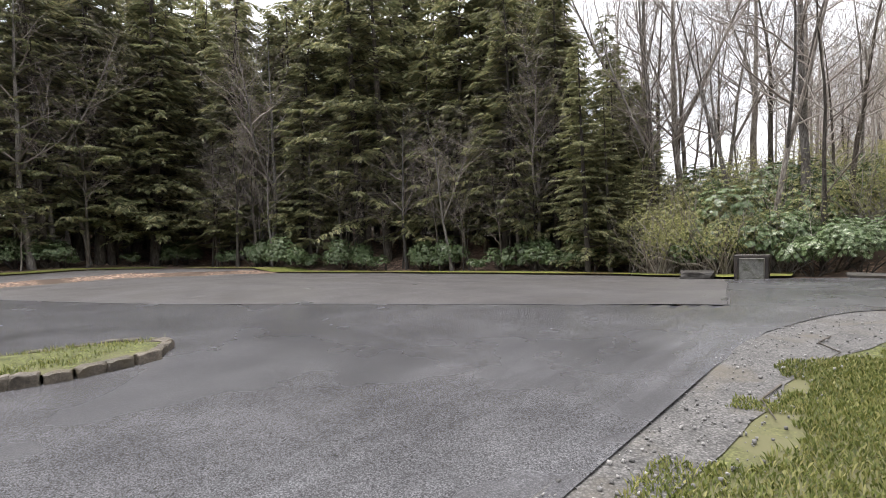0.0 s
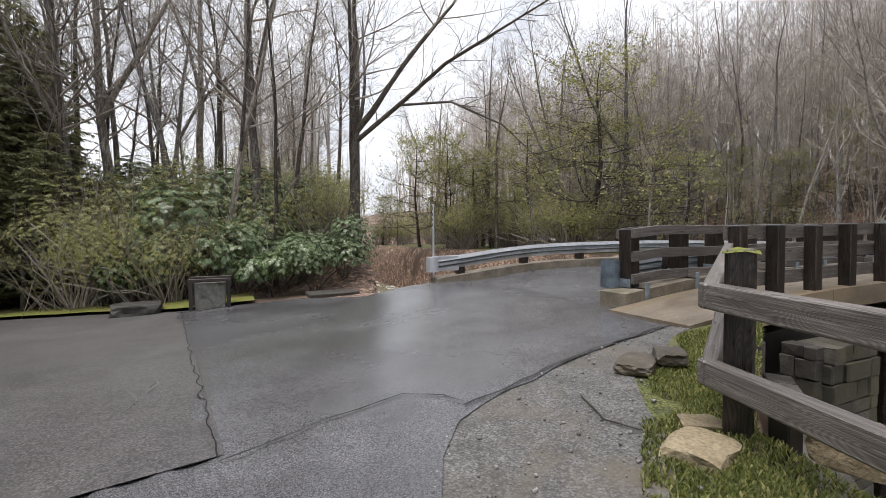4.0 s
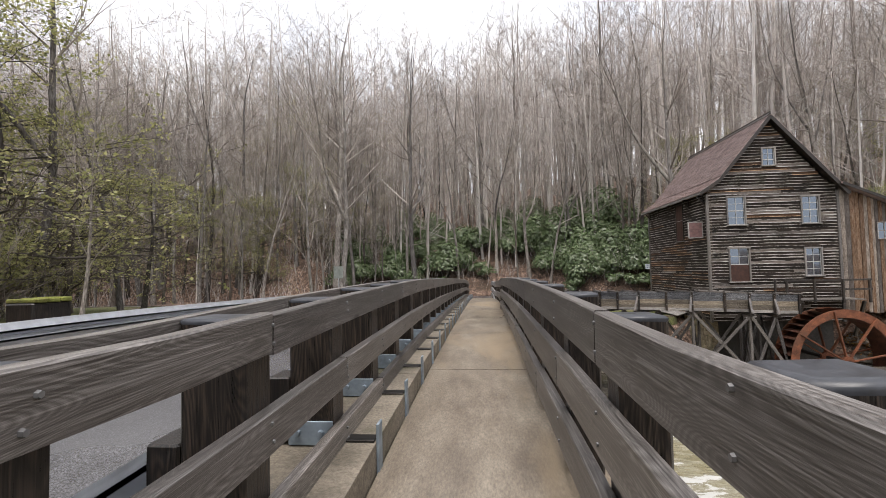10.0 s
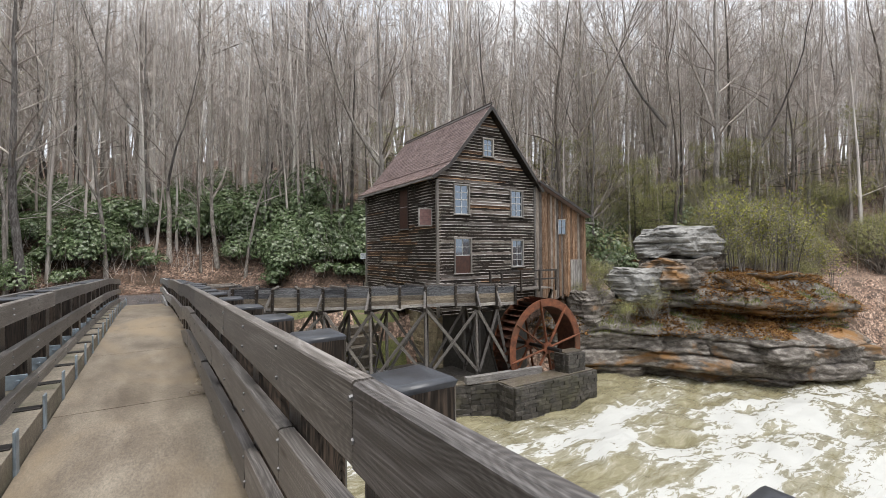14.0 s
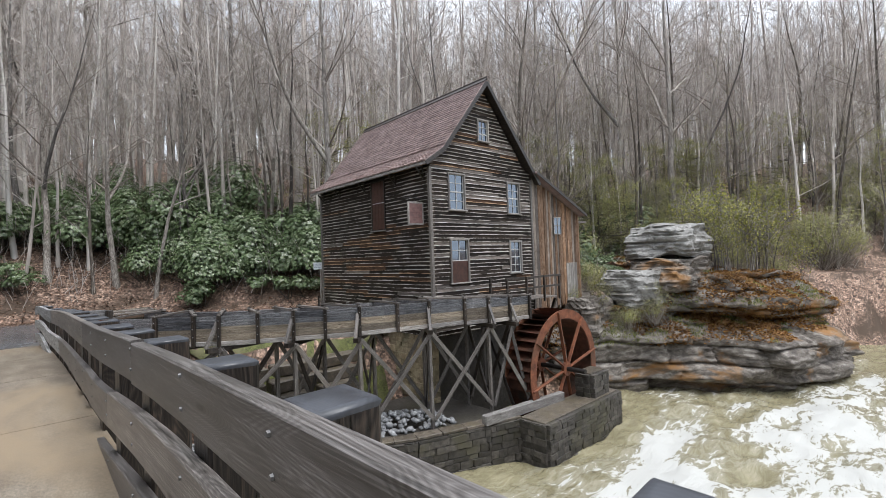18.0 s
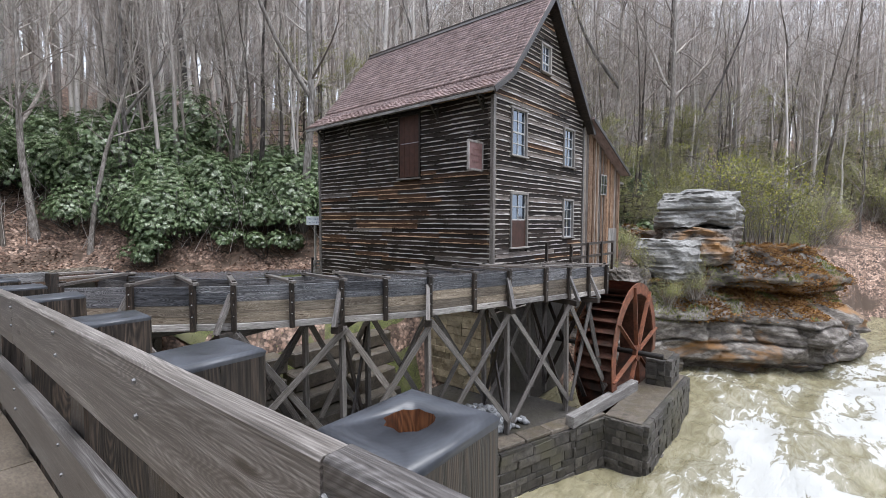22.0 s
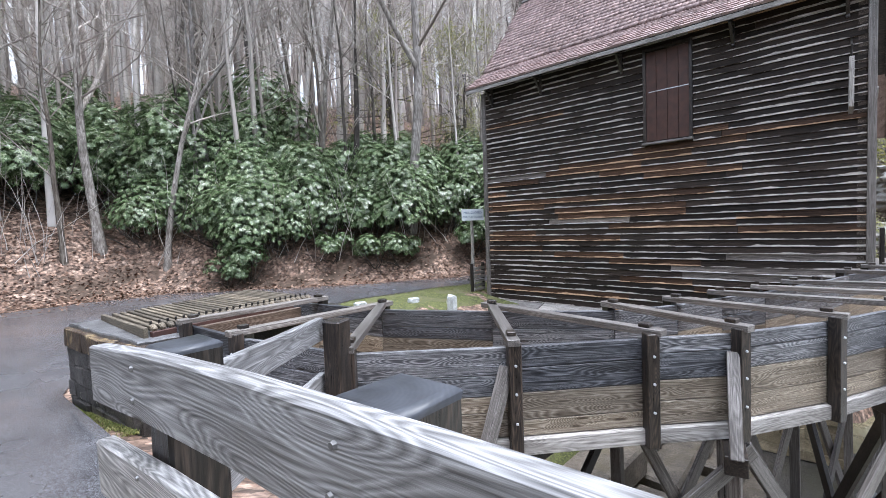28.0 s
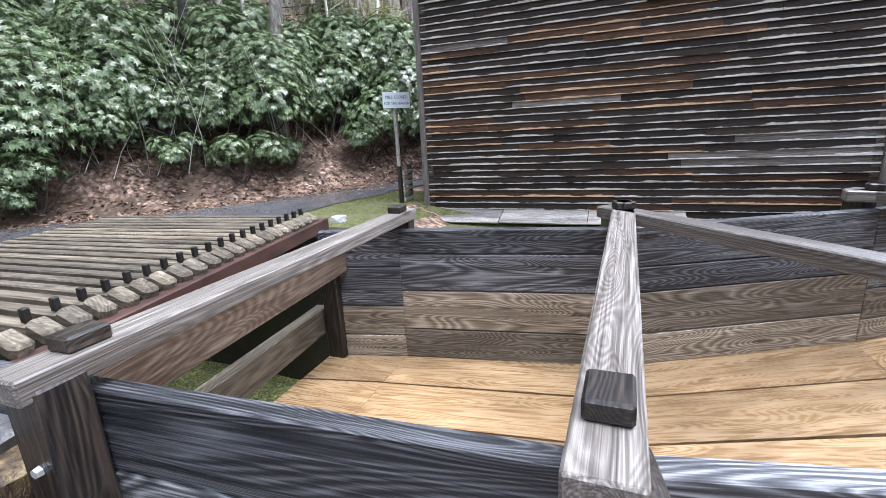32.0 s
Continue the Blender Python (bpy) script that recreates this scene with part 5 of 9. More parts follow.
# hanging sign by the corner
sign = thing("hanging_sign", 0.35, 30.8, 6.7, "framed reddish board sign hanging from an iron bracket on the mill", "sign")
bm = bmesh.new()
box(bm, (0.3, 30.8, 6.72), (0.66, 0.04, 0.78), None, 0.004)
part("board", bm, plain("faded_red_board", (0.16, 0.088, 0.082), 0.6, 0, 0.3), sign)
bm = bmesh.new()
for c, s in (((0.3, 30.8, 7.13), (0.74, 0.07, 0.06)), ((0.3, 30.8, 6.31), (0.74, 0.07, 0.06)), ((-0.05, 30.8, 6.72), (0.06, 0.07, 0.86)), ((0.65, 30.8, 6.72), (0.06, 0.07, 0.86))):
    box(bm, c, s, None, 0.005)
part("frame", bm, M_WOOD_PALE[2], sign)
bm = bmesh.new()
beam(bm, (0.85, 30.8, 7.33), (-0.3, 30.8, 7.3), 0.03, 0.03)
beam(bm, (0.85, 30.8, 7.75), (0.0, 30.8, 7.32), 0.025, 0.025)
for x in (0.0, 0.6):
    tube(bm, (x, 30.8, 7.14), (x, 30.8, 7.31), 0.008, 0.008, 5)
part("bracket", bm, M_IRON, sign)
bm = bmesh.new()
for i, wd in enumerate((0.3, 0.44, 0.36)):
    box(bm, (0.3, 30.775, 6.92 - 0.18 * i), (wd, 0.008, 0.05))
part("lettering", bm, plain("faded_lettering", (0.14, 0.07, 0.065), 0.6), sign)

# ---- flume on its trestle ----
FS = [(-9.08, 36.55), (-9.07, 36.12), (-9.02, 35.08), (-8.78, 33.8), (-7.93, 32.88), (-7.12, 32.12), (-6.6, 31.6), (-5.72, 31.02), (-4.82, 30.57), (-4.05, 30.08), (-3.15, 29.62), (-1.95, 29.25), (-0.86, 28.95), (0.5, 28.62), (1.5, 28.4), (2.5, 28.22), (3.5, 28.05)]
FN = [(-7.62, 36.55), (-7.53, 36.12), (-7.37, 35.03), (-6.8, 33.85), (-6.14, 32.75), (-5.49, 32.3), (-4.77, 32.0), (-4.1, 31.65), (-3.4, 31.4), (-2.6, 31.1), (-1.8, 30.85), (-0.9, 30.55), (0.0, 30.25), (0.9, 29.98), (1.8, 29.8), (2.6, 29.65), (3.5, 29.5)]
TIES = [(a + 1, b + 1) for a, b in ((0, 0), (1, 1), (2, 1), (3, 2), (4, 2), (5, 3), (6, 4), (7, 5), (8, 6), (9, 7), (10, 9), (11, 10), (12, 11), (13, 12), (14, 13), (15, 14))]
FT, FB = 3.5, 2.78
flume = thing("flume", -3.0, 30.5, FB, "open plank flume on a trestle leading to the wheel", "flume")
for side, line in ((-1, FS), (1, FN)):
    for k, ((ax, ay), (bx, by)) in enumerate(zip(line, line[1:])):
        d = Vector((bx - ax, by - ay, 0)).normalized()
        heights = [0.22, 0.2, 0.17, 0.13]
        R.shuffle(heights)
        z = FB
        drop = -0.12 * smooth(-1, 3.5, (ax + bx) / 2)
        for i, h in enumerate(heights):
            bm = bmesh.new()
            beam(bm, (ax, ay, z + h / 2 + drop), (bx, by, z + h / 2 + drop), 0.05, h - 0.006, 0.004)
            part("plank", bm, (M_FLUME if i > 1 else M_FLUME_LOW)[0 if abs(d.x) > abs(d.y) else 1], flume)
            z += h
        bm = bmesh.new()
        beam(bm, (ax, ay, FB - 0.07 + drop), (bx, by, FB - 0.07 + drop), 0.14, 0.13, 0.006)
        part("stringer", bm, M_WOOD_PALE[0], flume)
    for k, (ax, ay) in enumerate(line):
        if k == 0:
            continue
        j = min(k, len(line) - 2)
        d = Vector((line[j + 1][0] - line[j][0], line[j + 1][1] - line[j][1], 0)).normalized()
        out = Vector((d.y, -d.x, 0)) * (1 if side < 0 else -1)
        drop = -0.12 * smooth(-1, 3.5, ax)
        bm = bmesh.new()
        c = Vector((ax, ay, 0)) + out * 0.08
        box(bm, (c.x, c.y, (FT + FB - 0.15) / 2 + 0.03 + drop), (0.1, 0.1, FT - FB + 0.2), Matrix.Rotation(math.atan2(d.y, d.x), 3, "Z"), 0.006)
        part("stud", bm, M_WOOD_DARK[2], flume)
        for dz in (0.15, 0.38, 0.6):
            bm = bmesh.new()
            p = c + out * 0.05
            tube(bm, (p.x, p.y, FB + dz), (p.x + out.x * 0.012, p.y + out.y * 0.012, FB + dz), 0.012, 0.01, 6)
            part("bolt", bm, M_STEEL, flume)
for si, ni in TIES:
    (ax, ay), (bx, by) = FS[si], FN[ni]
    d = Vector((bx - ax, by - ay, 0)).normalized()
    drop = -0.12 * smooth(-1, 3.5, ax)
    z = FT + 0.06 + drop
    bm = bmesh.new()
    beam(bm, Vector((ax, ay, z)) - d * 0.15, Vector((bx, by, z)) + d * 0.13, 0.1, 0.055, 0.005)
    part("cross_tie", bm, M_WOOD[0], flume)
    for q in (Vector((ax, ay, z + 0.045)), Vector((bx, by, z + 0.045))):
        bm = bmesh.new()
        box(bm, q, (0.09, 0.07, 0.035), Matrix.Rotation(math.atan2(d.y, d.x), 3, "Z"), 0.005)
        part("tie_block", bm, M_WOOD_DARK[0], flume)
k = 0
for (a, b), (c, d) in zip(zip(FS, FS[1:]), zip(FN, FN[1:])):
    for i in range(5):
        u, v = i / 5 + 0.006, (i + 1) / 5 - 0.004
        def q(p0, p1, w):
            return Vector((p0[0] + (p1[0] - p0[0]) * w, p0[1] + (p1[1] - p0[1]) * w, 0))
        bm = bmesh.new()
        drop = Vector((0, 0, FB - 0.12 * smooth(-1, 3.5, a[0])))
        ring = [q(a, c, u) + drop, q(b, d, u) + drop, q(b, d, v) + drop, q(a, c, v) + drop]
        lo = [bm.verts.new(p - Vector((0, 0, 0.04))) for p in ring]
        hi = [bm.verts.new(p + Vector((0, 0, R.uniform(0, 0.006)))) for p in ring]
        bm.faces.new(hi)
        bm.faces.new(lo[::-1])
        for t in range(4):
            bm.faces.new((lo[t], lo[(t + 1) % 4], hi[(t + 1) % 4], hi[t]))
        bmesh.ops.recalc_face_normals(bm, faces=bm.faces)
        part("floor_plank", bm, M_FLUME_FLOOR, flume)
    k += 1

# trestle: bents of posts with crossed braces
trestle = thing("trestle", -2.0, 30.2, -0.7, "timber trestle with crossed braces under the flume", "trestle")


def foot(x, y):
    return max(table(x, [(-8.6, 1.7), (-7.2, 0.6), (-5.2, -0.5), (-4, -0.68)]), -0.72)


bents = [4, 6, 8, 10, 12, 14, 15]
for side, line in ((-1, FS), (1, FN)):
    prev = None
    for k in bents:
        x, y = line[k]
        top = Vector((x, y, FB - 0.14 - 0.12 * smooth(-1, 3.5, x)))
        if k == 15 and side < 0:
            bot = Vector((2.9, 27.7, -0.6))
        else:
            bot = Vector((x, y - 0.05, foot(x, y) - 0.1))
        bm = bmesh.new()
        beam(bm, bot, top, 0.11, 0.11, 0.006)
        part("leg", bm, M_WOOD[2], trestle)
        if prev:
            pt, pb = prev
            for (s0, s1) in (((pt, 0.97), (bot, 0.12)), ((pb, 0.12), (top, 0.97))):
                a = pb.lerp(pt, s0[1])
                b = bot.lerp(top, s1[1])
                bm = bmesh.new()
                off = Vector((0, -0.08 if s0[0] is pt else -0.14, 0))
                beam(bm, a + off, b + off, 0.045, 0.13, 0.005)
                part("brace", bm, M_WOOD[0], trestle)
        prev = (top, bot)
for k in bents:
    a, b = Vector((*FS[k], 0)), Vector((*FN[k], 0))
    d = (b - a).normalized()
    drop = -0.12 * smooth(-1, 3.5, a.x)
    bm = bmesh.new()
    beam(bm, a - d * 0.4 + Vector((0, 0, FB - 0.22 + drop)), b + d * 0.4 + Vector((0, 0, FB - 0.22 + drop)), 0.16, 0.15, 0.006)
    part("cap_beam", bm, M_WOOD_DARK[0], trestle)
    bm = bmesh.new()
    beam(bm, a - d * 0.42 + Vector((0, 0, FB - 0.16 + drop)), a - d * 0.06 + Vector((0, 0, FT - 0.15 + drop)), 0.09, 0.09, 0.005)
    part("side_strut", bm, M_WOOD[2], trestle)
    bm = bmesh.new()
    fa, fb = foot(a.x, a.y), foot(b.x, b.y)
    beam(bm, Vector((a.x, a.y, FB - 0.3)), Vector((b.x, b.y, fb + 0.1)), 0.05, 0.13, 0.005)
    beam(bm, Vector((a.x + 0.06, a.y, fa + 0.1)), Vector((b.x + 0.06, b.y, FB - 0.3)), 0.05, 0.13, 0.005)
    part("cross_brace", bm, M_WOOD_DARK[0], trestle)

# intake: stone pillar, trash rack and sluice box at the head of the flume
intake = thing("stone_pillar", -9.6, 37.0, 2.3, "square mossy fieldstone pillar at the head of the flume", "pillar")
PN, PF, PR = (-9.55, 36.34), (-9.74, 38.38), (-9.02, 36.31)
M_CAP = mineral("cap_slate", [(0.3, (0.075, 0.074, 0.076)), (0.7, (0.2, 0.198, 0.2))], 5.0, (0.3, 0.55), 0.006, (0.2, 0.15, 0.09), fine=40, patch_scale=2.5, patch_at=(0.6, 0.72))
M_EDGE = mineral("ochre_edge_stone", [(0.3, (0.02, 0.014, 0.01)), (0.5, (0.075, 0.048, 0.03)), (0.6, (0.3, 0.22, 0.11)), (0.74, (0.58, 0.52, 0.41))], 5.5, (0.35, 0.6), 0.02, (0.035, 0.022, 0.014), fine=50, patch_scale=3.0, patch_at=(0.5, 0.62), stretch=(1.6, 1.6, 0.8))
STONES_EDGE = stone_meshes(M_EDGE, 8)
bm = bmesh.new()
hull_pts = [(PN[0] + 0.1, PN[1] + 0.1), (PF[0] + 0.1, PF[1] - 0.1), (-8.95, 38.28), (-8.95, 36.41)]
lo, hi = ([bm.verts.new((x, y, z)) for x, y in hull_pts] for z in (2.15, 3.33))
bm.faces.new(lo)
bm.faces.new(hi)
for q in range(4):
    bm.faces.new((lo[q], lo[(q + 1) % 4], hi[(q + 1) % 4], hi[q]))
bmesh.ops.recalc_face_normals(bm, faces=bm.faces)
part("core", bm, M_STONE_WALL, intake)
inset = 0.09
for (a, b), out, sizes in (((PF, PN), (-1, -0.09), (0.3, 0.2)), ((PN, PR), (0, -1), (0.4, 0.29)), (((-9.0, 38.35), PF), (0, 1), (0.36, 0.25))):
    o = Vector(out).normalized() * -inset
    a2, b2 = (a[0] + o.x, a[1] + o.y), (b[0] + o.x, b[1] + o.y)
    stone_course(STONES_PILLAR, a2, b2, 2.1, 3.1, 0.26, sizes, intake, None, outward=out)
    stone_course(STONES_EDGE, a2, b2, 3.1, 3.345, 0.3, (0.3 if out[1] > -1 else 0.42, 0.25), intake, None, "edge_stone", outward=out)
bm = bmesh.new()
rim = []
for a, b in zip((PN, PR, (-8.98, 38.36), PF), (PR, (-8.98, 38.36), PF, PN)):
    for q in range(9):
        w = q / 9
        rim.append((a[0] + (b[0] - a[0]) * w + R.uniform(0.0, 0.035), a[1] + (b[1] - a[1]) * w + R.uniform(-0.015, 0.025)))
hi, mid, lo = ([bm.verts.new((x + (-9.35 - x) * k, y + (37.3 - y) * k, z + R.uniform(-0.004, 0.004))) for x, y in rim] for z, k in ((3.385, 0.03), (3.368, 0.0), (3.325, 0.01)))
bm.faces.new(hi)
bm.faces.new(lo[::-1])
for up_ring, low_ring in ((hi, mid), (mid, lo)):
    for q in range(len(rim)):
        bm.faces.new((low_ring[q], low_ring[(q + 1) % len(rim)], up_ring[(q + 1) % len(rim)], up_ring[q]))
bmesh.ops.recalc_face_normals(bm, faces=bm.faces)
part("cap_slab", bm, M_CAP, intake)
rack = thing("trash_rack", -8.3, 37.4, 3.4, "sloping wooden slat rack over the flume intake", "rack")
NS = 25
for i in range(NS):
    f = (i + 0.5) / NS
    x = -9.36 + 2.24 * f
    ya, yb = 36.5 + 0.17 * (x + 9.36), 38.3 + 0.3 * (x + 9.36)
    bm = bmesh.new()
    beam(bm, (x, ya + 0.1, 3.46), (x + 0.05, yb, 3.42), 0.05, 0.06, 0.006)
    slat = part("slat", bm, M_RACK, rack)
    bm = bmesh.new()
    box(bm, (x, ya + 0.06, 3.47), (0.062, 0.1, 0.055), Matrix.Rotation(0.35, 3, "X"), 0.014)
    part("slat_end", bm, M_RACK, rack)
    bm = bmesh.new()
    box(bm, (x - 0.005, ya + 0.13, 3.515), (0.022, 0.022, 0.045), None, 0.003)
    part("bolt", bm, M_IRON, rack)
bm = bmesh.new()
beam(bm, (-9.41, 36.5, 3.42), (-9.39, 38.32, 3.38), 0.05, 0.15, 0.006)
part("side_plank", bm, M_RACK, rack)
for (xa, ya), (xb, yb), zz in (((-9.36, 36.5), (-7.02, 36.93), 3.4), ((-9.4, 37.45), (-6.98, 38.0), 3.38), ((-9.4, 38.2), (-6.9, 38.95), 3.36)):
    bm = bmesh.new()
    beam(bm, (xa, ya, zz), (xb, yb, zz + 0.01), 0.06, 0.08, 0.005)
    part("bearer", bm, M_BEARER, rack)
sluice = thing("sluice_box", -8.3, 36.3, 2.9, "timber sluice head with sill beams below the rack", "sluice")
for yy, z, w, c in ((36.34, 3.36, 0.16, M_WOOD_WARM), (36.5, 2.99, 0.15, M_RACK)):
    bm = bmesh.new()
    beam(bm, (-9.06, yy, z), (-7.6, yy + 0.1, z), 0.07, w, 0.005)
    part("sill_beam", bm, c, sluice)
bm = bmesh.new()
box(bm, (-7.62, 36.5, 3.05), (0.09, 0.1, 0.6), None, 0.006)
part("stud", bm, M_WOOD_DARK[2], sluice)
bm = bmesh.new()
box(bm, (-8.2, 39.0, 2.6), (2.6, 0.3, 1.4), Matrix.Rotation(0.28, 3, "Z"), 0.02)
part("back_wall", bm, M_STONE_WALL, sluice)
bm = bmesh.new()
box(bm, (-6.98, 37.7, 2.6), (0.26, 2.3, 1.5), None, 0.02)
part("side_wall", bm, M_STONE_WALL, sluice)
apron = thing("apron_boards", -9.2, 35.6, 2.4, "sloping grey boards between pillar and flume", "boards")
for i in range(7):
    bm = bmesh.new()
    beam(bm, (-9.13, 36.08 - 0.135 * i, 2.71 + R.uniform(-0.008, 0.008)), (-9.47 + R.uniform(-0.02, 0.02), 36.02 - 0.135 * i, 2.36), 0.128, 0.026, 0.003)
    part("board", bm, M_APRON, apron)
for (xa, ya), (xb, yb), z in (((-9.06, 36.2), (-9.3, 36.15), 2.68), ((-9.12, 36.12), (-9.42, 36.1), 2.52)):
    bm = bmesh.new()
    beam(bm, (xa, ya, z), (xb, yb, z - 0.03), 0.07, 0.05, 0.005)
    part("wedge", bm, M_RACK, apron)

# ---- water wheel ----
CX, CZ, CYA, CYB, RW = 5.0, 0.4, 27.45, 28.6, 2.35
wheel = thing("water_wheel", CX, 28.0, CZ, "large rusty steel overshot water wheel", "water wheel")


def ring_band(bm, r0, r1, ya, yb, n=48):
    rows = []
    for i in range(n):
        a = 2 * math.pi * i / n
        c, s = math.cos(a), math.sin(a)
        rows.append([bm.verts.new((CX + r * c, y, CZ + r * s)) for r, y in ((r0, ya), (r1, ya), (r1, yb), (r0, yb))])
    for i in range(n):
        a, b = rows[i], rows[(i + 1) % n]
        for k in range(4):
            bm.faces.new((a[k], a[(k + 1) % 4], b[(k + 1) % 4], b[k]))
    bmesh.ops.recalc_face_normals(bm, faces=bm.faces)


for ya in (CYA, CYB):
    bm = bmesh.new()
    ring_band(bm, RW - 0.36, RW, ya, ya + 0.03)
    part("rim", bm, M_RUST, wheel)
bm = bmesh.new()
ring_band(bm, RW - 0.38, RW - 0.35, CYA + 0.03, CYB)
part("sole", bm, M_RUST_DARK, wheel)
for i in range(40):
    a = 2 * math.pi * i / 40
    bm = bmesh.new()
    c, s = math.cos(a), math.sin(a)
    c2, s2 = math.cos(a + 0.1), math.sin(a + 0.1)
    c3, s3 = math.cos(a + 0.19), math.sin(a + 0.19)
    pts = [(CX + (RW - 0.35) * c, CZ + (RW - 0.35) * s), (CX + (RW - 0.18) * c2, CZ + (RW - 0.18) * s2), (CX + RW * c3, CZ + RW * s3)]
    va = [bm.verts.new((x, CYA + 0.03, z)) for x, z in pts]
    vb = [bm.verts.new((x, CYB, z)) for x, z in pts]
    for k in range(2):
        bm.faces.new((va[k], va[k + 1], vb[k + 1], vb[k]))
    bmesh.ops.solidify(bm, geom=bm.faces[:], thickness=0.012)
    part("bucket", bm, M_RUST_DARK, wheel)
for ya in (CYA - 0.02, CYB + 0.05):
    for i in range(8):
        a = 2 * math.pi * (i + 0.25) / 8
        bm = bmesh.new()
        c, s = math.cos(a), math.sin(a)
        beam(bm, (CX + 0.12 * c, ya, CZ + 0.12 * s), (CX + (RW - 0.05) * c, ya, CZ + (RW - 0.05) * s), 0.05, 0.13, 0.004, up=(0, 1, 0))
        part("spoke", bm, M_RUST, wheel)
    bm = bmesh.new()
    tube(bm, (CX, ya - 0.06, CZ), (CX, ya + 0.06, CZ), 0.28, 0.28, 16)
    part("hub", bm, M_RUST, wheel)
bm = bmesh.new()
tube(bm, (CX, 26.6, CZ), (CX, 30.4, CZ), 0.09, 0.09, 14)
part("axle", bm, M_IRON, wheel)

# masonry that carries the wheel
pier = thing("wheel_pier", 5.0, 26.9, -2.4, "dark coursed stone pier carrying the wheel axle in the river", "pier")
bm = bmesh.new()
box(bm, (4.4, 26.8, -1.65), (5.0, 0.95, 1.9))
box(bm, (5.9, 26.9, -0.3), (1.0, 0.55, 1.0))
part("core", bm, M_STONE_WALL, pier)
for a, b, z0, z1, out in (((1.85, 26.3), (7.0, 26.3), -2.5, -0.7, (0, -1)), ((1.88, 26.3), (1.88, 27.4), -2.5, -0.7, (-1, 0)), ((6.95, 26.3), (6.95, 27.4), -2.5, -0.7, (1, 0)),
                          ((5.3, 26.55), (6.5, 26.55), -0.7, 0.22, (0, -1)), ((5.32, 26.6), (5.32, 27.2), -0.7, 0.22, (-1, 0))):
    stone_course(STONES, a, b, z0, z1, 0.24, (0.4, 0.2), pier, None, outward=out)
bm = bmesh.new()
box(bm, (4.4, 26.85, -0.68), (5.1, 1.0, 0.06), None, 0.02)
part("cap", bm, M_COPING, pier)
bm = bmesh.new()
box(bm, (5.9, 26.9, 0.24), (1.15, 0.65, 0.06), None, 0.02)
part("cap", bm, M_COPING, pier)
sill = thing("sill_timber", 2.8, 27.5, -0.6, "long pale sill timber lying along the wheel pit", "timber")
bm = bmesh.new()
beam(bm, (0.4, 27.75, -0.5), (4.4, 27.3, -0.5), 0.25, 0.32, 0.015)
part("timber", bm, M_WOOD_PALE[0], sill)

# stone terrace under the trestle, with a heap of loose stone and steps
terrace = thing("stone_terrace", -3.0, 30.0, -2.2, "low stone terrace along the river under the trestle", "terrace")
TP = [(-8.8, 31.2), (-6.2, 30.7), (-3.75, 29.62), (-1.8, 28.6), (0.66, 27.78), (1.9, 27.4), (1.9, 31.5), (0.9, 32.5), (-5.5, 33.0), (-8.8, 32.8)]
bm = bmesh.new()
top = [bm.verts.new((x, y, -0.72)) for x, y in TP]
bot = [bm.verts.new((x, y, -2.6)) for x, y in TP]
bm.faces.new(top)
for i in range(len(TP)):
    j = (i + 1) % len(TP)
    bm.faces.new((top[i], bot[i], bot[j], top[j]))
bmesh.ops.recalc_face_normals(bm, faces=bm.faces)
part("fill", bm, M_STONE_WALL, terrace)
for a, b in zip(TP[:5], TP[1:6]):
    stone_course(STONES, a, b, -2.5, -0.72, 0.26, (0.5, 0.22), terrace, None)
for a, b in zip(TP[:5], TP[1:6]):
    d = Vector((b[0] - a[0], b[1] - a[1], 0))
    n = max(1, int(d.length / 0.7))
    for i in range(n):
        p = Vector((*a, -0.67)) + d * ((i + 0.5) / n)
        nn = Vector((-d.y, d.x, 0)).normalized()
        bm = bmesh.new()
        box(bm, p + nn * 0.15, (d.length / n - 0.02, 0.45, 0.1), Matrix.Rotation(math.atan2(d.y, d.x), 3, "Z"), 0.015, 0.012)
        part("coping", bm, M_COPING, terrace)
vs, fs = [], []
ico = bmesh.new()
bmesh.ops.create_icosphere(ico, subdivisions=1, radius=1)
IV = np.array([v.co[:] for v in ico.verts])
IF = np.array([[v.index for v in f.verts] for f in ico.faces])
ico.free()
for i in range(900):
    u = R.random()
    x = -7.5 + 7.6 * R.random()
    y0 = table(x, [(-7.5, 31.6), (-4, 30.4), (-1.8, 29.3), (0.2, 28.6)])
    y = y0 + R.random() * 1.9
    hgt = 0.35 * smooth(0, 0.7, y - y0) * (1 - 0.7 * smooth(1.2, 1.9, y - y0)) * (1 - 0.8 * smooth(-1, 0.2, x))
    r = R.uniform(0.05, 0.13)
    sc = np.array([r * R.uniform(0.8, 1.5), r * R.uniform(0.7, 1.2), r * R.uniform(0.5, 0.9)])
    rot = np.array(Euler((R.uniform(-0.6, 0.6), R.uniform(-0.6, 0.6), R.uniform(0, 6))).to_matrix())
    jit = 1 + np.array([[R.uniform(-0.18, 0.18) for _ in range(3)] for _ in IV])
    fs.append(IF + len(vs) * len(IV))
    vs.append((IV * jit * sc) @ rot.T + (x, y, -0.7 + hgt * R.uniform(0.6, 1.0) + 0.03))
heap = mesh_np("stone_heap", np.concatenate(vs), np.concatenate(fs), M_GRAVEL_STONE)
tagged(heap, "heap of loose grey rip-rap stones under the trestle", "stones", kind="stuff")
steps = thing("stone_steps", -4.5, 32.4, -0.7, "broad rough stone steps climbing from the terrace to the lawn", "steps")
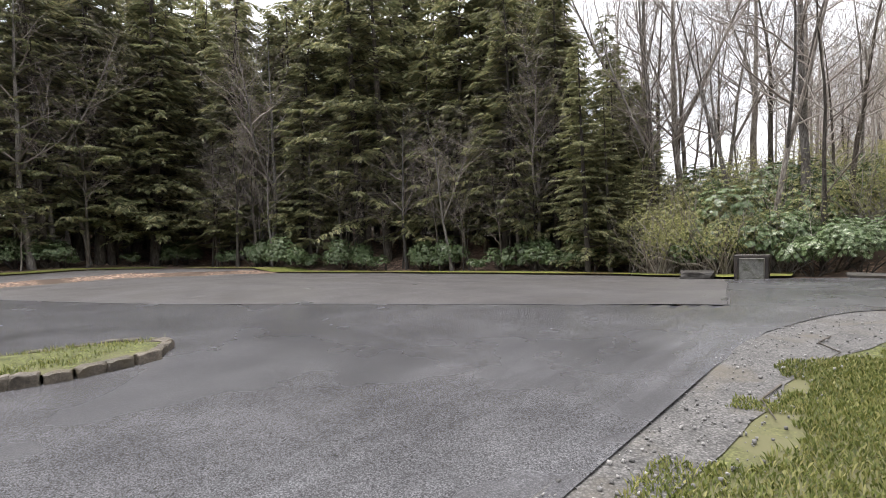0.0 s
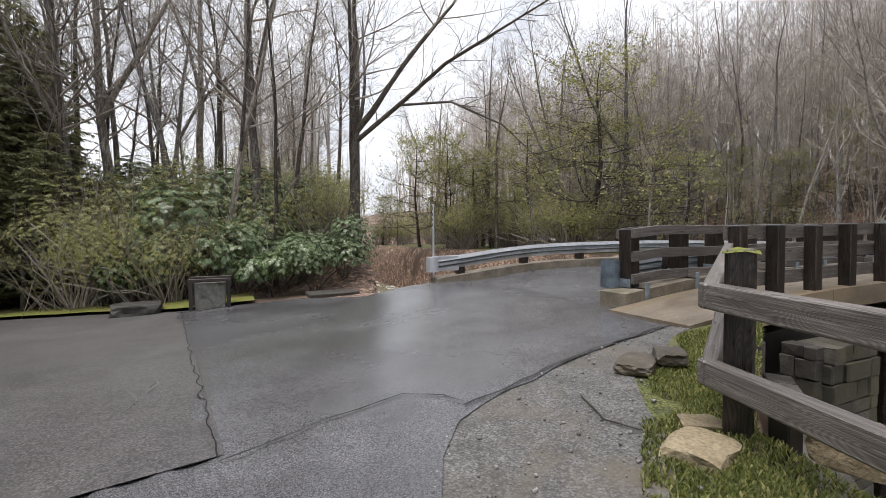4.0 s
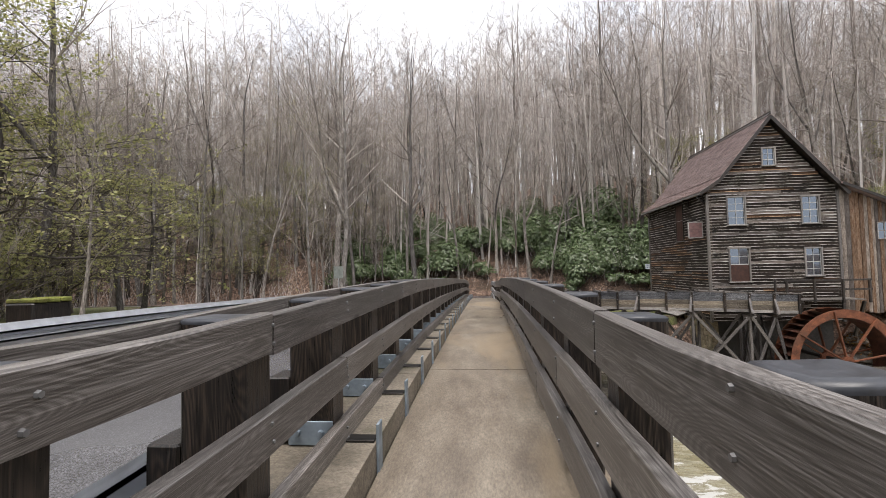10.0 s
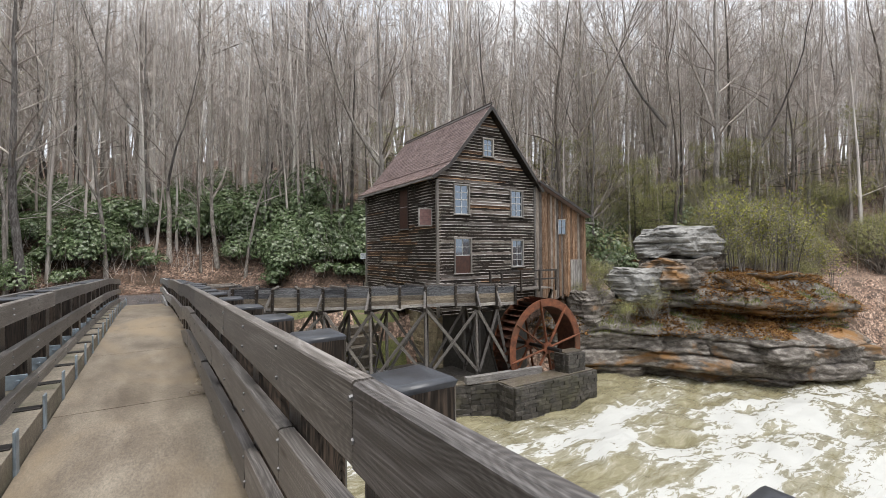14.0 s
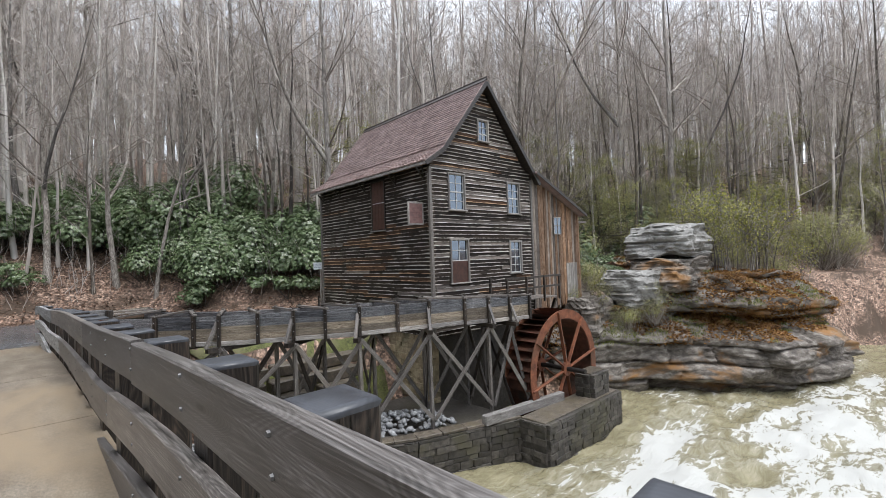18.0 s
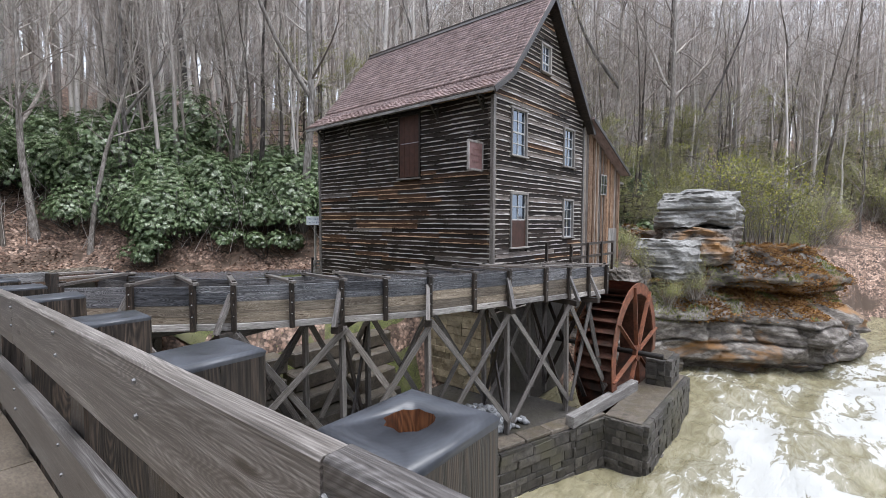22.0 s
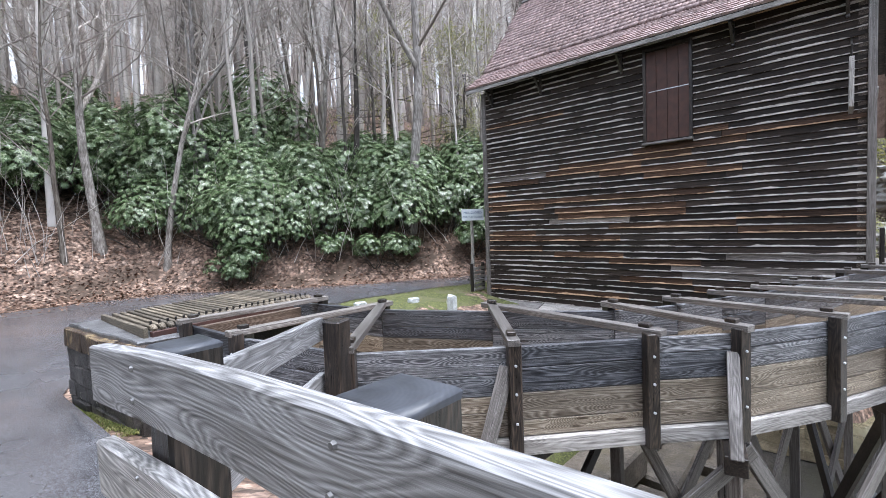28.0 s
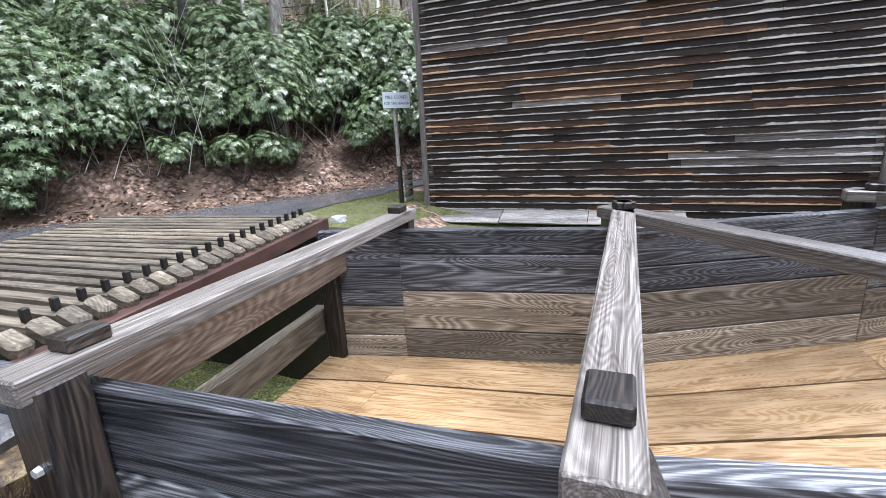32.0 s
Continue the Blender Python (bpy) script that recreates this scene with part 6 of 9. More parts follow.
for i in range(5):
    for k in range(3):
        bm = bmesh.new()
        w = R.uniform(1.3, 1.7)
        box(bm, (-6.4 + 1.75 * k + 0.25 * i, 31.55 + 0.42 * i, -0.45 + 0.42 * i), (w, 0.62, 0.4), Matrix.Rotation(R.uniform(-0.05, 0.05), 3, "Z"), 0.035, 0.025)
        part("step_stone", bm, M_COPING, steps)

# small deck with a rail at the end of the flume, beside the lean-to
deck = thing("wheel_deck", 6.5, 29.8, 3.0, "small plank deck with handrail by the wheel", "deck")
for i in range(10):
    bm = bmesh.new()
    box(bm, (3.9 + 0.36 * i, 29.75, 3.05), (0.34, 1.1, 0.05), None, 0.004)
    part("plank", bm, M_WOOD[1], deck)
for x, y in ((3.8, 30.2), (5.0, 29.2), (6.3, 29.2), (7.5, 29.2), (3.8, 29.3)):
    bm = bmesh.new()
    beam(bm, (x, y, 2.9), (x, y, 4.05), 0.09, 0.09, 0.005)
    part("post", bm, M_WOOD_DARK[2], deck)
for z in (3.55, 4.0):
    bm = bmesh.new()
    beam(bm, (3.7, 29.28, z), (7.6, 29.18, z), 0.05, 0.09, 0.004)
    part("handrail", bm, M_WOOD_DARK[0], deck)
for x in (4.5, 7.3):
    bm = bmesh.new()
    beam(bm, (x, 29.3, 2.95), (x, 30.0, 1.2), 0.12, 0.12)
    part("knee_brace", bm, M_WOOD_DARK[2], deck)

# ---- sandstone cliff ----
cliff = thing("sandstone_cliff", 17, 26, -2.4, "layered sandstone cliff with overhangs above the rapids", "cliff")
FRONT_LINE = [(7.6, 31.2), (9.5, 29.4), (12.3, 27.6), (14.2, 25.4), (16.0, 23.2), (19, 22.0), (22.5, 21.2), (25.6, 20.6), (28, 21.8), (29.3, 25), (29.5, 29.5)]
CENTRE = Vector((20.0, 30.5))
knots = [0.0]
for a, b in zip(FRONT_LINE, FRONT_LINE[1:]):
    knots.append(knots[-1] + math.dist(a, b))


def front(s):
    x = table(s, list(zip(knots, [p[0] for p in FRONT_LINE])))
    y = table(s, list(zip(knots, [p[1] for p in FRONT_LINE])))
    return Vector((x, y))


def crag(s, v):
    """A point of the rock face: s metres along the foot, v from the foot (0) over the brow (1) to the back (1.5)."""
    brow = table(s, [(0, 1.0), (3, 1.6), (6, 2.6), (9, 3.6), (14, 3.7), (20, 3.4), (26, 2.6), (32, 2.2)]) + 0.5 * noise.noise((s * 0.4, 1.7, 0))
    z = -2.7 + (brow + 2.7) * min(v, 1.0)
    p = front(s)
    inward = (CENTRE - p).normalized()
    bed = z + 0.25 * noise.noise((s * 0.22, 0, 3.1)) + 0.07 * (s - 9)
    o = table(bed, [(-2.7, 0.75), (-2.0, 0.55), (-1.7, 0.05), (-0.9, 0.1), (0.0, 0.2), (0.35, 0.45), (0.6, 0.95), (1.2, 2.1), (1.45, 2.6), (1.6, 1.75), (2.2, 1.5), (2.8, 1.75), (3.2, 2.4), (3.8, 3.2)])
    o += 0.6 * noise.noise((s * 0.3, bed * 0.9, 7.0)) + 0.12 * noise.noise((s * 0.4, bed * 4.5, 2.0)) + 0.1 * noise.noise((s * 1.3, bed * 5.0, 5.0)) + 0.06 * noise.noise((s * 3.2, bed * 6.0, 8.0)) + 0.035 * noise.noise((s * 7, bed * 14.0, 1.0))
    ws = s + 0.7 * noise.noise((s * 0.5, bed * 0.8, 4.0))
    wb = bed + 0.22 * noise.noise((s * 0.6, bed, 9.0))
    fine = wb * 5.0 + 0.6 * noise.noise((s * 0.8, bed * 2, 6.0))
    o += 0.05 * (1 - abs(2 * (fine - math.floor(fine)) - 1)) ** 0.5 * smooth(1.0, -0.2, bed)
    # joints: grooves where two blocks meet, along the beds and across them
    row = wb / 0.95
    cut = ws / 2.9 + 0.37 * math.floor(row)
    for q, deep, wide in ((row, 0.3, 0.1), (cut, 0.2, 0.035)):
        e = abs(q - math.floor(q) - 0.5) * 2
        o += deep * smooth(1 - 2 * wide, 1.0, e)
    o += 0.5 * noise.cell((cut, row, 0.5)) - 0.25
    if v > 1.0:
        back = (v - 1.0) * 2
        o += 8.5 * back
        z += 0.9 * back + 0.35 * noise.noise((s * 0.5, back * 4, 3)) - 0.2
    q = p + inward * o
    return (q.x, q.y, z)


face = sheet("rock_face", span(0, knots[-1], 0.13), [i / 90 for i in range(91)] + [1 + 0.5 * i / 12 for i in range(1, 13)], crag, M_ROCK, cliff, False)


def boulder(name, c, size, mat, parent, seed=0, layers=3):
    bm = bmesh.new()
    bmesh.ops.create_icosphere(bm, subdivisions=5, radius=1)
    for v in bm.verts:
        p = v.co.copy()
        q = Vector((max(-0.8, min(0.8, p.x)), max(-0.8, min(0.8, p.y)), max(-0.6, min(0.6, p.z))))
        q *= 1 + 0.25 * noise.noise(p * 1.4 + Vector((seed, 0, 0))) + 0.09 * noise.noise(p * 4 + Vector((0, seed, 0))) + 0.04 * noise.noise(p * 10 + Vector((0, seed, 3)))
        bedding = noise.noise((p.x * 0.6 + seed, p.y * 0.6, q.z * 6 * layers))
        q.x *= 1 + 0.09 * bedding
        q.y *= 1 + 0.09 * bedding
        v.co = Vector((q.x * size[0], q.y * size[1], q.z * size[2])) + Vector(c)
    return part(name, bm, mat, parent)


boulder("boulder", (16.4, 27.6, 3.6), (2.6, 2.0, 1.5), M_ROCK, cliff, 2)
boulder("boulder", (18.6, 28.4, 4.5), (2.8, 2.2, 1.3), M_ROCK, cliff, 5)
boulder("boulder", (13.9, 28.6, 3.0), (1.9, 1.7, 1.5), M_ROCK_PALE, cliff, 9)
boulder("cap_boulder", (17.3, 27.9, 5.5), (3.0, 2.2, 1.5), M_ROCK_PALE, cliff, 12)
boulder("boulder", (11.2, 30.2, 1.6), (1.7, 1.5, 1.7), M_ROCK, cliff, 18)

# ---- trees and shrubs ----
rng = np.random.default_rng(11)


class Bag:
    """Collects tapered limbs and leaves as arrays of quads."""
    def __init__(self):
        self.v, self.f, self.n = [], [], 0

    def limb(self, pts, radii, sides):
        pts = np.asarray(pts, float)
        k = len(pts)
        d = np.gradient(pts, axis=0)
        d /= np.linalg.norm(d, axis=1)[:, None] + 1e-9
        ref = np.array([0.31, 0.17, 0.93]) if abs(d[0][2]) < 0.8 else np.array([0.95, 0.2, 0.1])
        a = np.cross(d, ref)
        a /= np.linalg.norm(a, axis=1)[:, None] + 1e-9
        b = np.cross(d, a)
        ang = np.arange(sides) * 2 * np.pi / sides
        ring = pts[:, None] + np.asarray(radii)[:, None, None] * (np.cos(ang)[None, :, None] * a[:, None] + np.sin(ang)[None, :, None] * b[:, None])
        self.v.append(ring.reshape(-1, 3))
        i, j = np.meshgrid(np.arange(k - 1), np.arange(sides), indexing="ij")
        q = np.stack([i * sides + j, i * sides + (j + 1) % sides, (i + 1) * sides + (j + 1) % sides, (i + 1) * sides + j], -1).reshape(-1, 4)
        self.f.append(q + self.n)
        self.n += k * sides

    def leaves(self, at, along, normal, length, width, bend=0.0):
        """Quads: a leaf at each place, kite-shaped."""
        at, along, normal = (np.asarray(a, float) for a in (at, along, normal))
        along = along / (np.linalg.norm(along, axis=1)[:, None] + 1e-9)
        side = np.cross(along, normal)
        side /= np.linalg.norm(side, axis=1)[:, None] + 1e-9
        length, width = (np.broadcast_to(np.asarray(q, float), (len(at),))[:, None] for q in (length, width))
        mid = at + along * length * 0.5
        tip = at + along * length - np.array([0, 0, 1]) * length * bend
        quad = np.stack([at, mid + side * width / 2, tip, mid - side * width / 2], 1)
        self.v.append(quad.reshape(-1, 3))
        self.f.append(np.arange(len(at) * 4).reshape(-1, 4) + self.n)
        self.n += len(at) * 4

    def arrays(self):
        return np.concatenate(self.v), np.concatenate(self.f)


def unit(v):
    v = np.asarray(v, float)
    return v / (np.linalg.norm(v) + 1e-9)


def path(start, way, length, steps, wander, rise):
    """A wandering line."""
    pts, p, d = [np.array(start, float)], np.array(start, float), unit(way)
    for _ in range(steps):
        d = unit(d + rng.normal(0, wander, 3) + np.array([0, 0, rise]))
        p = p + d * length / steps
        pts.append(p.copy())
    return np.array(pts)


def bare_tree(height, r, boughs, twigs, fork=False, low=0.3, spread=0.75, fine=2, buds=0, bud_size=(0.03, 0.07), level=1.0):
    """A leafless tree: trunk bag, crown bag and bud bag."""
    trunk, crown, bud = Bag(), Bag(), Bag()
    stem = path((0, 0, -0.3), (rng.normal(0, 0.05), rng.normal(0, 0.05), 1), height, 12, 0.05, 0.05)
    rad = r * (1 - np.linspace(0, 1, 13) ** 1.1 * 0.93)
    rad[0] *= 1.35
    trunk.limb(stem, rad, 7)
    stems = [(stem, rad)]
    if fork:
        i = 4
        s2 = path(stem[i], (rng.normal(0, 0.5), rng.normal(0, 0.5), 1), height * 0.66, 9, 0.06, 0.12)
        r2 = rad[i] * 0.8 * (1 - np.linspace(0, 1, 10) * 0.92)
        trunk.limb(s2, r2, 6)
        stems.append((s2, r2))
    for _ in range(boughs):
        st, rr = stems[rng.integers(len(stems))]
        f = low + (0.98 - low) * rng.random() ** 0.8
        k = f * (len(st) - 1)
        i = min(int(k), len(st) - 2)
        p = st[i] + (st[i + 1] - st[i]) * (k - i)
        a = rng.random() * 2 * np.pi
        l = height * (0.34 - 0.22 * f) * rng.uniform(0.7, 1.3) * spread / 0.75
        way = (np.cos(a) * spread, np.sin(a) * spread, rng.uniform(0.35, 0.95) * level)
        br = path(p, way, l, 5, 0.16, 0.06 * level)
        rb = max(rr[i] * 0.42, 0.012)
        crown.limb(br, rb * (1 - np.linspace(0, 0.85, 6)), 4)
        for _ in range(twigs):
            q = rng.random() * 0.85 + 0.12
            kk = q * 5
            ii = min(int(kk), 4)
            p2 = br[ii] + (br[ii + 1] - br[ii]) * (kk - ii)
            w2 = unit(br[ii + 1] - br[ii]) + rng.normal(0, 0.55, 3) + np.array([0, 0, 0.15])
            tw = path(p2, w2, l * rng.uniform(0.25, 0.5), 3, 0.2, 0.05)
            crown.limb(tw, max(rb * 0.32, 0.006) * (1 - np.linspace(0, 0.7, 4)), 3)
            if fine:
                k3 = 3 * fine
                q3 = tw[rng.integers(1, 4, k3)]
                w3 = unit(tw[3] - tw[0]) + rng.normal(0, 0.55, (k3, 3)) + np.array([0, 0, 0.25])
                crown.leaves(q3, w3, rng.normal(0, 1, (k3, 3)), l * rng.uniform(0.1, 0.3, k3), rng.uniform(0.01, 0.02, k3))
                t3 = np.concatenate([q3[:2], q3[:2] + w3[:2] * l * 0.12])
                if buds:
                    at = t3.repeat(buds, 0) + rng.normal(0, 0.08, (len(t3) * buds, 3))
                    bud.leaves(at, rng.normal(0, 1, at.shape), rng.normal(0, 1, at.shape), rng.uniform(*bud_size, len(at)), 0.5 * bud_size[1])
    return trunk, crown, bud


def conifer(height, r, whorls, per, reach, taper=0.75, bare_to=0.12):
    """A hemlock: trunk, and drooping sprays along many level boughs."""
    trunk, limbs, spray = Bag(), Bag(), Bag()
    stem = path((0, 0, -0.3), (0, 0, 1), height, 12, 0.02, 0.05)
    trunk.limb(stem, r * (1 - np.linspace(0, 0.95, 13)), 7)
    for w in range(whorls):
        f = bare_to + (0.99 - bare_to) * (w + rng.random()) / whorls
        k = f * 12
        i = min(int(k), 11)
        base = stem[i] + (stem[i + 1] - stem[i]) * (k - i)
        for _ in range(per):
            a = rng.random() * 2 * np.pi
            l = reach * (1.02 - f) ** taper * rng.uniform(0.55, 1.15) + 0.25
            br = path(base, (np.cos(a), np.sin(a), 0.12), l, 5, 0.07, -0.07)
            limbs.limb(br, 0.03 * (1 - np.linspace(0, 0.85, 6)) * min(1, l), 3)
            n = max(5, int(l * 11))
            q = np.sort(rng.random(n)) * 0.88 + 0.12
            kk = q * 5
            ii = np.minimum(kk.astype(int), 4)
            p = br[ii] + (br[ii + 1] - br[ii]) * (kk - ii)[:, None]
            d = br[ii + 1] - br[ii]
            d /= np.linalg.norm(d, axis=1)[:, None]
            side = np.cross(d, (0, 0, 1)) * rng.choice((-1, 1), n)[:, None]
            way = d * 0.7 + side * rng.uniform(0.4, 1.1, n)[:, None] + np.stack([0 * q, 0 * q, rng.uniform(-0.45, 0.05, n)], 1)
            ln = rng.uniform(0.28, 0.6, n) * (1.15 - 0.5 * q)
            nrm = np.array([0, 0, 1]) + rng.normal(0, 0.3, (n, 3))
            spray.leaves(p, way, nrm, ln, ln * 0.34, 0.2)
            m = rng.random((n, 3)) < 0.8
            for s in range(3):
                z = p + way * (ln * (0.3 + 0.22 * s))[:, None]
                w2 = way + side * rng.uniform(-1.1, 1.1, n)[:, None]
                spray.leaves(z, w2, nrm, ln * 0.5, ln * 0.13, 0.25)
    return trunk, limbs, spray


def shrub(radius, high, whorls, leaf, flat=0.9, seed_stems=7, per=8):
    """A rhododendron: crooked stems and whorls of long leaves over a lumpy dome."""
    stems, leaf_bag = Bag(), Bag()
    for _ in range(seed_stems):
        a = rng.random() * 6.28
        w = (np.cos(a) * 0.6, np.sin(a) * 0.6, 1)
        stems.limb(path((0.1 * np.cos(a), 0.1 * np.sin(a), -0.1), w, high * 0.9, 5, 0.25, 0.1), 0.03 * (1 - np.linspace(0, 0.7, 6)), 4)
    lobes = [(rng.uniform(-0.6, 0.6) * radius, rng.uniform(-0.6, 0.6) * radius, rng.uniform(0.35, 0.75) * high, rng.uniform(0.35, 0.62) * radius) for _ in range(7)]
    for _ in range(whorls):
        lx, ly, lz, lr = lobes[rng.integers(len(lobes))]
        a, u = rng.random() * 6.28, rng.uniform(-0.45, 1)
        s = np.sqrt(1 - u * u)
        rr = lr * rng.uniform(0.7, 1.08)
        p = np.array([lx + rr * s * np.cos(a), ly + rr * s * np.sin(a), max(0.05, lz + rr * u * flat)])
        out = unit((s * np.cos(a), s * np.sin(a), u + 0.5))
        n = per
        ang = np.arange(n) * 2 * np.pi / n + rng.random()
        e1 = unit(np.cross(out, (0.3, 0.2, 0.9)))
        e2 = np.cross(out, e1)
        way = np.cos(ang)[:, None] * e1 + np.sin(ang)[:, None] * e2 + out * rng.uniform(0.0, 0.5) + np.array([0, 0, -0.15])
        ln = leaf * rng.uniform(0.75, 1.2, n)
        leaf_bag.leaves(np.repeat(p[None], n, 0), way, np.repeat(out[None], n, 0), ln, ln * 0.34, 0.2)
    return stems, leaf_bag


def template(name, bags, label, category, group):
    """A plant as a thing: its bags as parts, far below, to be copied."""
    ob = new(name)
    tagged(ob, label, category, group)
    ob.matrix_basis = pose(0, 0, -60)
    for pname, bag, mat in bags:
        if bag.n:
            v, f = bag.arrays()
            child = mesh_np(pname, v, f, mat)
            if pname in ("stem", "bough", "foliage", "crown", "bud"):
                child["kind"] = "stuff"
            child.parent = ob
    return ob


BARE = []
for i, (h, r, b, tw) in enumerate(((17, 0.17, 26, 7), (20, 0.22, 30, 7), (14, 0.12, 24, 6), (18, 0.15, 26, 7), (12, 0.09, 22, 6))):
    tr, cr, bd = bare_tree(h, r, b, tw, fork=i in (1, 3), low=0.32 if i != 4 else 0.2)
    BARE.append((h, template("bare_tree", (("trunk", tr, M_BARK if i % 2 else M_BARK_DARK), ("crown", cr, M_TWIG_NEAR)), "leafless grey hardwood tree on the wooded slope", "tree", "hillside hardwoods")))
GREENING = []
for i in range(2):
    tr, cr, bd = bare_tree(11 + 3 * i, 0.1, 22, 6, low=0.2, spread=0.9, buds=2)
    GREENING.append((11 + 3 * i, template("budding_tree", (("trunk", tr, M_BARK), ("crown", cr, M_TWIG_NEAR), ("bud", bd, M_YELLOW if i else M_HEMLOCK_LIGHT)), "slender tree hazy with yellow-green spring buds", "tree", "budding trees")))
HEM = []
for i, (h, r, w, p, reach) in enumerate(((15, 0.2, 38, 4, 3.4), (19, 0.25, 44, 4, 3.9), (10, 0.12, 30, 4, 2.6))):
    tr, li, sp = conifer(h, r, w, p, reach)
    HEM.append((h, template("hemlock", (("trunk", tr, M_BARK_DARK), ("bough", li, M_BARK_DARK), ("foliage", sp, M_HEMLOCK)), "dark green hemlock with drooping boughs", "tree", "hemlocks")))
tr, li, sp = bare_tree(13, 0.2, 46, 7, low=0.12, spread=1.0, buds=4, bud_size=(0.09, 0.2), level=0.25)
HEM_LIGHT = (13, template("hemlock", (("trunk", tr, M_BARK_DARK), ("crown", li, M_BARK_DARK), ("foliage", sp, M_HEMLOCK_LIGHT)), "light green hemlock with open level boughs", "tree", "light hemlocks"))
RHODO = []
for i, (r, h, n) in enumerate(((1.5, 2.3, 820), (1.1, 1.7, 520), (2.0, 2.9, 1200))):
    st, lf = shrub(r, h, n, 0.115)
    RHODO.append(template("rhododendron", (("stem", st, M_BARK_DARK), ("foliage", lf, M_RHODO)), "glossy dark green rhododendron bush", "shrub", "rhododendrons"))
TEMPLATES = []


def plant(ob, x, y, scale=1.0, turn=None, dz=0.0, lean=0.0):
    z = ground(x, y) + dz
    m = Matrix.Translation((x, y, z)) @ Matrix.Rotation(rng.random() * 6.28 if turn is None else turn, 4, "Z") @ Matrix.Rotation(lean, 4, "X")
    c = copy_thing(ob, m)
    c.scale = (scale,) * 3
    return c


def clear(x, y):
    """Whether a tree may stand here: off the roads, the river and the mill."""
    if table(x, SOUTH_BANK) < y < table(x, NORTH_BANK):
        return False
    if x > 14:
        return y > table(x, HILL_FOOT) + 0.3
    if y > 20:
        return y > table(x, FAR) + 0.5 and not (-1 < x < 13 and 29 < y < 40.5) and not (7 < x < 30 and y < 35)
    return y < -40 or x < table(y, WEST_EDGE) - 3 or (y < -6 and x > 32)


# hardwoods near enough to be told apart
count = 0
while count < 150:
    x = rng.uniform(-55, 62)
    y = table(x, FAR) + 1.5 + 26 * rng.random() ** 1.3
    if x > 14:
        y = table(x, HILL_FOOT) + 1 + 24 * rng.random() ** 1.2
    if not clear(x, y):
        continue
    h, ob = BARE[rng.integers(5)]
    if rng.random() < 0.1:
        h, ob = GREENING[rng.integers(2)]
    plant(ob, x, y, rng.uniform(0.95, 1.5), lean=rng.normal(0, 0.03))
    count += 1

# far woods in one sheet of stems and twigs
def far_tree(height, r):
    """A distant hardwood: stem, a few limbs and slivers for the twigs."""
    bag = Bag()
    stem = path((0, 0, -0.4), (rng.normal(0, 0.06), rng.normal(0, 0.06), 1), height, 6, 0.045, 0.06)
    bag.limb(stem, r * (1 - np.linspace(0, 0.94, 7)), 4)
    for _ in range(13):
        f = rng.uniform(0.28, 0.97)
        i = min(int(f * 6), 5)
        p = stem[i] + (stem[i + 1] - stem[i]) * (f * 6 - i)
        a = rng.random() * 6.28
        l = height * (0.36 - 0.24 * f) * rng.uniform(0.6, 1.2)
        br = path(p, (np.cos(a) * 0.8, np.sin(a) * 0.8, rng.uniform(0.3, 1.0)), l, 2, 0.2, 0.1)
        bag.limb(br, max(0.3 * r * (1 - f), 0.018) * np.array([1, 0.6, 0.25]), 3)
        k = 15
        at = br[0] + (br[2] - br[0]) * rng.uniform(0.2, 1.0, (k, 1))
        way = unit(br[2] - br[0]) + rng.normal(0, 0.6, (k, 3)) + np.array([0, 0, 0.2])
        bag.leaves(at, way, rng.normal(0, 1, (k, 3)), l * rng.uniform(0.2, 0.5, k), rng.uniform(0.016, 0.032, k))
    return bag.arrays()


lowpoly = [far_tree(rng.uniform(13, 19), rng.uniform(0.09, 0.19)) for _ in range(9)]
vs, fs, n, count = [], [], 0, 0
while count < 2100:
    x = rng.uniform(-115, 115)
    y = (table(x, FAR) if x < 14 else table(x, HILL_FOOT)) + 12 + 70 * rng.random() ** 1.2
    if x < -60:
        y = 36 + 60 * rng.random()
    if not clear(x, y):
        continue
    v, f = lowpoly[rng.integers(9)]
    a, s = rng.random() * 6.28, rng.uniform(1.2, 1.85)
    c, si = np.cos(a) * s, np.sin(a) * s
    vs.append(np.stack([v[:, 0] * c - v[:, 1] * si + x, v[:, 0] * si + v[:, 1] * c + y, v[:, 2] * s + ground(x, y)], 1))
    fs.append(f + n)
    n += len(v)
    count += 1
for _ in range(30):
    x, y = rng.uniform(-135, -86), rng.uniform(-8, 48)
    v, f = lowpoly[rng.integers(9)]
    a, s = rng.random() * 6.28, rng.uniform(1.0, 1.6)
    c, si = np.cos(a) * s, np.sin(a) * s
    vs.append(np.stack([v[:, 0] * c - v[:, 1] * si + x, v[:, 0] * si + v[:, 1] * c + y, v[:, 2] * s + ground(x, y)], 1))
    fs.append(f + n)
    n += len(v)
for _ in range(230):
    x = rng.uniform(-40, 66)
    y = (table(x, FAR) if x < 14 else table(x, HILL_FOOT)) + 3 + 20 * rng.random()
    if not clear(x, y):
        continue
    v, f = lowpoly[rng.integers(9)]
    a, s = rng.random() * 6.28, rng.uniform(0.7, 1.2)
    c, si = np.cos(a) * s, np.sin(a) * s
    vs.append(np.stack([v[:, 0] * c - v[:, 1] * si + x, v[:, 0] * si + v[:, 1] * c + y, v[:, 2] * s + ground(x, y)], 1))
    fs.append(f + n)
    n += len(v)
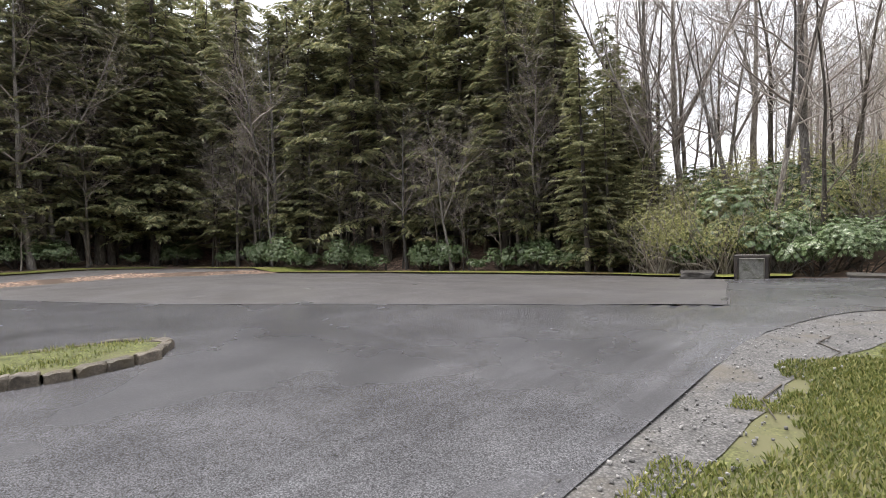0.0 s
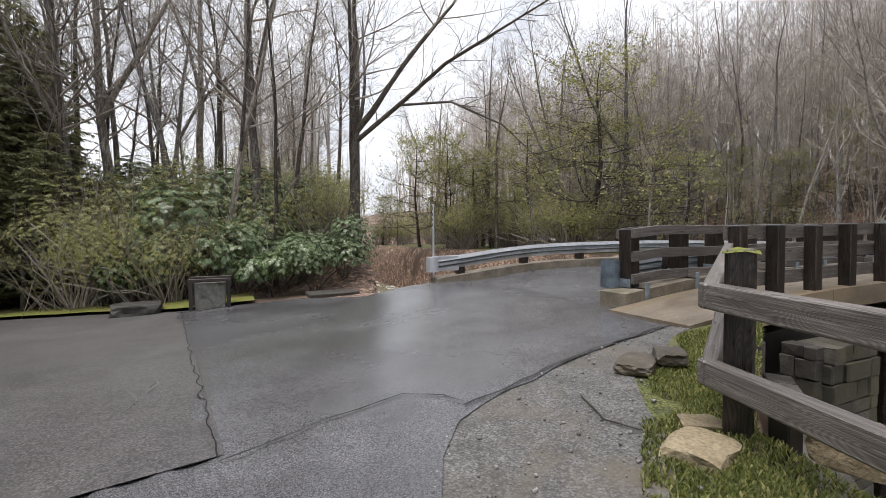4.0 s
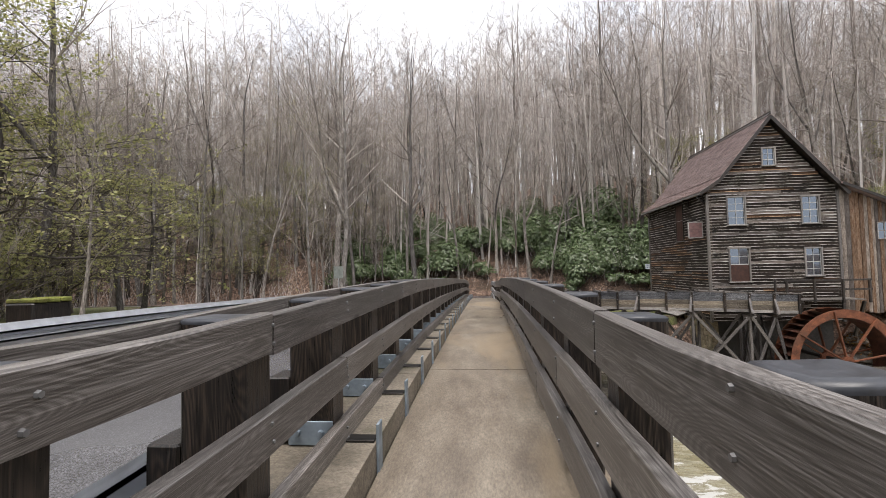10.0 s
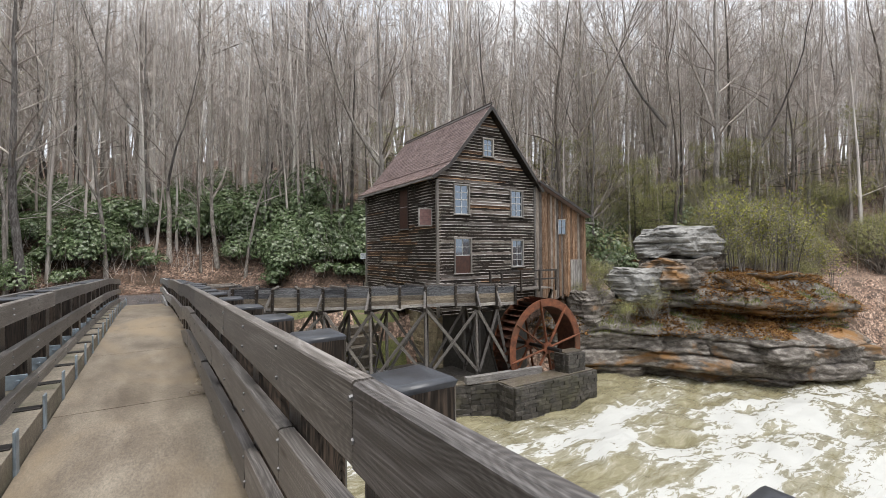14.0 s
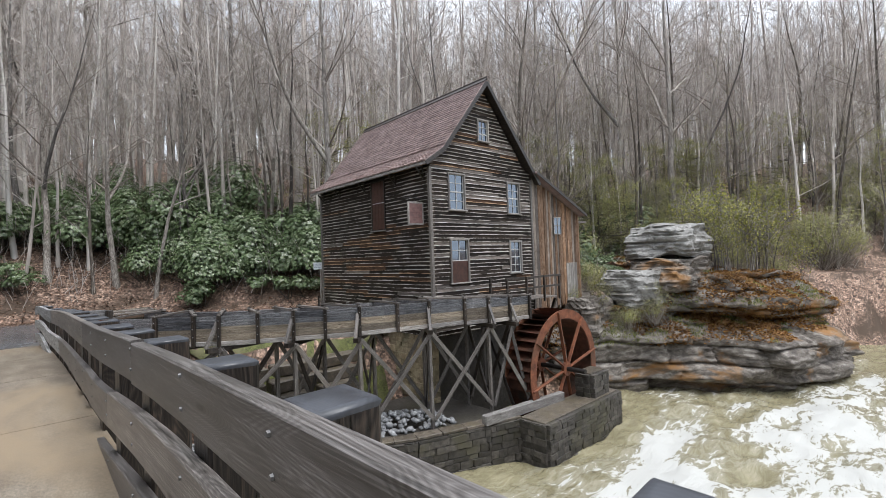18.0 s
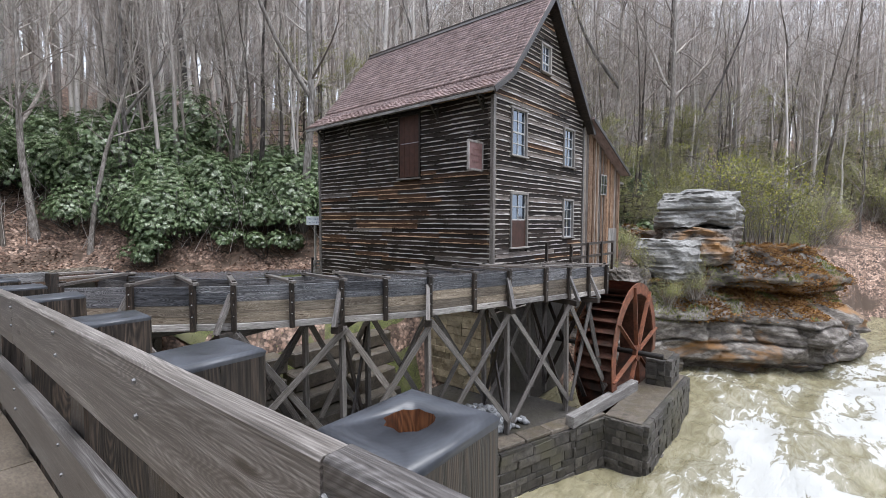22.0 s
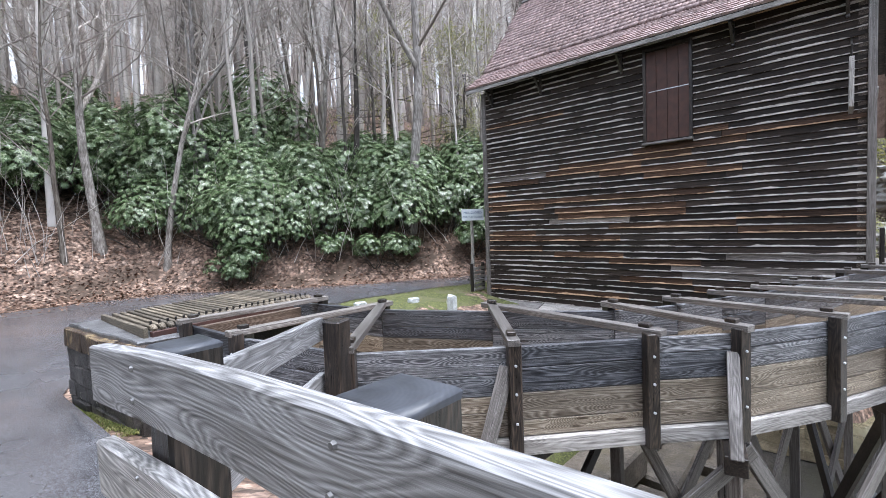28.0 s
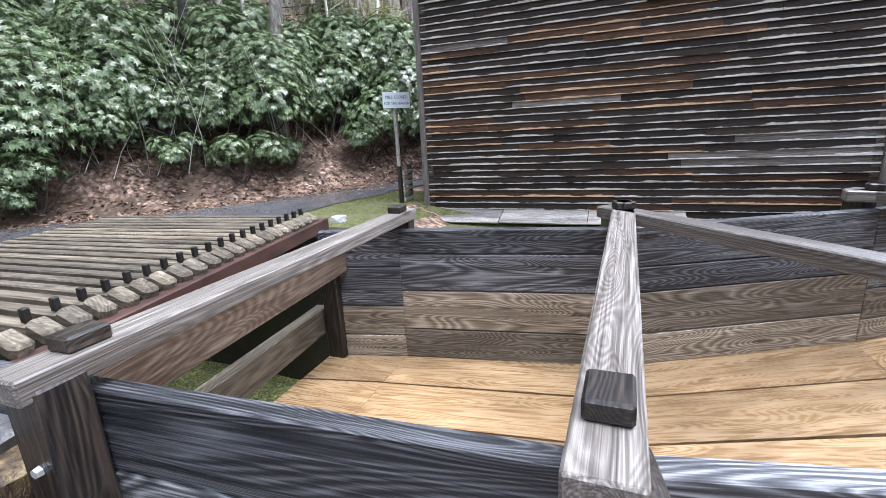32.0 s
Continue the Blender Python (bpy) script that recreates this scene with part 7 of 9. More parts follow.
for _ in range(70):
    x = rng.uniform(-84, -32)
    y = table(x, SOUTH_BANK) - 0.8 - 7 * rng.random() ** 1.2
    if y < -9 and x > -40:
        continue
    v, f = lowpoly[rng.integers(9)]
    a, s = rng.random() * 6.28, rng.uniform(0.45, 0.9)
    c, si = np.cos(a) * s, np.sin(a) * s
    vs.append(np.stack([v[:, 0] * c - v[:, 1] * si + x, v[:, 0] * si + v[:, 1] * c + y, v[:, 2] * s + ground(x, y)], 1))
    fs.append(f + n)
    n += len(v)
# haze of distance comes from the paler twig colour
woods = mesh_np("far_woods", np.concatenate(vs), np.concatenate(fs), M_TWIG_HAZY)
tagged(woods, "bare grey-brown hardwood forest rising up the far hillside", "forest", kind="stuff")

# brush and saplings under the hardwoods
brush = Bag()
count = 0
while count < 1100:
    x = rng.uniform(-60, 60)
    y = (table(x, FAR) if x < 14 else table(x, HILL_FOOT)) + 2.5 + 45 * rng.random() ** 1.5
    if not clear(x, y):
        continue
    z = ground(x, y)
    for _ in range(5):
        p = np.array([x + rng.normal(0, 0.5), y + rng.normal(0, 0.5), z - 0.1])
        brush.limb(path(p, (rng.normal(0, 0.35), rng.normal(0, 0.35), 1), rng.uniform(1.2, 4.5), 4, 0.16, 0.05), np.linspace(0.016, 0.004, 5), 3)
    count += 1
v, f = brush.arrays()
tagged(mesh_np("brush", v, f, M_TWIG_HAZY), "thin leafless saplings and brush under the hardwood trees", "brush", kind="stuff")

# hemlock wood across the first road
count = 0
while count < 160:
    y = rng.uniform(-40, -1)
    d = 0.5 + 20 * rng.random() ** 1.4
    x = table(y, WEST_EDGE) - 5.0 - d
    if count % 2:
        x, y = rng.uniform(-30, 24), -41 - d
    if y > -5.2 + 0.23 * (x + 24):
        continue
    h, ob = HEM[rng.integers(3)]
    plant(ob, x, y, min(rng.uniform(1.0, 1.75), 0.42 + 0.1 * (-5.2 + 0.23 * (x + 24) - y)))
    count += 1
for i, (x, y) in enumerate(((-24.5, -33), (-26, -30.5), (-27.5, -28.5), (-29, -26), (-25.5, -35.5), (-23.5, -37), (-30.5, -24), (-28.5, -32), (-31, -29))):
    plant(HEM[i % 2][1], x, y, 1.15 if i % 2 else 1.45, turn=1.3 * i)
for i, (x, y, q) in enumerate(((-26.5, -6.6, 0.42), (-28, -8, 0.6), (-27, -9.5, 0.8), (-30, -8.6, 0.6), (-32, -9.5, 0.8), (-25.8, -8.6, 0.6), (-33.5, -9.2, 0.7), (-29, -11, 0.9), (-36, -10.5, 0.8), (-25.2, -6.6, 0.36), (-25.4, -7.6, 0.52), (-27.2, -7.4, 0.5), (-28.8, -6.8, 0.46), (-24.8, -8.6, 0.66), (-30.5, -7.0, 0.5), (-27.6, -5.6, 0.34), (-33, -7.4, 0.55), (-26.2, -9.0, 0.75))):
    plant(HEM[i % 3][1], x, y, q, turn=2.1 * i)
for i in range(18):
    plant(HEM[i % 2][1], -27 + 1.45 * i + rng.normal(0, 0.6), rng.uniform(-47, -41.5), rng.uniform(1.15, 1.5) if i % 2 else rng.uniform(1.35, 1.7))
for i in range(36):
    y = rng.uniform(-40, 2)
    x = table(y, WEST_EDGE) - 4 - 16 * rng.random()
    if i % 2:
        x, y = rng.uniform(-36, 24), -40 - 14 * rng.random()
    h, ob = BARE[rng.integers(5)]
    plant(ob, x, y, rng.uniform(0.85, 1.2))
for i in range(64):
    y = rng.uniform(-39, -11)
    x = table(y, WEST_EDGE) - 3.4 - 2.6 * rng.random()
    if i % 2:
        x, y = rng.uniform(-30, 24), -40.3 - 3 * rng.random()
    plant((BARE if i % 5 else GREENING)[(0, 1)[i % 3 == 0]][1] if i % 4 else BARE[4][1], x, y, rng.uniform(0.5, 0.95), lean=rng.normal(0, 0.05))
for i in range(64):
    y = rng.uniform(-38, -2)
    x = table(y, WEST_EDGE) - 3.0 - 1.8 * rng.random()
    if i % 2:
        x, y = rng.uniform(-30, 14), -40 - 2 * rng.random()
    plant(RHODO[rng.integers(3)], x, y, rng.uniform(0.6, 1.0))

# shrubs and trees by the box at the bridge end
for x, y, s in ((-22.4, 0.6, 1.0), (-22.4, 1.9, 0.9), (-23.6, -0.8, 1.2), (-24.5, 1.3, 1.4), (-23.0, 3.0, 0.8), (-25.5, -2.2, 1.4), (-24.3, -3.6, 1.1), (-27, -0.6, 1.5), (-28, 1.5, 1.5), (-26.5, -5.0, 1.2), (-29.5, -3.5, 1.5), (-30, 3.0, 1.3)):
    plant(RHODO[rng.integers(3)], x, y, s)
for x, y, k, s in ((-25.5, -0.9, 3, 0.9), (-26.2, 0.3, 1, 0.95), (-24.8, 0.9, 4, 1.1), (-27.5, -2.2, 3, 0.9), (-28.5, -3.4, 2, 1.0), (-26.8, 1.6, 2, 1.0), (-29.5, -1.0, 0, 0.9)):
    plant(BARE[k][1], x, y, s)
for _ in range(5):
    x, y = rng.uniform(-40, -25.5), rng.uniform(-9, 2.5)
    plant((BARE if rng.random() < 0.65 else GREENING)[rng.integers(2)][1], x, y, rng.uniform(0.55, 0.95), lean=rng.normal(0, 0.06))
st, lf = shrub(1.9, 3.4, 1500, 0.07, 1.1, 26, 6)
for _ in range(70):
    a = rng.random() * 6.28
    st.limb(path((rng.normal(0, 0.6), rng.normal(0, 0.6), 0), (np.cos(a) * 0.5, np.sin(a) * 0.5, 1), rng.uniform(2, 4.2), 4, 0.2, 0.0), np.linspace(0.012, 0.003, 5), 3)
THICKET = template("thicket", (("stem", st, M_TWIG_NEAR), ("foliage", lf, M_HEMLOCK_LIGHT)), "twiggy olive-green thicket at the wood's edge", "shrub", "thickets")
for x, y, q in ((-23.8, -2.4, 1.0), (-25.2, -3.6, 1.15), (-26.6, -2.6, 1.2), (-24.6, -0.4, 1.0), (-26.4, -0.6, 1.2), (-28.2, -4.6, 1.2), (-28.4, 0.2, 1.2), (-24.4, -5.0, 1.0), (-26.0, 2.6, 1.0), (-30, -1.5, 1.3), (-29.5, 2.6, 1.1)):
    plant(THICKET, x, y, q)
tr, cr, bd = bare_tree(15, 0.24, 26, 7, fork=True, low=0.4, spread=1.0)
FORKED = template("forked_tree", (("trunk", tr, M_BARK_DARK), ("crown", cr, M_TWIG_NEAR)), "large forked leafless tree leaning over the river", "tree", "riverside trees")
for _ in range(26):
    x = rng.uniform(-70, -31)
    plant(THICKET if rng.random() < 0.7 else GREENING[0][1], x, table(x, SOUTH_BANK) - 0.6 - 9 * rng.random() ** 1.5, rng.uniform(0.6, 1.1))
for x, y, q in ((-25.5, -4.6, 1.3), (-26.8, -4.0, 1.5), (-29.6, -5.4, 1.5), (-31.5, -2.8, 1.5), (-33, 0.5, 1.4), (-27.6, -1.4, 1.4), (-26.8, 3.2, 0.9), (-28.6, 3.6, 1.0)):
    plant(THICKET, x, y, q)
for i in range(40):
    x = rng.uniform(-78, -30)
    lo, hi = table(x, NORTH_BANK) + 0.8, table(x, NEAR) - 1.5
    if hi > lo:
        plant(HEM_LIGHT[1] if i % 4 == 0 else THICKET, x, lo + (hi - lo) * rng.random(), rng.uniform(0.35, 0.6) if i % 4 == 0 else rng.uniform(0.8, 1.5))
for i in range(26):
    x = rng.uniform(-84, -44)
    lo, hi = table(x, FAR) + 1.0, table(x, FAR) + 16
    plant((HEM_LIGHT, BARE[i % 5], GREENING[i % 2])[i % 3][1], x, lo + (hi - lo) * rng.random(), rng.uniform(0.7, 1.1))
for x, y, k, q in ((-27.5, -6.0, 0, 0.9), (-29, -4.8, 1, 1.0), (-31, -5.5, 2, 1.0), (-30, -3.0, 3, 0.9), (-33, -4.0, 4, 1.1), (-35, -2.0, 1, 1.0), (-28.5, -7.2, 2, 0.85), (-36, -6, 3, 1.1)):
    plant(BARE[k][1], x, y, q)
for i in range(70):
    x = rng.uniform(30, 76)
    y = table(x, HILL_FOOT) + 0.4 + 13 * rng.random() ** 1.3
    plant(THICKET if i % 3 else HEM_LIGHT[1], x, y, rng.uniform(0.8, 1.6) if i % 3 else rng.uniform(0.3, 0.6))
big = plant(FORKED, -25.2, 3.9, 1.05, 0.3, lean=-0.1)
bough = Bag()
main = np.array([(-25.0, 4.1, 8.4), (-23.6, 5.4, 9.6), (-21.6, 6.5, 10.7), (-19.4, 7.6, 11.3), (-17.2, 9.0, 12.1)])
bough.limb(main, (0.1, 0.085, 0.065, 0.04, 0.015), 6)
low = np.array([(-23.6, 5.4, 9.6), (-21.4, 6.6, 9.3), (-19.6, 7.6, 8.2), (-18.6, 8.4, 6.9)])
bough.limb(low, (0.055, 0.045, 0.03, 0.012), 5)
for _ in range(42):
    line = main if rng.random() < 0.6 else low
    k = rng.uniform(0.4, len(line) - 1.02)
    i = int(k)
    p = line[i] + (line[i + 1] - line[i]) * (k - i)
    tw = path(p, unit(line[i + 1] - line[i]) + rng.normal(0, 0.5, 3), rng.uniform(0.8, 2.2), 4, 0.18, 0.04)
    bough.limb(tw, np.linspace(0.018, 0.004, 5), 3)
    w3 = unit(tw[4] - tw[0]) + rng.normal(0, 0.5, (9, 3))
    bough.leaves(tw[rng.integers(1, 5, 9)], w3, rng.normal(0, 1, (9, 3)), rng.uniform(0.25, 0.7, 9), 0.011)
v, f = bough.arrays()
mesh_np("overhanging_bough", v, f, M_BARK_DARK, big)
plant(FORKED, -26.5, 4.4, 0.85, 2.0, lean=0.12)

# west bank beyond the river
for x, y, s in ((-32, 22.5, 1.05), (-43, 19.5, 0.7), (-27.5, 26.5, 0.5), (-34.5, 24.5, 0.8), (-30.5, 25.5, 0.7), (-38.5, 22.5, 0.8), (-47, 21.5, 0.8)):
    c = plant(HEM_LIGHT[1], x, y, s)
    c.scale = (s * 1.35, s * 1.35, s)
for x, y, k, s in ((-31.2, 24.5, 1, 1.05), (-33.8, 22.0, 3, 1.0), (-36.8, 22.6, 1, 0.95), (-40.5, 20.2, 0, 1.0), (-44.5, 22, 1, 1.0), (-29.5, 27.5, 3, 0.9), (-48, 23, 0, 1.1), (-52, 19, 3, 1.0), (-56, 21, 1, 1.0)):
    plant(BARE[k][1], x, y, s, lean=rng.normal(0, 0.05))
for _ in range(46):
    x = rng.uniform(-75, -19)
    y = table(x, FAR) + rng.uniform(1.5, 16)
    plant((GREENING if rng.random() < 0.6 else BARE)[rng.integers(2)][1], x, y, rng.uniform(0.7, 1.25))
for i in range(44):
    x = rng.uniform(-80, -20)
    y = table(x, FAR) + rng.uniform(1, 11)
    if i % 4 == 0:
        y = table(x, NORTH_BANK) + rng.uniform(0.5, 2.5)
    plant(HEM_LIGHT[1] if rng.random() < 0.3 else GREENING[rng.integers(2)][1], x, y, rng.uniform(0.5, 1.0))
for _ in range(14):
    x = rng.uniform(-80, -34)
    y = table(x, SOUTH_BANK) - rng.uniform(0.5, 9)
    plant(BARE[rng.integers(5)][1], x, y, rng.uniform(0.6, 0.9))
plant(GREENING[0][1], -20.5, 30.5, 1.0)
plant(BARE[1][1], -21.5, 38.5, 1.0)

# rhododendron bank behind the road and the mill
count = 0
while count < 170:
    x = rng.uniform(-26, 34)
    y = table(x, FAR) + 2.5 + 13 * rng.random() ** 1.2
    if x > 6:
        y = table(x, HILL_FOOT) + rng.uniform(0, 9)
    if not clear(x, y) or (x < -3 and y < table(x, FAR) + 4 and rng.random() < 0.8):
        continue
    plant(RHODO[rng.integers(3)], x, y, rng.uniform(0.85, 1.5))
    count += 1
for x, y, s in ((-2.8, 49.4, 0.8), (-2.2, 49.2, 0.9), (-1.6, 49.8, 1.2), (-0.8, 50.2, 1.3), (-2.4, 51.2, 1.0), (-1.4, 51.6, 1.3), (-0.4, 49.0, 0.9), (0.8, 47.6, 0.9), (2.2, 46.4, 1.0), (3.2, 45.8, 1.0), (3.6, 46.8, 1.3), (1.4, 48.0, 1.1), (-4.6, 53.4, 1.1), (-3.0, 53.2, 1.0), (-1.2, 50.8, 1.2), (0.6, 50.0, 1.4), (-0.2, 52.5, 1.6), (2.2, 49.5, 1.5), (-2.4, 54.5, 1.7), (1.6, 53.0, 1.8), (-5.5, 56.5, 1.6), (-8.5, 57.5, 1.5), (-11.5, 57.5, 1.5), (3.8, 51.5, 1.7), (4.6, 48.5, 1.3), (-14, 58, 1.6), (-1.0, 56.5, 1.9), (2.8, 56, 1.9), (-6.5, 59, 1.8)):
    plant(RHODO[rng.integers(3)], x, y, s)
for _ in range(20):
    x = rng.uniform(8, 60)
    plant(HEM_LIGHT[1], x, (table(x, HILL_FOOT) if x > 14 else 42) + rng.uniform(2, 14), rng.uniform(0.4, 0.8))

for _ in range(36):
    x = rng.uniform(9, 66)
    y = table(x, HILL_FOOT) + 0.8 + 22 * rng.random() ** 1.3
    if clear(x, y):
        plant(GREENING[rng.integers(2)][1], x, y, rng.uniform(0.6, 1.2), lean=rng.normal(0, 0.05))
for _ in range(34):
    x = rng.uniform(9, 60)
    y = table(x, HILL_FOOT) + 0.6 + 9 * rng.random()
    if clear(x, y):
        plant(THICKET, x, y, rng.uniform(0.8, 1.5))

# clear stems on the leafy bank
for x, y, k, s in ((-6.1, 53.6, 1, 0.85), (-4.2, 52.2, 3, 0.9), (-2.6, 52.6, 3, 0.75), (-1.6, 53.5, 1, 0.8), (-13.5, 53.5, 3, 1.0), (-9.5, 54.5, 1, 0.9)):
    plant(BARE[k][1], x, y, s)

# bushes on the cliff
st, lf = Bag(), Bag()
for _ in range(9):
    tr, cr, bd = bare_tree(rng.uniform(2.2, 3.6), 0.022, 8, 3, low=0.3, spread=0.9, buds=1, bud_size=(0.06, 0.13))
    a, d = rng.random() * 6.28, rng.uniform(0.1, 1.1)
    for src, dst in ((tr, st), (cr, st), (bd, lf)):
        v, f = src.arrays()
        dst.v.append(v + (d * np.cos(a), d * np.sin(a), 0))
        dst.f.append(f + dst.n)
        dst.n += len(v)
YB = template("budding_bush", (("stem", st, M_BARK), ("foliage", lf, M_YELLOW)), "yellow-green budding bush on the rock", "shrub", "cliff bushes")
st, lf = shrub(1.2, 1.5, 300, 0.09, 1.0, 6, 5)
OB = template("rusty_fern", (("stem", st, M_BARK_DARK), ("foliage", lf, M_RUSTLEAF)), "rust-brown dead fern clump on the rock ledge", "fern", "cliff ferns")


def set_down(ob, x, y, z, s, sz=1.0):
    c = copy_thing(ob, pose(x, y, z, 0, 0, rng.random() * 360))
    c.scale = (s, s, s * sz)
    return c


for x, y, z, s in ((20.6, 26.6, 4.1, 1.5), (22.4, 25.6, 3.7, 1.6), (24.5, 25.0, 3.4, 1.7), (26.4, 26.5, 3.2, 1.7), (23.5, 28, 3.8, 1.9), (13.0, 27.4, 2.0, 0.45), (28, 25, 2.8, 1.4), (21.5, 27.4, 4.2, 1.3), (25.4, 27.6, 3.6, 1.5), (19.6, 25.8, 3.6, 1.0), (11.0, 29.2, 2.0, 0.6), (27.4, 23.6, 2.4, 1.1)):
    set_down(YB, x, y, z, s)
bench = [p.center.copy() for p in face.data.polygons if abs(p.normal.z) > 0.5 and 0.4 < p.center.z < 3.6 and p.center.y < 29]
for q in rng.integers(0, len(bench), 46):
    set_down(OB, bench[q].x, bench[q].y, bench[q].z - 0.1, rng.uniform(0.3, 0.65), 0.5)
for x, y, z, s in ((10.2, 31.2, 1.6, 0.7), (11.2, 31.6, 2.4, 0.7), (12.6, 30.6, 2.8, 0.6), (12.2, 28.2, 0.9, 0.45), (13.2, 27.2, 1.2, 0.5), (24.0, 26.6, 3.2, 0.8), (26.2, 24.6, 2.4, 0.7), (28.4, 27.0, 2.2, 0.9), (22.6, 29.5, 3.8, 0.9), (27.8, 30, 2.6, 1.0), (25.0, 30.5, 3.4, 1.0)):
    set_down(THICKET, x, y, z, s)
for x, y, s in ((30.5, 31, 1.1), (32.5, 29, 1.2), (31, 34, 1.3), (34, 32, 1.3), (29, 35, 1.2), (36.5, 30.5, 1.2)):
    plant(THICKET, x, y, s)
    plant(YB, x + 0.9, y - 0.8, s * 1.2)
for o in [q for q in scene.objects if q.parent is None and q.matrix_basis.translation.z < -50]:
    for c in o.children_recursive:
        bpy.data.objects.remove(c)
    bpy.data.objects.remove(o)

# ---- small things ----
def rock(name, c, size, mat, label, category, seed=0, parent=None, turn=0.0):
    """A rough block of stone, flat-sided with broken edges."""
    bm = bmesh.new()
    bmesh.ops.create_icosphere(bm, subdivisions=3, radius=1)
    rot = Matrix.Rotation(turn, 3, "Z")
    for v in bm.verts:
        p = v.co.copy()
        q = Vector((max(-0.72, min(0.72, p.x)), max(-0.72, min(0.72, p.y)), max(-0.6, min(0.6, p.z)))) / 0.72
        q *= 1 + 0.13 * noise.noise(p * 1.8 + Vector((seed, 0, 0))) + 0.05 * noise.noise(p * 6 + Vector((0, seed, 0)))
        v.co = rot @ Vector((q.x * size[0] / 2, q.y * size[1] / 2, q.z * size[2] / 2)) + Vector(c)
    ob = part(name, bm, mat, parent, label if parent else "")
    if parent is None:
        tagged(ob, label, category)
    return ob


M_WHITE_STONE = mineral("limewashed_stone", [(0.3, (0.42, 0.43, 0.44)), (0.7, (0.72, 0.73, 0.74))], 4.0, 0.7, 0.01, (0.25, 0.25, 0.24), fine=40, patch_scale=3.0, patch_at=(0.56, 0.7))
M_SIGN_WHITE = plain("white_sign_paint", (0.68, 0.71, 0.74), 0.45, 0, 0.08)
M_SIGN_BLUE = plain("blue_letters", (0.05, 0.11, 0.22), 0.5, 0, 0.1)
M_SIGN_BACK = plain("grey_sign_metal", (0.33, 0.36, 0.34), 0.45, 0.5, 0.2)
M_ORANGE = plain("orange_trail_sign", (0.42, 0.17, 0.04), 0.6, 0, 0.2)
M_BOX_CONCRETE = mineral("mossy_box_concrete", [(0.3, (0.12, 0.12, 0.105)), (0.7, (0.30, 0.295, 0.265))], 4.0, 0.8, 0.008, (0.075, 0.08, 0.05), fine=40, patch_scale=2.0)
M_TAR = plain("dark_crack", (0.012, 0.012, 0.012), 0.8, 0, 0.2)

# concrete box with a timber frame at the bridge end
inlet = thing("drain_box", -20.6, -1.1, south_land(-20.6, -1.1), "concrete drain box in a dark timber frame beside the road", "drain box")
zb = south_land(-20.6, -1.1) - 0.1
bm = bmesh.new()
box(bm, (-20.72, -1.12, zb + 0.46), (0.7, 0.74, 0.82), None, 0.02, 0.006)
part("body", bm, M_BOX_CONCRETE, inlet)
for yy in (-1.57, -0.67):
    for xx in (-20.3, -21.1):
        bm = bmesh.new()
        box(bm, (xx, yy, zb + 0.46), (0.1, 0.1, 0.96), None, 0.008)
        part("frame_post", bm, M_WOOD_DARK[2], inlet)
for xx in (-20.3, -21.1):
    bm = bmesh.new()
    beam(bm, (xx, -1.64, zb + 0.93), (xx, -0.6, zb + 0.93), 0.11, 0.09, 0.008)
    part("frame_rail", bm, M_WOOD_DARK[1], inlet)
bm = bmesh.new()
beam(bm, (-20.29, -1.61, zb + 0.1), (-20.29, -0.63, zb + 0.1), 0.08, 0.06, 0.006)
part("frame_sill", bm, M_WOOD_DARK[1], inlet)
bm = bmesh.new()
box(bm, (-20.2, 2.1, south_land(-20.2, 2) + 0.06), (0.7, 1.45, 0.16), None, 0.03, 0.02)
tagged(part("kerb_slab", bm, M_STONE_WALL), "dark flat stone slab lying at the asphalt edge", "stone slab")
rock("boulder", (-21.2, -2.9, south_land(-21, -2.9) + 0.12), (0.9, 1.1, 0.5), M_STONE_WALL, "mossy dark boulder on the verge by the drain box", "boulder", 4)

# road sign on its post by the far guard rail
sgn = thing("road_sign", -17.2, 4.05, walkz(3.6) - 0.2, "small grey-white road sign on a steel post beside the guard rail", "sign")
bm = bmesh.new()
box(bm, (-17.2, 4.05, 4.2), (0.05, 0.035, 2.35), None, 0.004)
part("post", bm, M_STEEL, sgn)
bm = bmesh.new()
box(bm, (-17.17, 4.02, 5.06), (0.3, 0.008, 0.62), Matrix.Rotation(-0.35, 3, "Z"), 0.002)
plate = part("plate", bm, M_SIGN_WHITE, sgn)
for k, w in enumerate((0.24, 0.18, 0.24)):
    bm = bmesh.new()
    box(bm, (-17.17, 4.012, 5.12 - 0.13 * k), (w, 0.006, 0.07), Matrix.Rotation(-0.35, 3, "Z"))
    part("letter_bar", bm, M_TAR, plate)
cu = bpy.data.curves.new("lettering", "FONT")
cu.body, cu.size, cu.align_x, cu.align_y, cu.extrude = "NO", 0.15, "CENTER", "CENTER", 0.003
cu.materials.append(M_TAR)
ob = new("lettering", cu)
ob.matrix_basis = Matrix.Translation((-17.17, 4.012, 5.27)) @ Matrix.Rotation(-0.35, 4, "Z") @ Matrix.Rotation(math.pi / 2, 4, "X")
ob.parent = plate
ob.matrix_parent_inverse = plate.matrix_world.inverted()

# sign seen from behind at the far bridge end
rear = thing("roadside_sign", -20.8, 36.0, 2.6, "roadside sign seen from its grey-green back", "sign")
bm = bmesh.new()
tube(bm, (-20.8, 36, 2.3), (-20.8, 36, 5.0), 0.03, 0.03, 8)
part("post", bm, M_STEEL, rear)
bm = bmesh.new()
box(bm, (-20.8, 35.95, 4.85), (0.62, 0.012, 0.82), None, 0.003)
part("plate", bm, M_SIGN_BACK, rear)

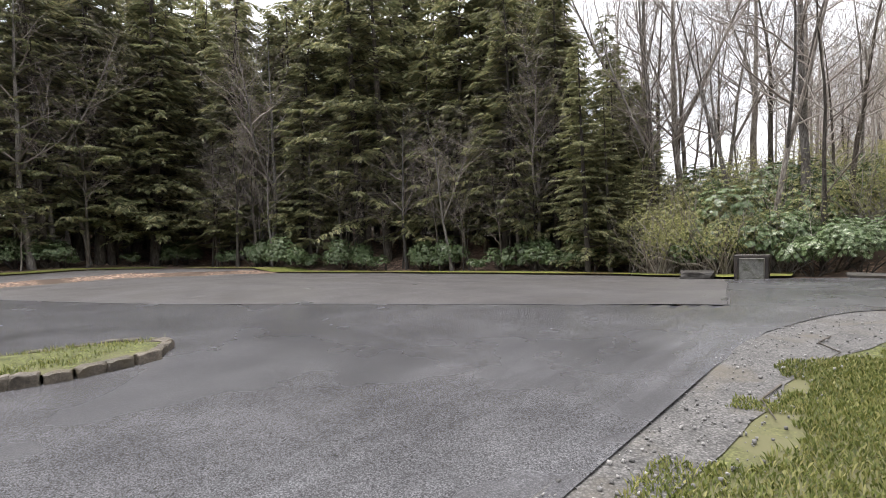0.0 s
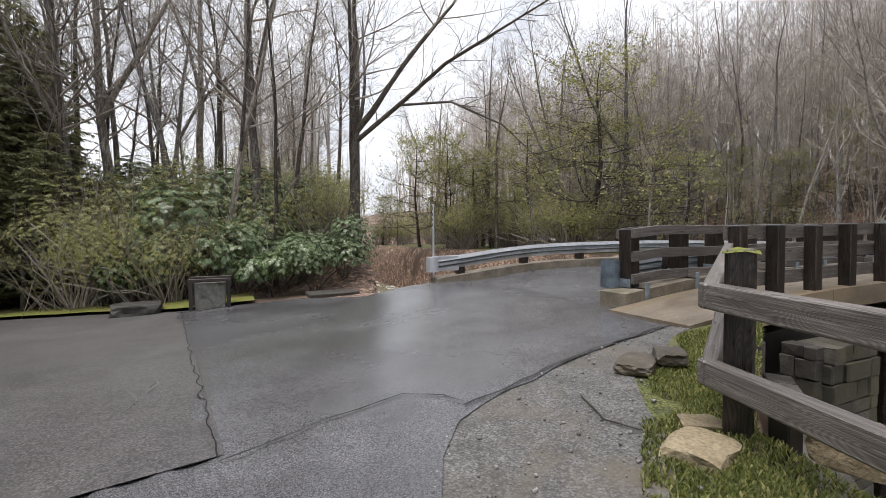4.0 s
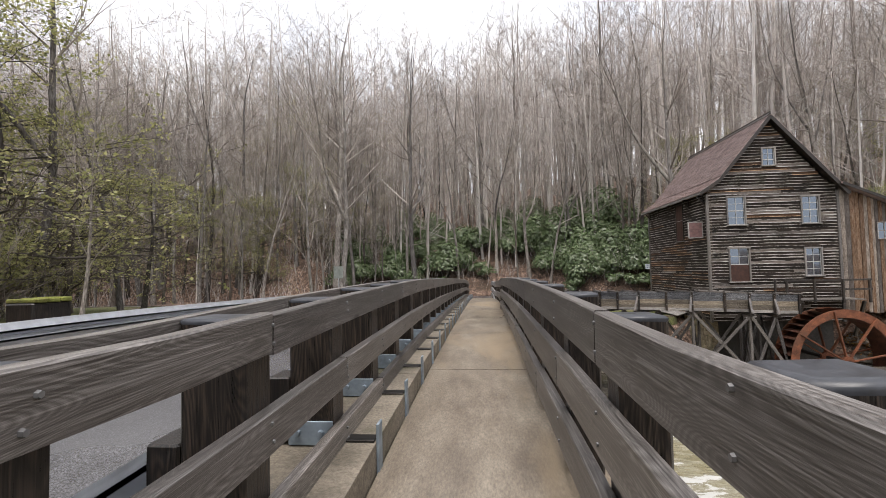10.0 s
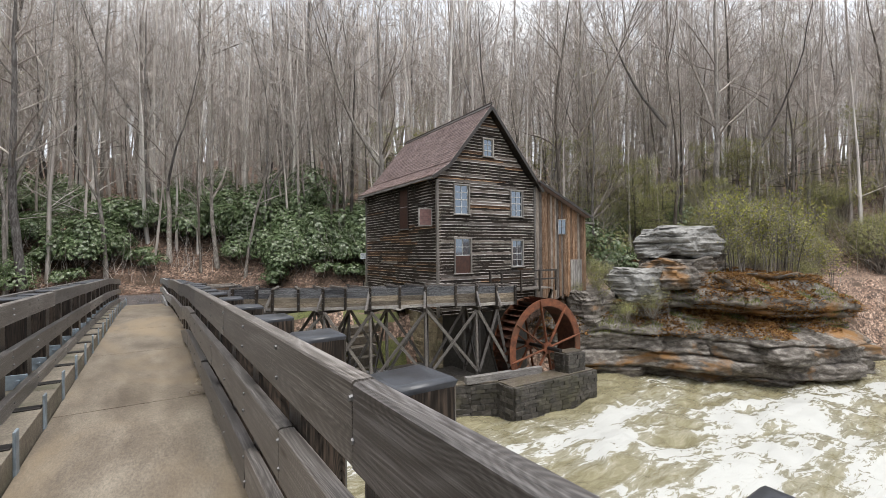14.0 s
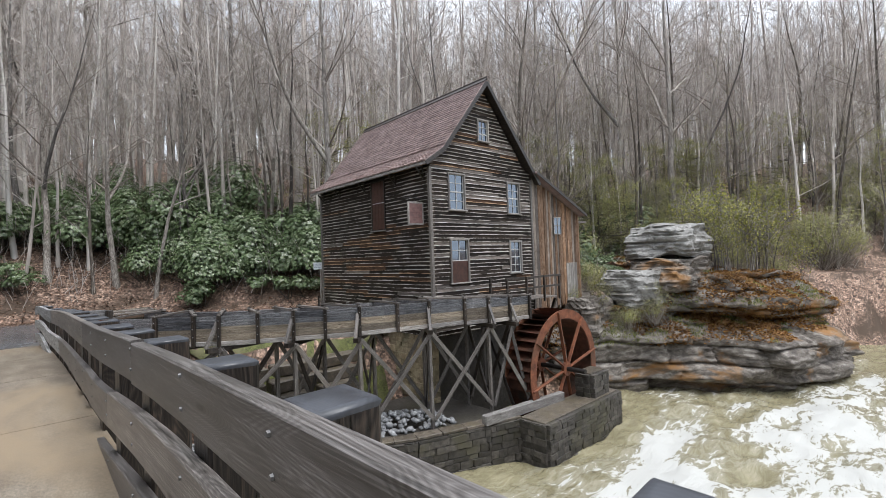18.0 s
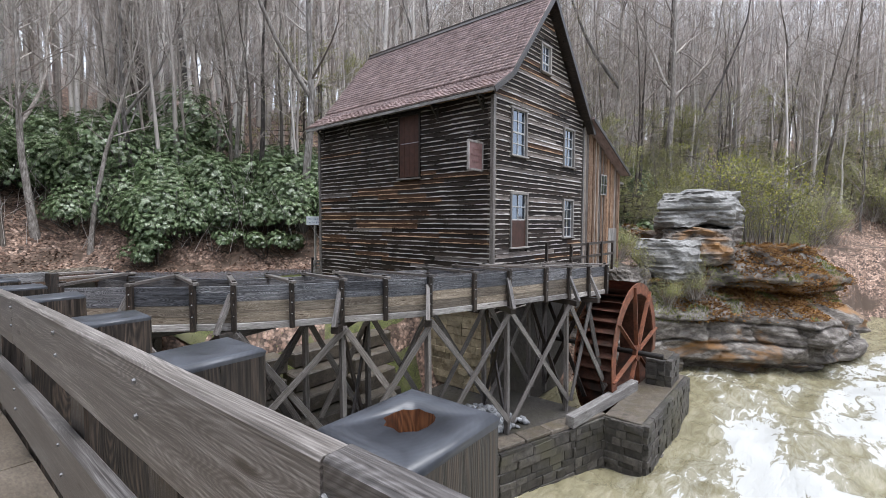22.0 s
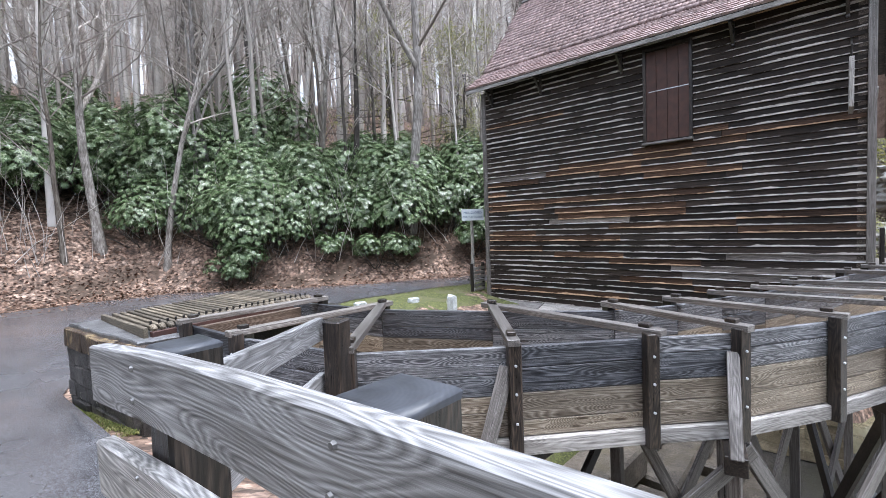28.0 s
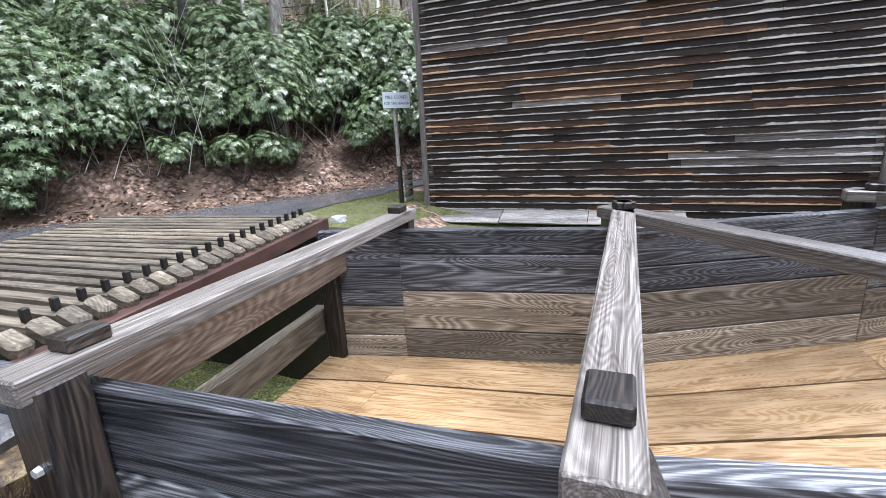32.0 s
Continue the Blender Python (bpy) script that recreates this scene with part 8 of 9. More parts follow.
# timber bollard beyond the guard rail
bol = thing("timber_bollard", -17.35, 11.6, 3.6, "squat square timber bollard with a mossy top behind the guard rail", "bollard")
bm = bmesh.new()
box(bm, (-17.4, 11.65, 4.02), (0.42, 0.62, 1.1), None, 0.03, 0.012)
part("block", bm, M_WOOD_DARK[2], bol)
for k in range(3):
    bm = bmesh.new()
    box(bm, (-17.4, 11.45 + 0.2 * k, 4.59), (0.44, 0.19, 0.06), None, 0.012, 0.008)
    part("cap_board", bm, M_MOSS, bol, "mossy cap board")

# stones, box and moss by the fence
rock("flat_stone", (-9.6, 2.72, south_land(-9.6, 2.72) + 0.05), (0.3, 0.5, 0.11), M_COPING, "dark flat stone at the edge of the grass", "stone", 1, turn=0.5)
rock("flat_stone", (-9.5, 3.0, south_land(-9.5, 3.0) + 0.1), (0.26, 0.34, 0.12), M_COPING, "second flat stone leaning on the first by the grass", "stone", 12, turn=0.8)
rock("tan_stone", (-8.42, 1.92, south_land(-8.4, 1.9) + 0.01), (0.34, 0.4, 0.16), M_STONE_TAN, "tan flat stone in the grass beside the fence", "stone", 2, turn=0.3)
rock("tan_stone", (-8.62, 2.2, south_land(-8.6, 2.2) + 0.01), (0.26, 0.2, 0.12), M_STONE_TAN, "tan flat stone at the foot of the fence post", "stone", 6, turn=0.9)
rock("tan_stone", (-8.05, 2.75, south_land(-8.0, 2.7) - 0.02), (0.4, 0.34, 0.28), M_STONE_TAN, "tan rough stone on the bank behind the fence", "stone", 8, turn=0.2)
meter = thing("utility_box", -8.25, 2.42, 3.2, "small grey metal box at the foot of the fence post", "utility box")
bm = bmesh.new()
box(bm, (-8.25, 2.42, 3.45), (0.12, 0.15, 0.3), None, 0.012)
part("body", bm, M_IRON, meter)
bm = bmesh.new()
box(bm, (-8.25, 2.42, 3.615), (0.14, 0.17, 0.035), None, 0.01)
part("lid", bm, M_SIGN_BACK, meter, "pale grey lid")
bm = bmesh.new()
bmesh.ops.create_grid(bm, x_segments=5, y_segments=5, size=0.098, matrix=Matrix.Translation((-8.45, 2.3, 4.554)) @ Matrix.Rotation(0.6, 4, "Z"))
for v in bm.verts:
    v.co.z += 0.012 * noise.noise(v.co * 20) - 2.2 * ((v.co.x + 8.45) ** 2 + (v.co.y - 2.3) ** 2) + 0.006
part("moss_cap", bm, M_MOSS, fence, "mossy top of the fence post")

# masonry abutment under the near end of the bridge, and the bank wall beyond the fence
abut = thing("bridge_abutment", -10.0, 6.6, -2.0, "dark mossy stone abutment under the bridge end", "abutment")
bm = bmesh.new()
box(bm, (-10.08, 6.75, 0.5), (0.42, 1.1, 5.3))
part("core", bm, M_STONE_WALL, abut)
stone_course(STONES, (-10.28, 6.18), (-9.85, 6.18), -2.2, 3.2, 0.24, (0.4, 0.22), abut, None, outward=(0, -1))
stone_course(STONES, (-9.86, 6.2), (-9.86, 7.3), -2.2, 3.2, 0.24, (0.4, 0.22), abut, None, outward=(1, 0))
bank = thing("bank_wall", -8.6, 4.2, -1.0, "rough dark stone bank wall dropping to the river behind the fence", "retaining wall")
for a, b in (((-10.2, 5.9), (-8.1, 2.95)), ((-8.1, 2.95), (-6.0, 2.15)), ((-6.0, 2.15), (-3.0, 2.5))):
    d = Vector((b[0] - a[0], b[1] - a[1])).normalized()
    stone_course(STONES, a, b, -1.9, south_land(a[0], a[1] - 0.6) - 0.75, 0.3, (0.5, 0.3), bank, None, outward=(-d.y, d.x))

# two masonry piers in the river under the bridge
for yq in (13.6, 22.0):
    river_pier = thing("bridge_pier", -13.2, yq, -2.4, "dark coursed stone pier standing in the river under the bridge", "pier", "bridge piers")
    bm = bmesh.new()
    box(bm, (-13.4, yq, 0.0), (6.0, 0.86, 5.0))
    part("core", bm, M_STONE_WALL, river_pier)
    for za, zb in ((-2.4, -1.0), (-1.0, 0.4), (0.4, 1.6), (1.6, 2.5)):
        stone_course(STONES, (-11.9, yq - 0.42), (-10.35, yq - 0.42), za, zb, 0.3, (0.5, 0.3), river_pier, None, outward=(0, -1))
        stone_course(STONES, (-10.35, yq - 0.44), (-10.35, yq + 0.44), za, zb, 0.3, (0.5, 0.42), river_pier, None, outward=(1, 0))

far_wall = thing("bank_wall", -8.9, 32.2, -1.0, "dark stone bank wall beside the far bridge end", "retaining wall")
stone_course(STONES, (-10.3, 31.4), (-7.4, 33.4), -2.2, 2.4, 0.3, (0.5, 0.3), far_wall, None, outward=(0.57, -0.82))

# stone-edged island of grass in the road
isle = thing("grass_island", -2.0, -6.6, south_land(-2, -6.6), "low grass island edged with rough mossy stones", "traffic island")
ISLE = [(-3.85, -6.6), (-3.5, -6.05), (-2.63, -5.92), (-1.9, -6.1), (0.6, -6.9), (2.4, -7.8), (2.2, -9.2), (0.2, -8.4), (-2.2, -7.6), (-3.5, -7.4)]
bm = bmesh.new()
mid = Vector((sum(p[0] for p in ISLE) / len(ISLE), sum(p[1] for p in ISLE) / len(ISLE)))
rim = [bm.verts.new((x, y, south_land(x, y) + 0.12)) for x, y in ISLE]
hub = bm.verts.new((*mid, south_land(*mid) + 0.24))
for i in range(len(rim)):
    bm.faces.new((rim[i], rim[(i + 1) % len(rim)], hub))
bmesh.ops.subdivide_edges(bm, edges=bm.edges[:], cuts=6, use_grid_fill=True)
for v in bm.verts:
    v.co.z += 0.03 * noise.noise(v.co * 2.5)
bmesh.ops.recalc_face_normals(bm, faces=bm.faces)
part("turf", bm, M_GRASS_SOIL, isle, smooth_faces=True)
for (ax, ay), (bx, by) in zip(ISLE, ISLE[1:] + ISLE[:1]):
    d = math.dist((ax, ay), (bx, by))
    n = max(2, int(d / 0.24))
    for k in range(n):
        f = (k + 0.5) / n
        x, y = ax + (bx - ax) * f, ay + (by - ay) * f
        rock("kerb_stone", (x + R.uniform(-0.03, 0.03), y + R.uniform(-0.03, 0.03), south_land(x, y) + 0.05), (d / n * 0.98, R.uniform(0.13, 0.2), R.uniform(0.18, 0.28)), M_COPING, "", "", R.uniform(0, 50), isle, math.atan2(by - ay, bx - ax))

# cracks and patches of the asphalt
def crack(name, pts, width, lift, label):
    bm = bmesh.new()
    row, line = [], []
    for (ax, ay), (bx, by) in zip(pts, pts[1:]):
        n = max(2, int(math.dist((ax, ay), (bx, by)) / 0.06))
        line += [(ax + (bx - ax) * k / n, ay + (by - ay) * k / n) for k in range(n)]
    for i, (x, y) in enumerate(line):
        d = Vector((line[min(i + 1, len(line) - 1)][0] - line[max(i - 1, 0)][0], line[min(i + 1, len(line) - 1)][1] - line[max(i - 1, 0)][1])).normalized()
        x += 0.05 * wave(x, y, 3.1, 4)
        y += 0.05 * wave(x, y, 3.7, 8)
        w = width * (0.35 + 1.1 * abs(wave(x, y, 6.0, 1)) + 0.3)
        z = south_land(x, y) + lift
        row.append((bm.verts.new((x - d.y * w, y + d.x * w, z)), bm.verts.new((x + d.y * w, y - d.x * w, z))))
    for a, b in zip(row, row[1:]):
        bm.faces.new((a[0], a[1], b[1], b[0]))
    bmesh.ops.recalc_face_normals(bm, faces=bm.faces)
    return tagged(part(name, bm, M_TAR), label, "crack", kind="structure")


crack("asphalt_crack", [(-9.75, -0.62), (-9.9, -0.2), (-10.03, 0.19), (-10.16, 0.73), (-9.95, 1.0), (-9.7, 1.1)], 0.009, 0.046, "dark crack running across the asphalt")
crack("asphalt_crack", [(-9.7, 1.05), (-9.97, 1.9), (-10.22, 2.75), (-10.5, 3.9), (-10.6, 4.3)], 0.012, 0.046, "broken dark asphalt edge along the gravel")
crack("asphalt_crack", [(-20.3, -1.8), (-15.0, -1.22), (-9.75, -0.62)], 0.006, 0.046, "thin seam between old and new asphalt")

# sign and entrance by the back corner of the mill
closed = thing("notice_sign", 1.3, 40.3, 2.2, "white wooden notice with blue letters on a timber post", "sign")
bm = bmesh.new()
box(bm, (1.34, 40.32, 3.4), (0.08, 0.08, 2.7), None, 0.006)
part("post", bm, M_WOOD_PALE[2], closed)
FACE = Matrix.Rotation(-0.65, 3, "Z")
bm = bmesh.new()
box(bm, (1.3, 40.24, 4.8), (0.76, 0.03, 0.38), FACE, 0.004)
board = part("board", bm, M_SIGN_WHITE, closed)
for k, (txt, size) in enumerate((("MILL CLOSED", 0.105), ("FOR THE SEASON", 0.09))):
    cu = bpy.data.curves.new("lettering", "FONT")
    cu.body, cu.size, cu.align_x, cu.align_y, cu.extrude = txt, size, "CENTER", "CENTER", 0.003
    cu.materials.append(M_SIGN_BLUE)
    ob = new("lettering", cu)
    ob.matrix_basis = Matrix.Translation(Vector((1.3, 40.24, 4.87 - 0.15 * k)) + FACE @ Vector((0, -0.02, 0))) @ FACE.to_4x4() @ Matrix.Rotation(math.pi / 2, 4, "X")
    ob.parent = board
    ob.matrix_parent_inverse = board.matrix_world.inverted()
entry = thing("entrance_fence", 1.4, 40.1, 2.2, "low slatted timber screen by the mill's back corner", "fence")
for i in range(6):
    bm = bmesh.new()
    beam(bm, (1.08, 40.1, 2.3 + 0.14 * i), (1.75, 40.15, 2.3 + 0.14 * i), 0.03, 0.1, 0.004)
    part("slat", bm, M_WOOD_PALE[0], entry)
for xx in (1.1, 1.72):
    bm = bmesh.new()
    box(bm, (xx, 40.2, 2.6), (0.09, 0.09, 1.15), None, 0.005)
    part("post", bm, M_WOOD_DARK[2], entry)
rock("standing_stone", (-1.4, 39.0, ground(-1.4, 39.0) + 0.26), (0.16, 0.26, 0.72), M_WHITE_STONE, "pale whitewashed stone standing on the lawn", "stone", 3)
rock("white_stone", (-1.3, 40.6, ground(-1.3, 40.6) + 0.06), (0.3, 0.24, 0.2), M_WHITE_STONE, "small whitewashed stone at the lawn edge", "stone", 5)
rock("white_stone", (-2.6, 41.5, ground(-2.6, 41.5) + 0.05), (0.34, 0.24, 0.18), M_WHITE_STONE, "small whitewashed stone at the lawn edge", "stone", 7)
skirt = thing("skirting_boards", 0.6, 35, 2.3, "pale weathered boards sloping out from the foot of the mill wall", "boards")
for i in range(3):
    for k in range(3):
        bm = bmesh.new()
        y0, y1 = 33.6 + 1.94 * k + 0.006, 33.6 + 1.94 * (k + 1) - 0.006
        x = 0.84 - 0.2 * i
        beam(bm, (x, y0, 2.05 - 0.06 * i), (x + 0.05, y1, 2.05 - 0.06 * i), 0.215, 0.03, 0.004, up=(-0.33, 0, 0.94))
        part("board", bm, M_WOOD_PALE[1], skirt)

# trail signs on the leafy bank
for x, y, w in ((-20.6, 55.5, 0.5), (-19.4, 55.9, 0.36)):
    z = ground(x, y)
    t = thing("trail_sign", x, y, z, "small orange-brown trail sign on the leaf-covered bank", "sign", "trail signs")
    bm = bmesh.new()
    box(bm, (x, y, z + 0.3), (0.07, 0.07, 0.9), None, 0.005)
    part("post", bm, M_WOOD_DARK[2], t)
    bm = bmesh.new()
    box(bm, (x, y - 0.05, z + 0.62), (w, 0.03, 0.22), None, 0.005)
    part("board", bm, M_ORANGE, t)

# post and rails from the bridge end towards the flume
guide = thing("end_post_rails", -8.95, 33.76, 2.4, "dark timber post with diagonal plank rails by the bridge end", "fence")
bm = bmesh.new()
box(bm, (-8.94, 33.75, 2.78), (0.15, 0.15, 2.04), Matrix.Rotation(0.3, 3, "Z"), 0.012, 0.004)
part("post", bm, M_WOOD_DARK[2], guide)
for z0, z1 in ((3.85, 3.72), (3.43, 3.3)):
    bm = bmesh.new()
    beam(bm, (-10.42, 32.72, z0), (-8.98, 33.9, z1), 0.05, 0.17, 0.006)
    part("rail", bm, M_WOOD_SILVER[0], guide)

# metal strip across the flume floor
bm = bmesh.new()
beam(bm, (-7.05, 35.15, 2.83), (-6.3, 35.55, 2.83), 0.12, 0.006, 0.0)
tagged(part("flashing_strip", bm, M_STEEL), "scuffed pale metal strip over the flume floor joint", "metal strip")

# parked car on the far road
M_SILVER = plain("silver_car_paint", (0.55, 0.57, 0.59), 0.25, 0.6, 0.03)
M_CAR_GLASS = plain("tinted_car_glass", (0.03, 0.035, 0.04), 0.08, 0.2, 0.05)
M_TYRE = plain("black_tyre", (0.015, 0.015, 0.015), 0.8, 0, 0.2)
M_RIM = plain("alloy_rim", (0.5, 0.5, 0.52), 0.3, 0.8, 0.05)
M_TAIL = plain("red_tail_light", (0.35, 0.015, 0.012), 0.25, 0, 0.05)
M_LAMP = plain("clear_headlight", (0.6, 0.62, 0.64), 0.15, 0.3, 0.05)
CAR = (-48.5, 31.2)
czz = north_land(*CAR) + 0.04
sedan = thing("sedan", CAR[0], CAR[1], czz, "silver four-door sedan parked on the far road", "car", rz=14)
CM = sedan.matrix_basis.copy()


def cpart(name, bm, mat, parent=None, label="", smooth_faces=False):
    bm.transform(CM)
    return part(name, bm, mat, parent or sedan, label, smooth_faces)


def hull(sections):
    """A body lofted along x: each section is x, half width, bottom, shoulder height, top, top half width."""
    bm = bmesh.new()
    rings = []
    for x, w, z0, zs, z1, wt in sections:
        pts = [(-w * 0.92, z0), (-w, (z0 + zs) / 2), (-w * 0.97, zs), (-wt, z1), (wt, z1), (w * 0.97, zs), (w, (z0 + zs) / 2), (w * 0.92, z0)]
        rings.append([bm.verts.new((x, p[0], p[1])) for p in pts])
    for a, b in zip(rings, rings[1:]):
        for i in range(8):
            bm.faces.new((a[i], a[(i + 1) % 8], b[(i + 1) % 8], b[i]))
    bm.faces.new(rings[0])
    bm.faces.new(rings[-1])
    bmesh.ops.recalc_face_normals(bm, faces=bm.faces)
    return bm


cpart("body", hull([(-2.42, 0.7, 0.35, 0.75, 0.9, 0.6), (-2.25, 0.86, 0.25, 0.85, 1.0, 0.75), (-1.6, 0.91, 0.2, 0.9, 1.03, 0.78), (-0.6, 0.92, 0.2, 0.9, 0.98, 0.8), (0.8, 0.92, 0.2, 0.88, 0.96, 0.8), (1.5, 0.91, 0.22, 0.82, 0.92, 0.75), (2.2, 0.86, 0.25, 0.7, 0.78, 0.68), (2.42, 0.72, 0.32, 0.58, 0.62, 0.6)]), M_SILVER, smooth_faces=True)
cpart("glazing", hull([(-1.85, 0.74, 0.98, 1.0, 1.02, 0.7), (-1.1, 0.79, 0.96, 1.15, 1.38, 0.56), (-0.2, 0.8, 0.94, 1.15, 1.42, 0.58), (0.4, 0.8, 0.94, 1.13, 1.36, 0.56), (1.25, 0.76, 0.92, 0.94, 0.95, 0.7)]), M_CAR_GLASS)["kind"] = "stuff"
cpart("roof", hull([(-1.25, 0.62, 1.33, 1.35, 1.37, 0.5), (-0.9, 0.66, 1.37, 1.40, 1.44, 0.5), (-0.1, 0.66, 1.39, 1.43, 1.47, 0.5), (0.45, 0.62, 1.34, 1.36, 1.38, 0.5)]), M_SILVER, smooth_faces=True)
for xx in (-0.25, 0.75, -1.15):
    for sd in (-1, 1):
        bm = bmesh.new()
        beam(bm, (xx, sd * 0.80, 0.96), (xx - 0.12 * (1 if xx > 0 else -0.5), sd * 0.64, 1.38), 0.03, 0.07, 0.0)
        cpart("pillar", bm, M_SILVER)
for xx in (-1.42, 1.42):
    for sd in (-1, 1):
        bm = bmesh.new()
        tube(bm, (xx, sd * 0.72, 0.32), (xx, sd * 0.93, 0.32), 0.33, 0.33, 20)
        wheel_part = cpart("tyre", bm, M_TYRE)
        bm = bmesh.new()
        tube(bm, (xx, sd * 0.925, 0.32), (xx, sd * 0.94, 0.32), 0.23, 0.2, 16)
        cpart("rim", bm, M_RIM, wheel_part)
for sd in (-1, 1):
    bm = bmesh.new()
    box(bm, (-2.33, sd * 0.62, 0.85), (0.16, 0.28, 0.14), None, 0.03)
    cpart("tail_light", bm, M_TAIL)
    bm = bmesh.new()
    box(bm, (2.27, sd * 0.62, 0.68), (0.2, 0.28, 0.1), None, 0.03)
    cpart("headlight", bm, M_LAMP)
    bm = bmesh.new()
    box(bm, (0.72, sd * 0.98, 1.0), (0.14, 0.14, 0.11), None, 0.03)
    cpart("mirror", bm, M_SILVER)

# ---- grass, fallen leaves and loose stones ----
def scatter(name, label, category, spots, high, wide, mat, flat=0.0):
    bag = Bag()
    spots = np.asarray(spots)
    n = len(spots)
    a = rng.random(n) * 2 * np.pi
    lean = rng.uniform(0.15, 0.7, n)
    way = np.stack([np.cos(a) * lean, np.sin(a) * lean, np.full(n, 1.0)], 1)
    nrm = np.stack([np.cos(a + 1.57), np.sin(a + 1.57), np.zeros(n)], 1)
    if flat:
        way = np.stack([np.cos(a), np.sin(a), rng.normal(0.1, flat, n)], 1)
        nrm = np.stack([rng.normal(0, flat, n), rng.normal(0, flat, n), np.ones(n)], 1)
    bag.leaves(spots, way, np.cross(way, nrm) if not flat else nrm, rng.uniform(*high, n), rng.uniform(*wide, n), 0.25 if not flat else 0.0)
    v, f = bag.arrays()
    return tagged(mesh_np(name, v, f, mat), label, category, kind="stuff")


spots = []
while len(spots) < 90000:
    x = rng.uniform(-10.2, 2.5)
    lo, hi = table(x, EDGE_BY_X) + table(x, GRAVEL_WIDE) - 0.25, table(x, SOUTH_BANK) + 0.1
    y = lo + (hi - lo) * rng.random()
    edge = smooth(0.0, 0.8, y - lo)
    if wave(x, y, 1.1, 4) + 0.5 * wave(x, y, 4, 2) < 0.25 - 0.75 * edge:
        continue
    spots.append((x, y, south_land(x, y) + 0.01))
scatter("grass", "short green grass tufts between gravel and fence", "grass", spots, (0.025, 0.08), (0.007, 0.014), M_GRASS)
spots = []
while len(spots) < 9000:
    x = rng.uniform(-3.9, 2.4)
    y = rng.uniform(-8.9, -5.8)
    c = -6.85 - 0.3 * max(0, x + 1.2)
    if abs(y - c) < 0.7 * smooth(-4.0, -2.6, x):
        spots.append((x, y, south_land(x, y) + 0.13))
scatter("island_grass", "tufted grass growing on the stone-edged island", "grass", spots, (0.05, 0.13), (0.006, 0.012), M_GRASS)
# dead leaves and small green growth that lie on the ledges of the cliff
ledge = [(p.center.copy(), p.area) for p in face.data.polygons if abs(p.normal.z) > 0.42 and p.center.z > 0.1]
share = np.cumsum([a for _, a in ledge])
brown, green = [], []
for u in rng.random(60000):
    c = ledge[int(np.searchsorted(share, u * share[-1]))][0]
    q = noise.noise(c * 0.7)
    (brown if q > -0.22 else green).append((c.x + rng.normal(0, 0.05), c.y + rng.normal(0, 0.05), c.z + 0.02))
scatter("ledge_leaves", "rust-brown fallen leaves lying on the rock ledges", "leaves", brown, (0.1, 0.22), (0.06, 0.12), M_RUSTLEAF, 0.6)
scatter("ledge_grass", "low green growth on the rock ledges", "grass", green, (0.08, 0.24), (0.02, 0.05), M_GRASS)
spots = []
while len(spots) < 2600:
    w = rng.random()
    x, y = PN[0] + (PF[0] - PN[0]) * w - 0.05, PN[1] - 0.15 + (PF[1] - PN[1] + 0.3) * w
    x -= abs(rng.normal(0, 0.07)) * (0.6 + 0.6 * math.sin(y * 5.0) ** 2)
    spots.append((x, y, ground(x, y) + 0.005))
scatter("pillar_grass", "low moss and grass along the foot of the pillar", "grass", spots, (0.02, 0.06), (0.006, 0.014), M_GRASS)
spots = []
while len(spots) < 16000:
    x = rng.uniform(-8.8, 3.2)
    lo, hi = table(x, [(-9, 36.5), (-7.3, 34), (-4, 33.2), (0.6, 32.6), (1, 39.6), (3.4, 39.6)]), table(x, NEAR)
    y = lo + (hi - lo) * rng.random()
    spots.append((x, y, ground(x, y) + 0.01))
scatter("lawn_grass", "short green lawn grass behind the flume", "grass", spots, (0.03, 0.09), (0.006, 0.012), M_GRASS)
spots = []
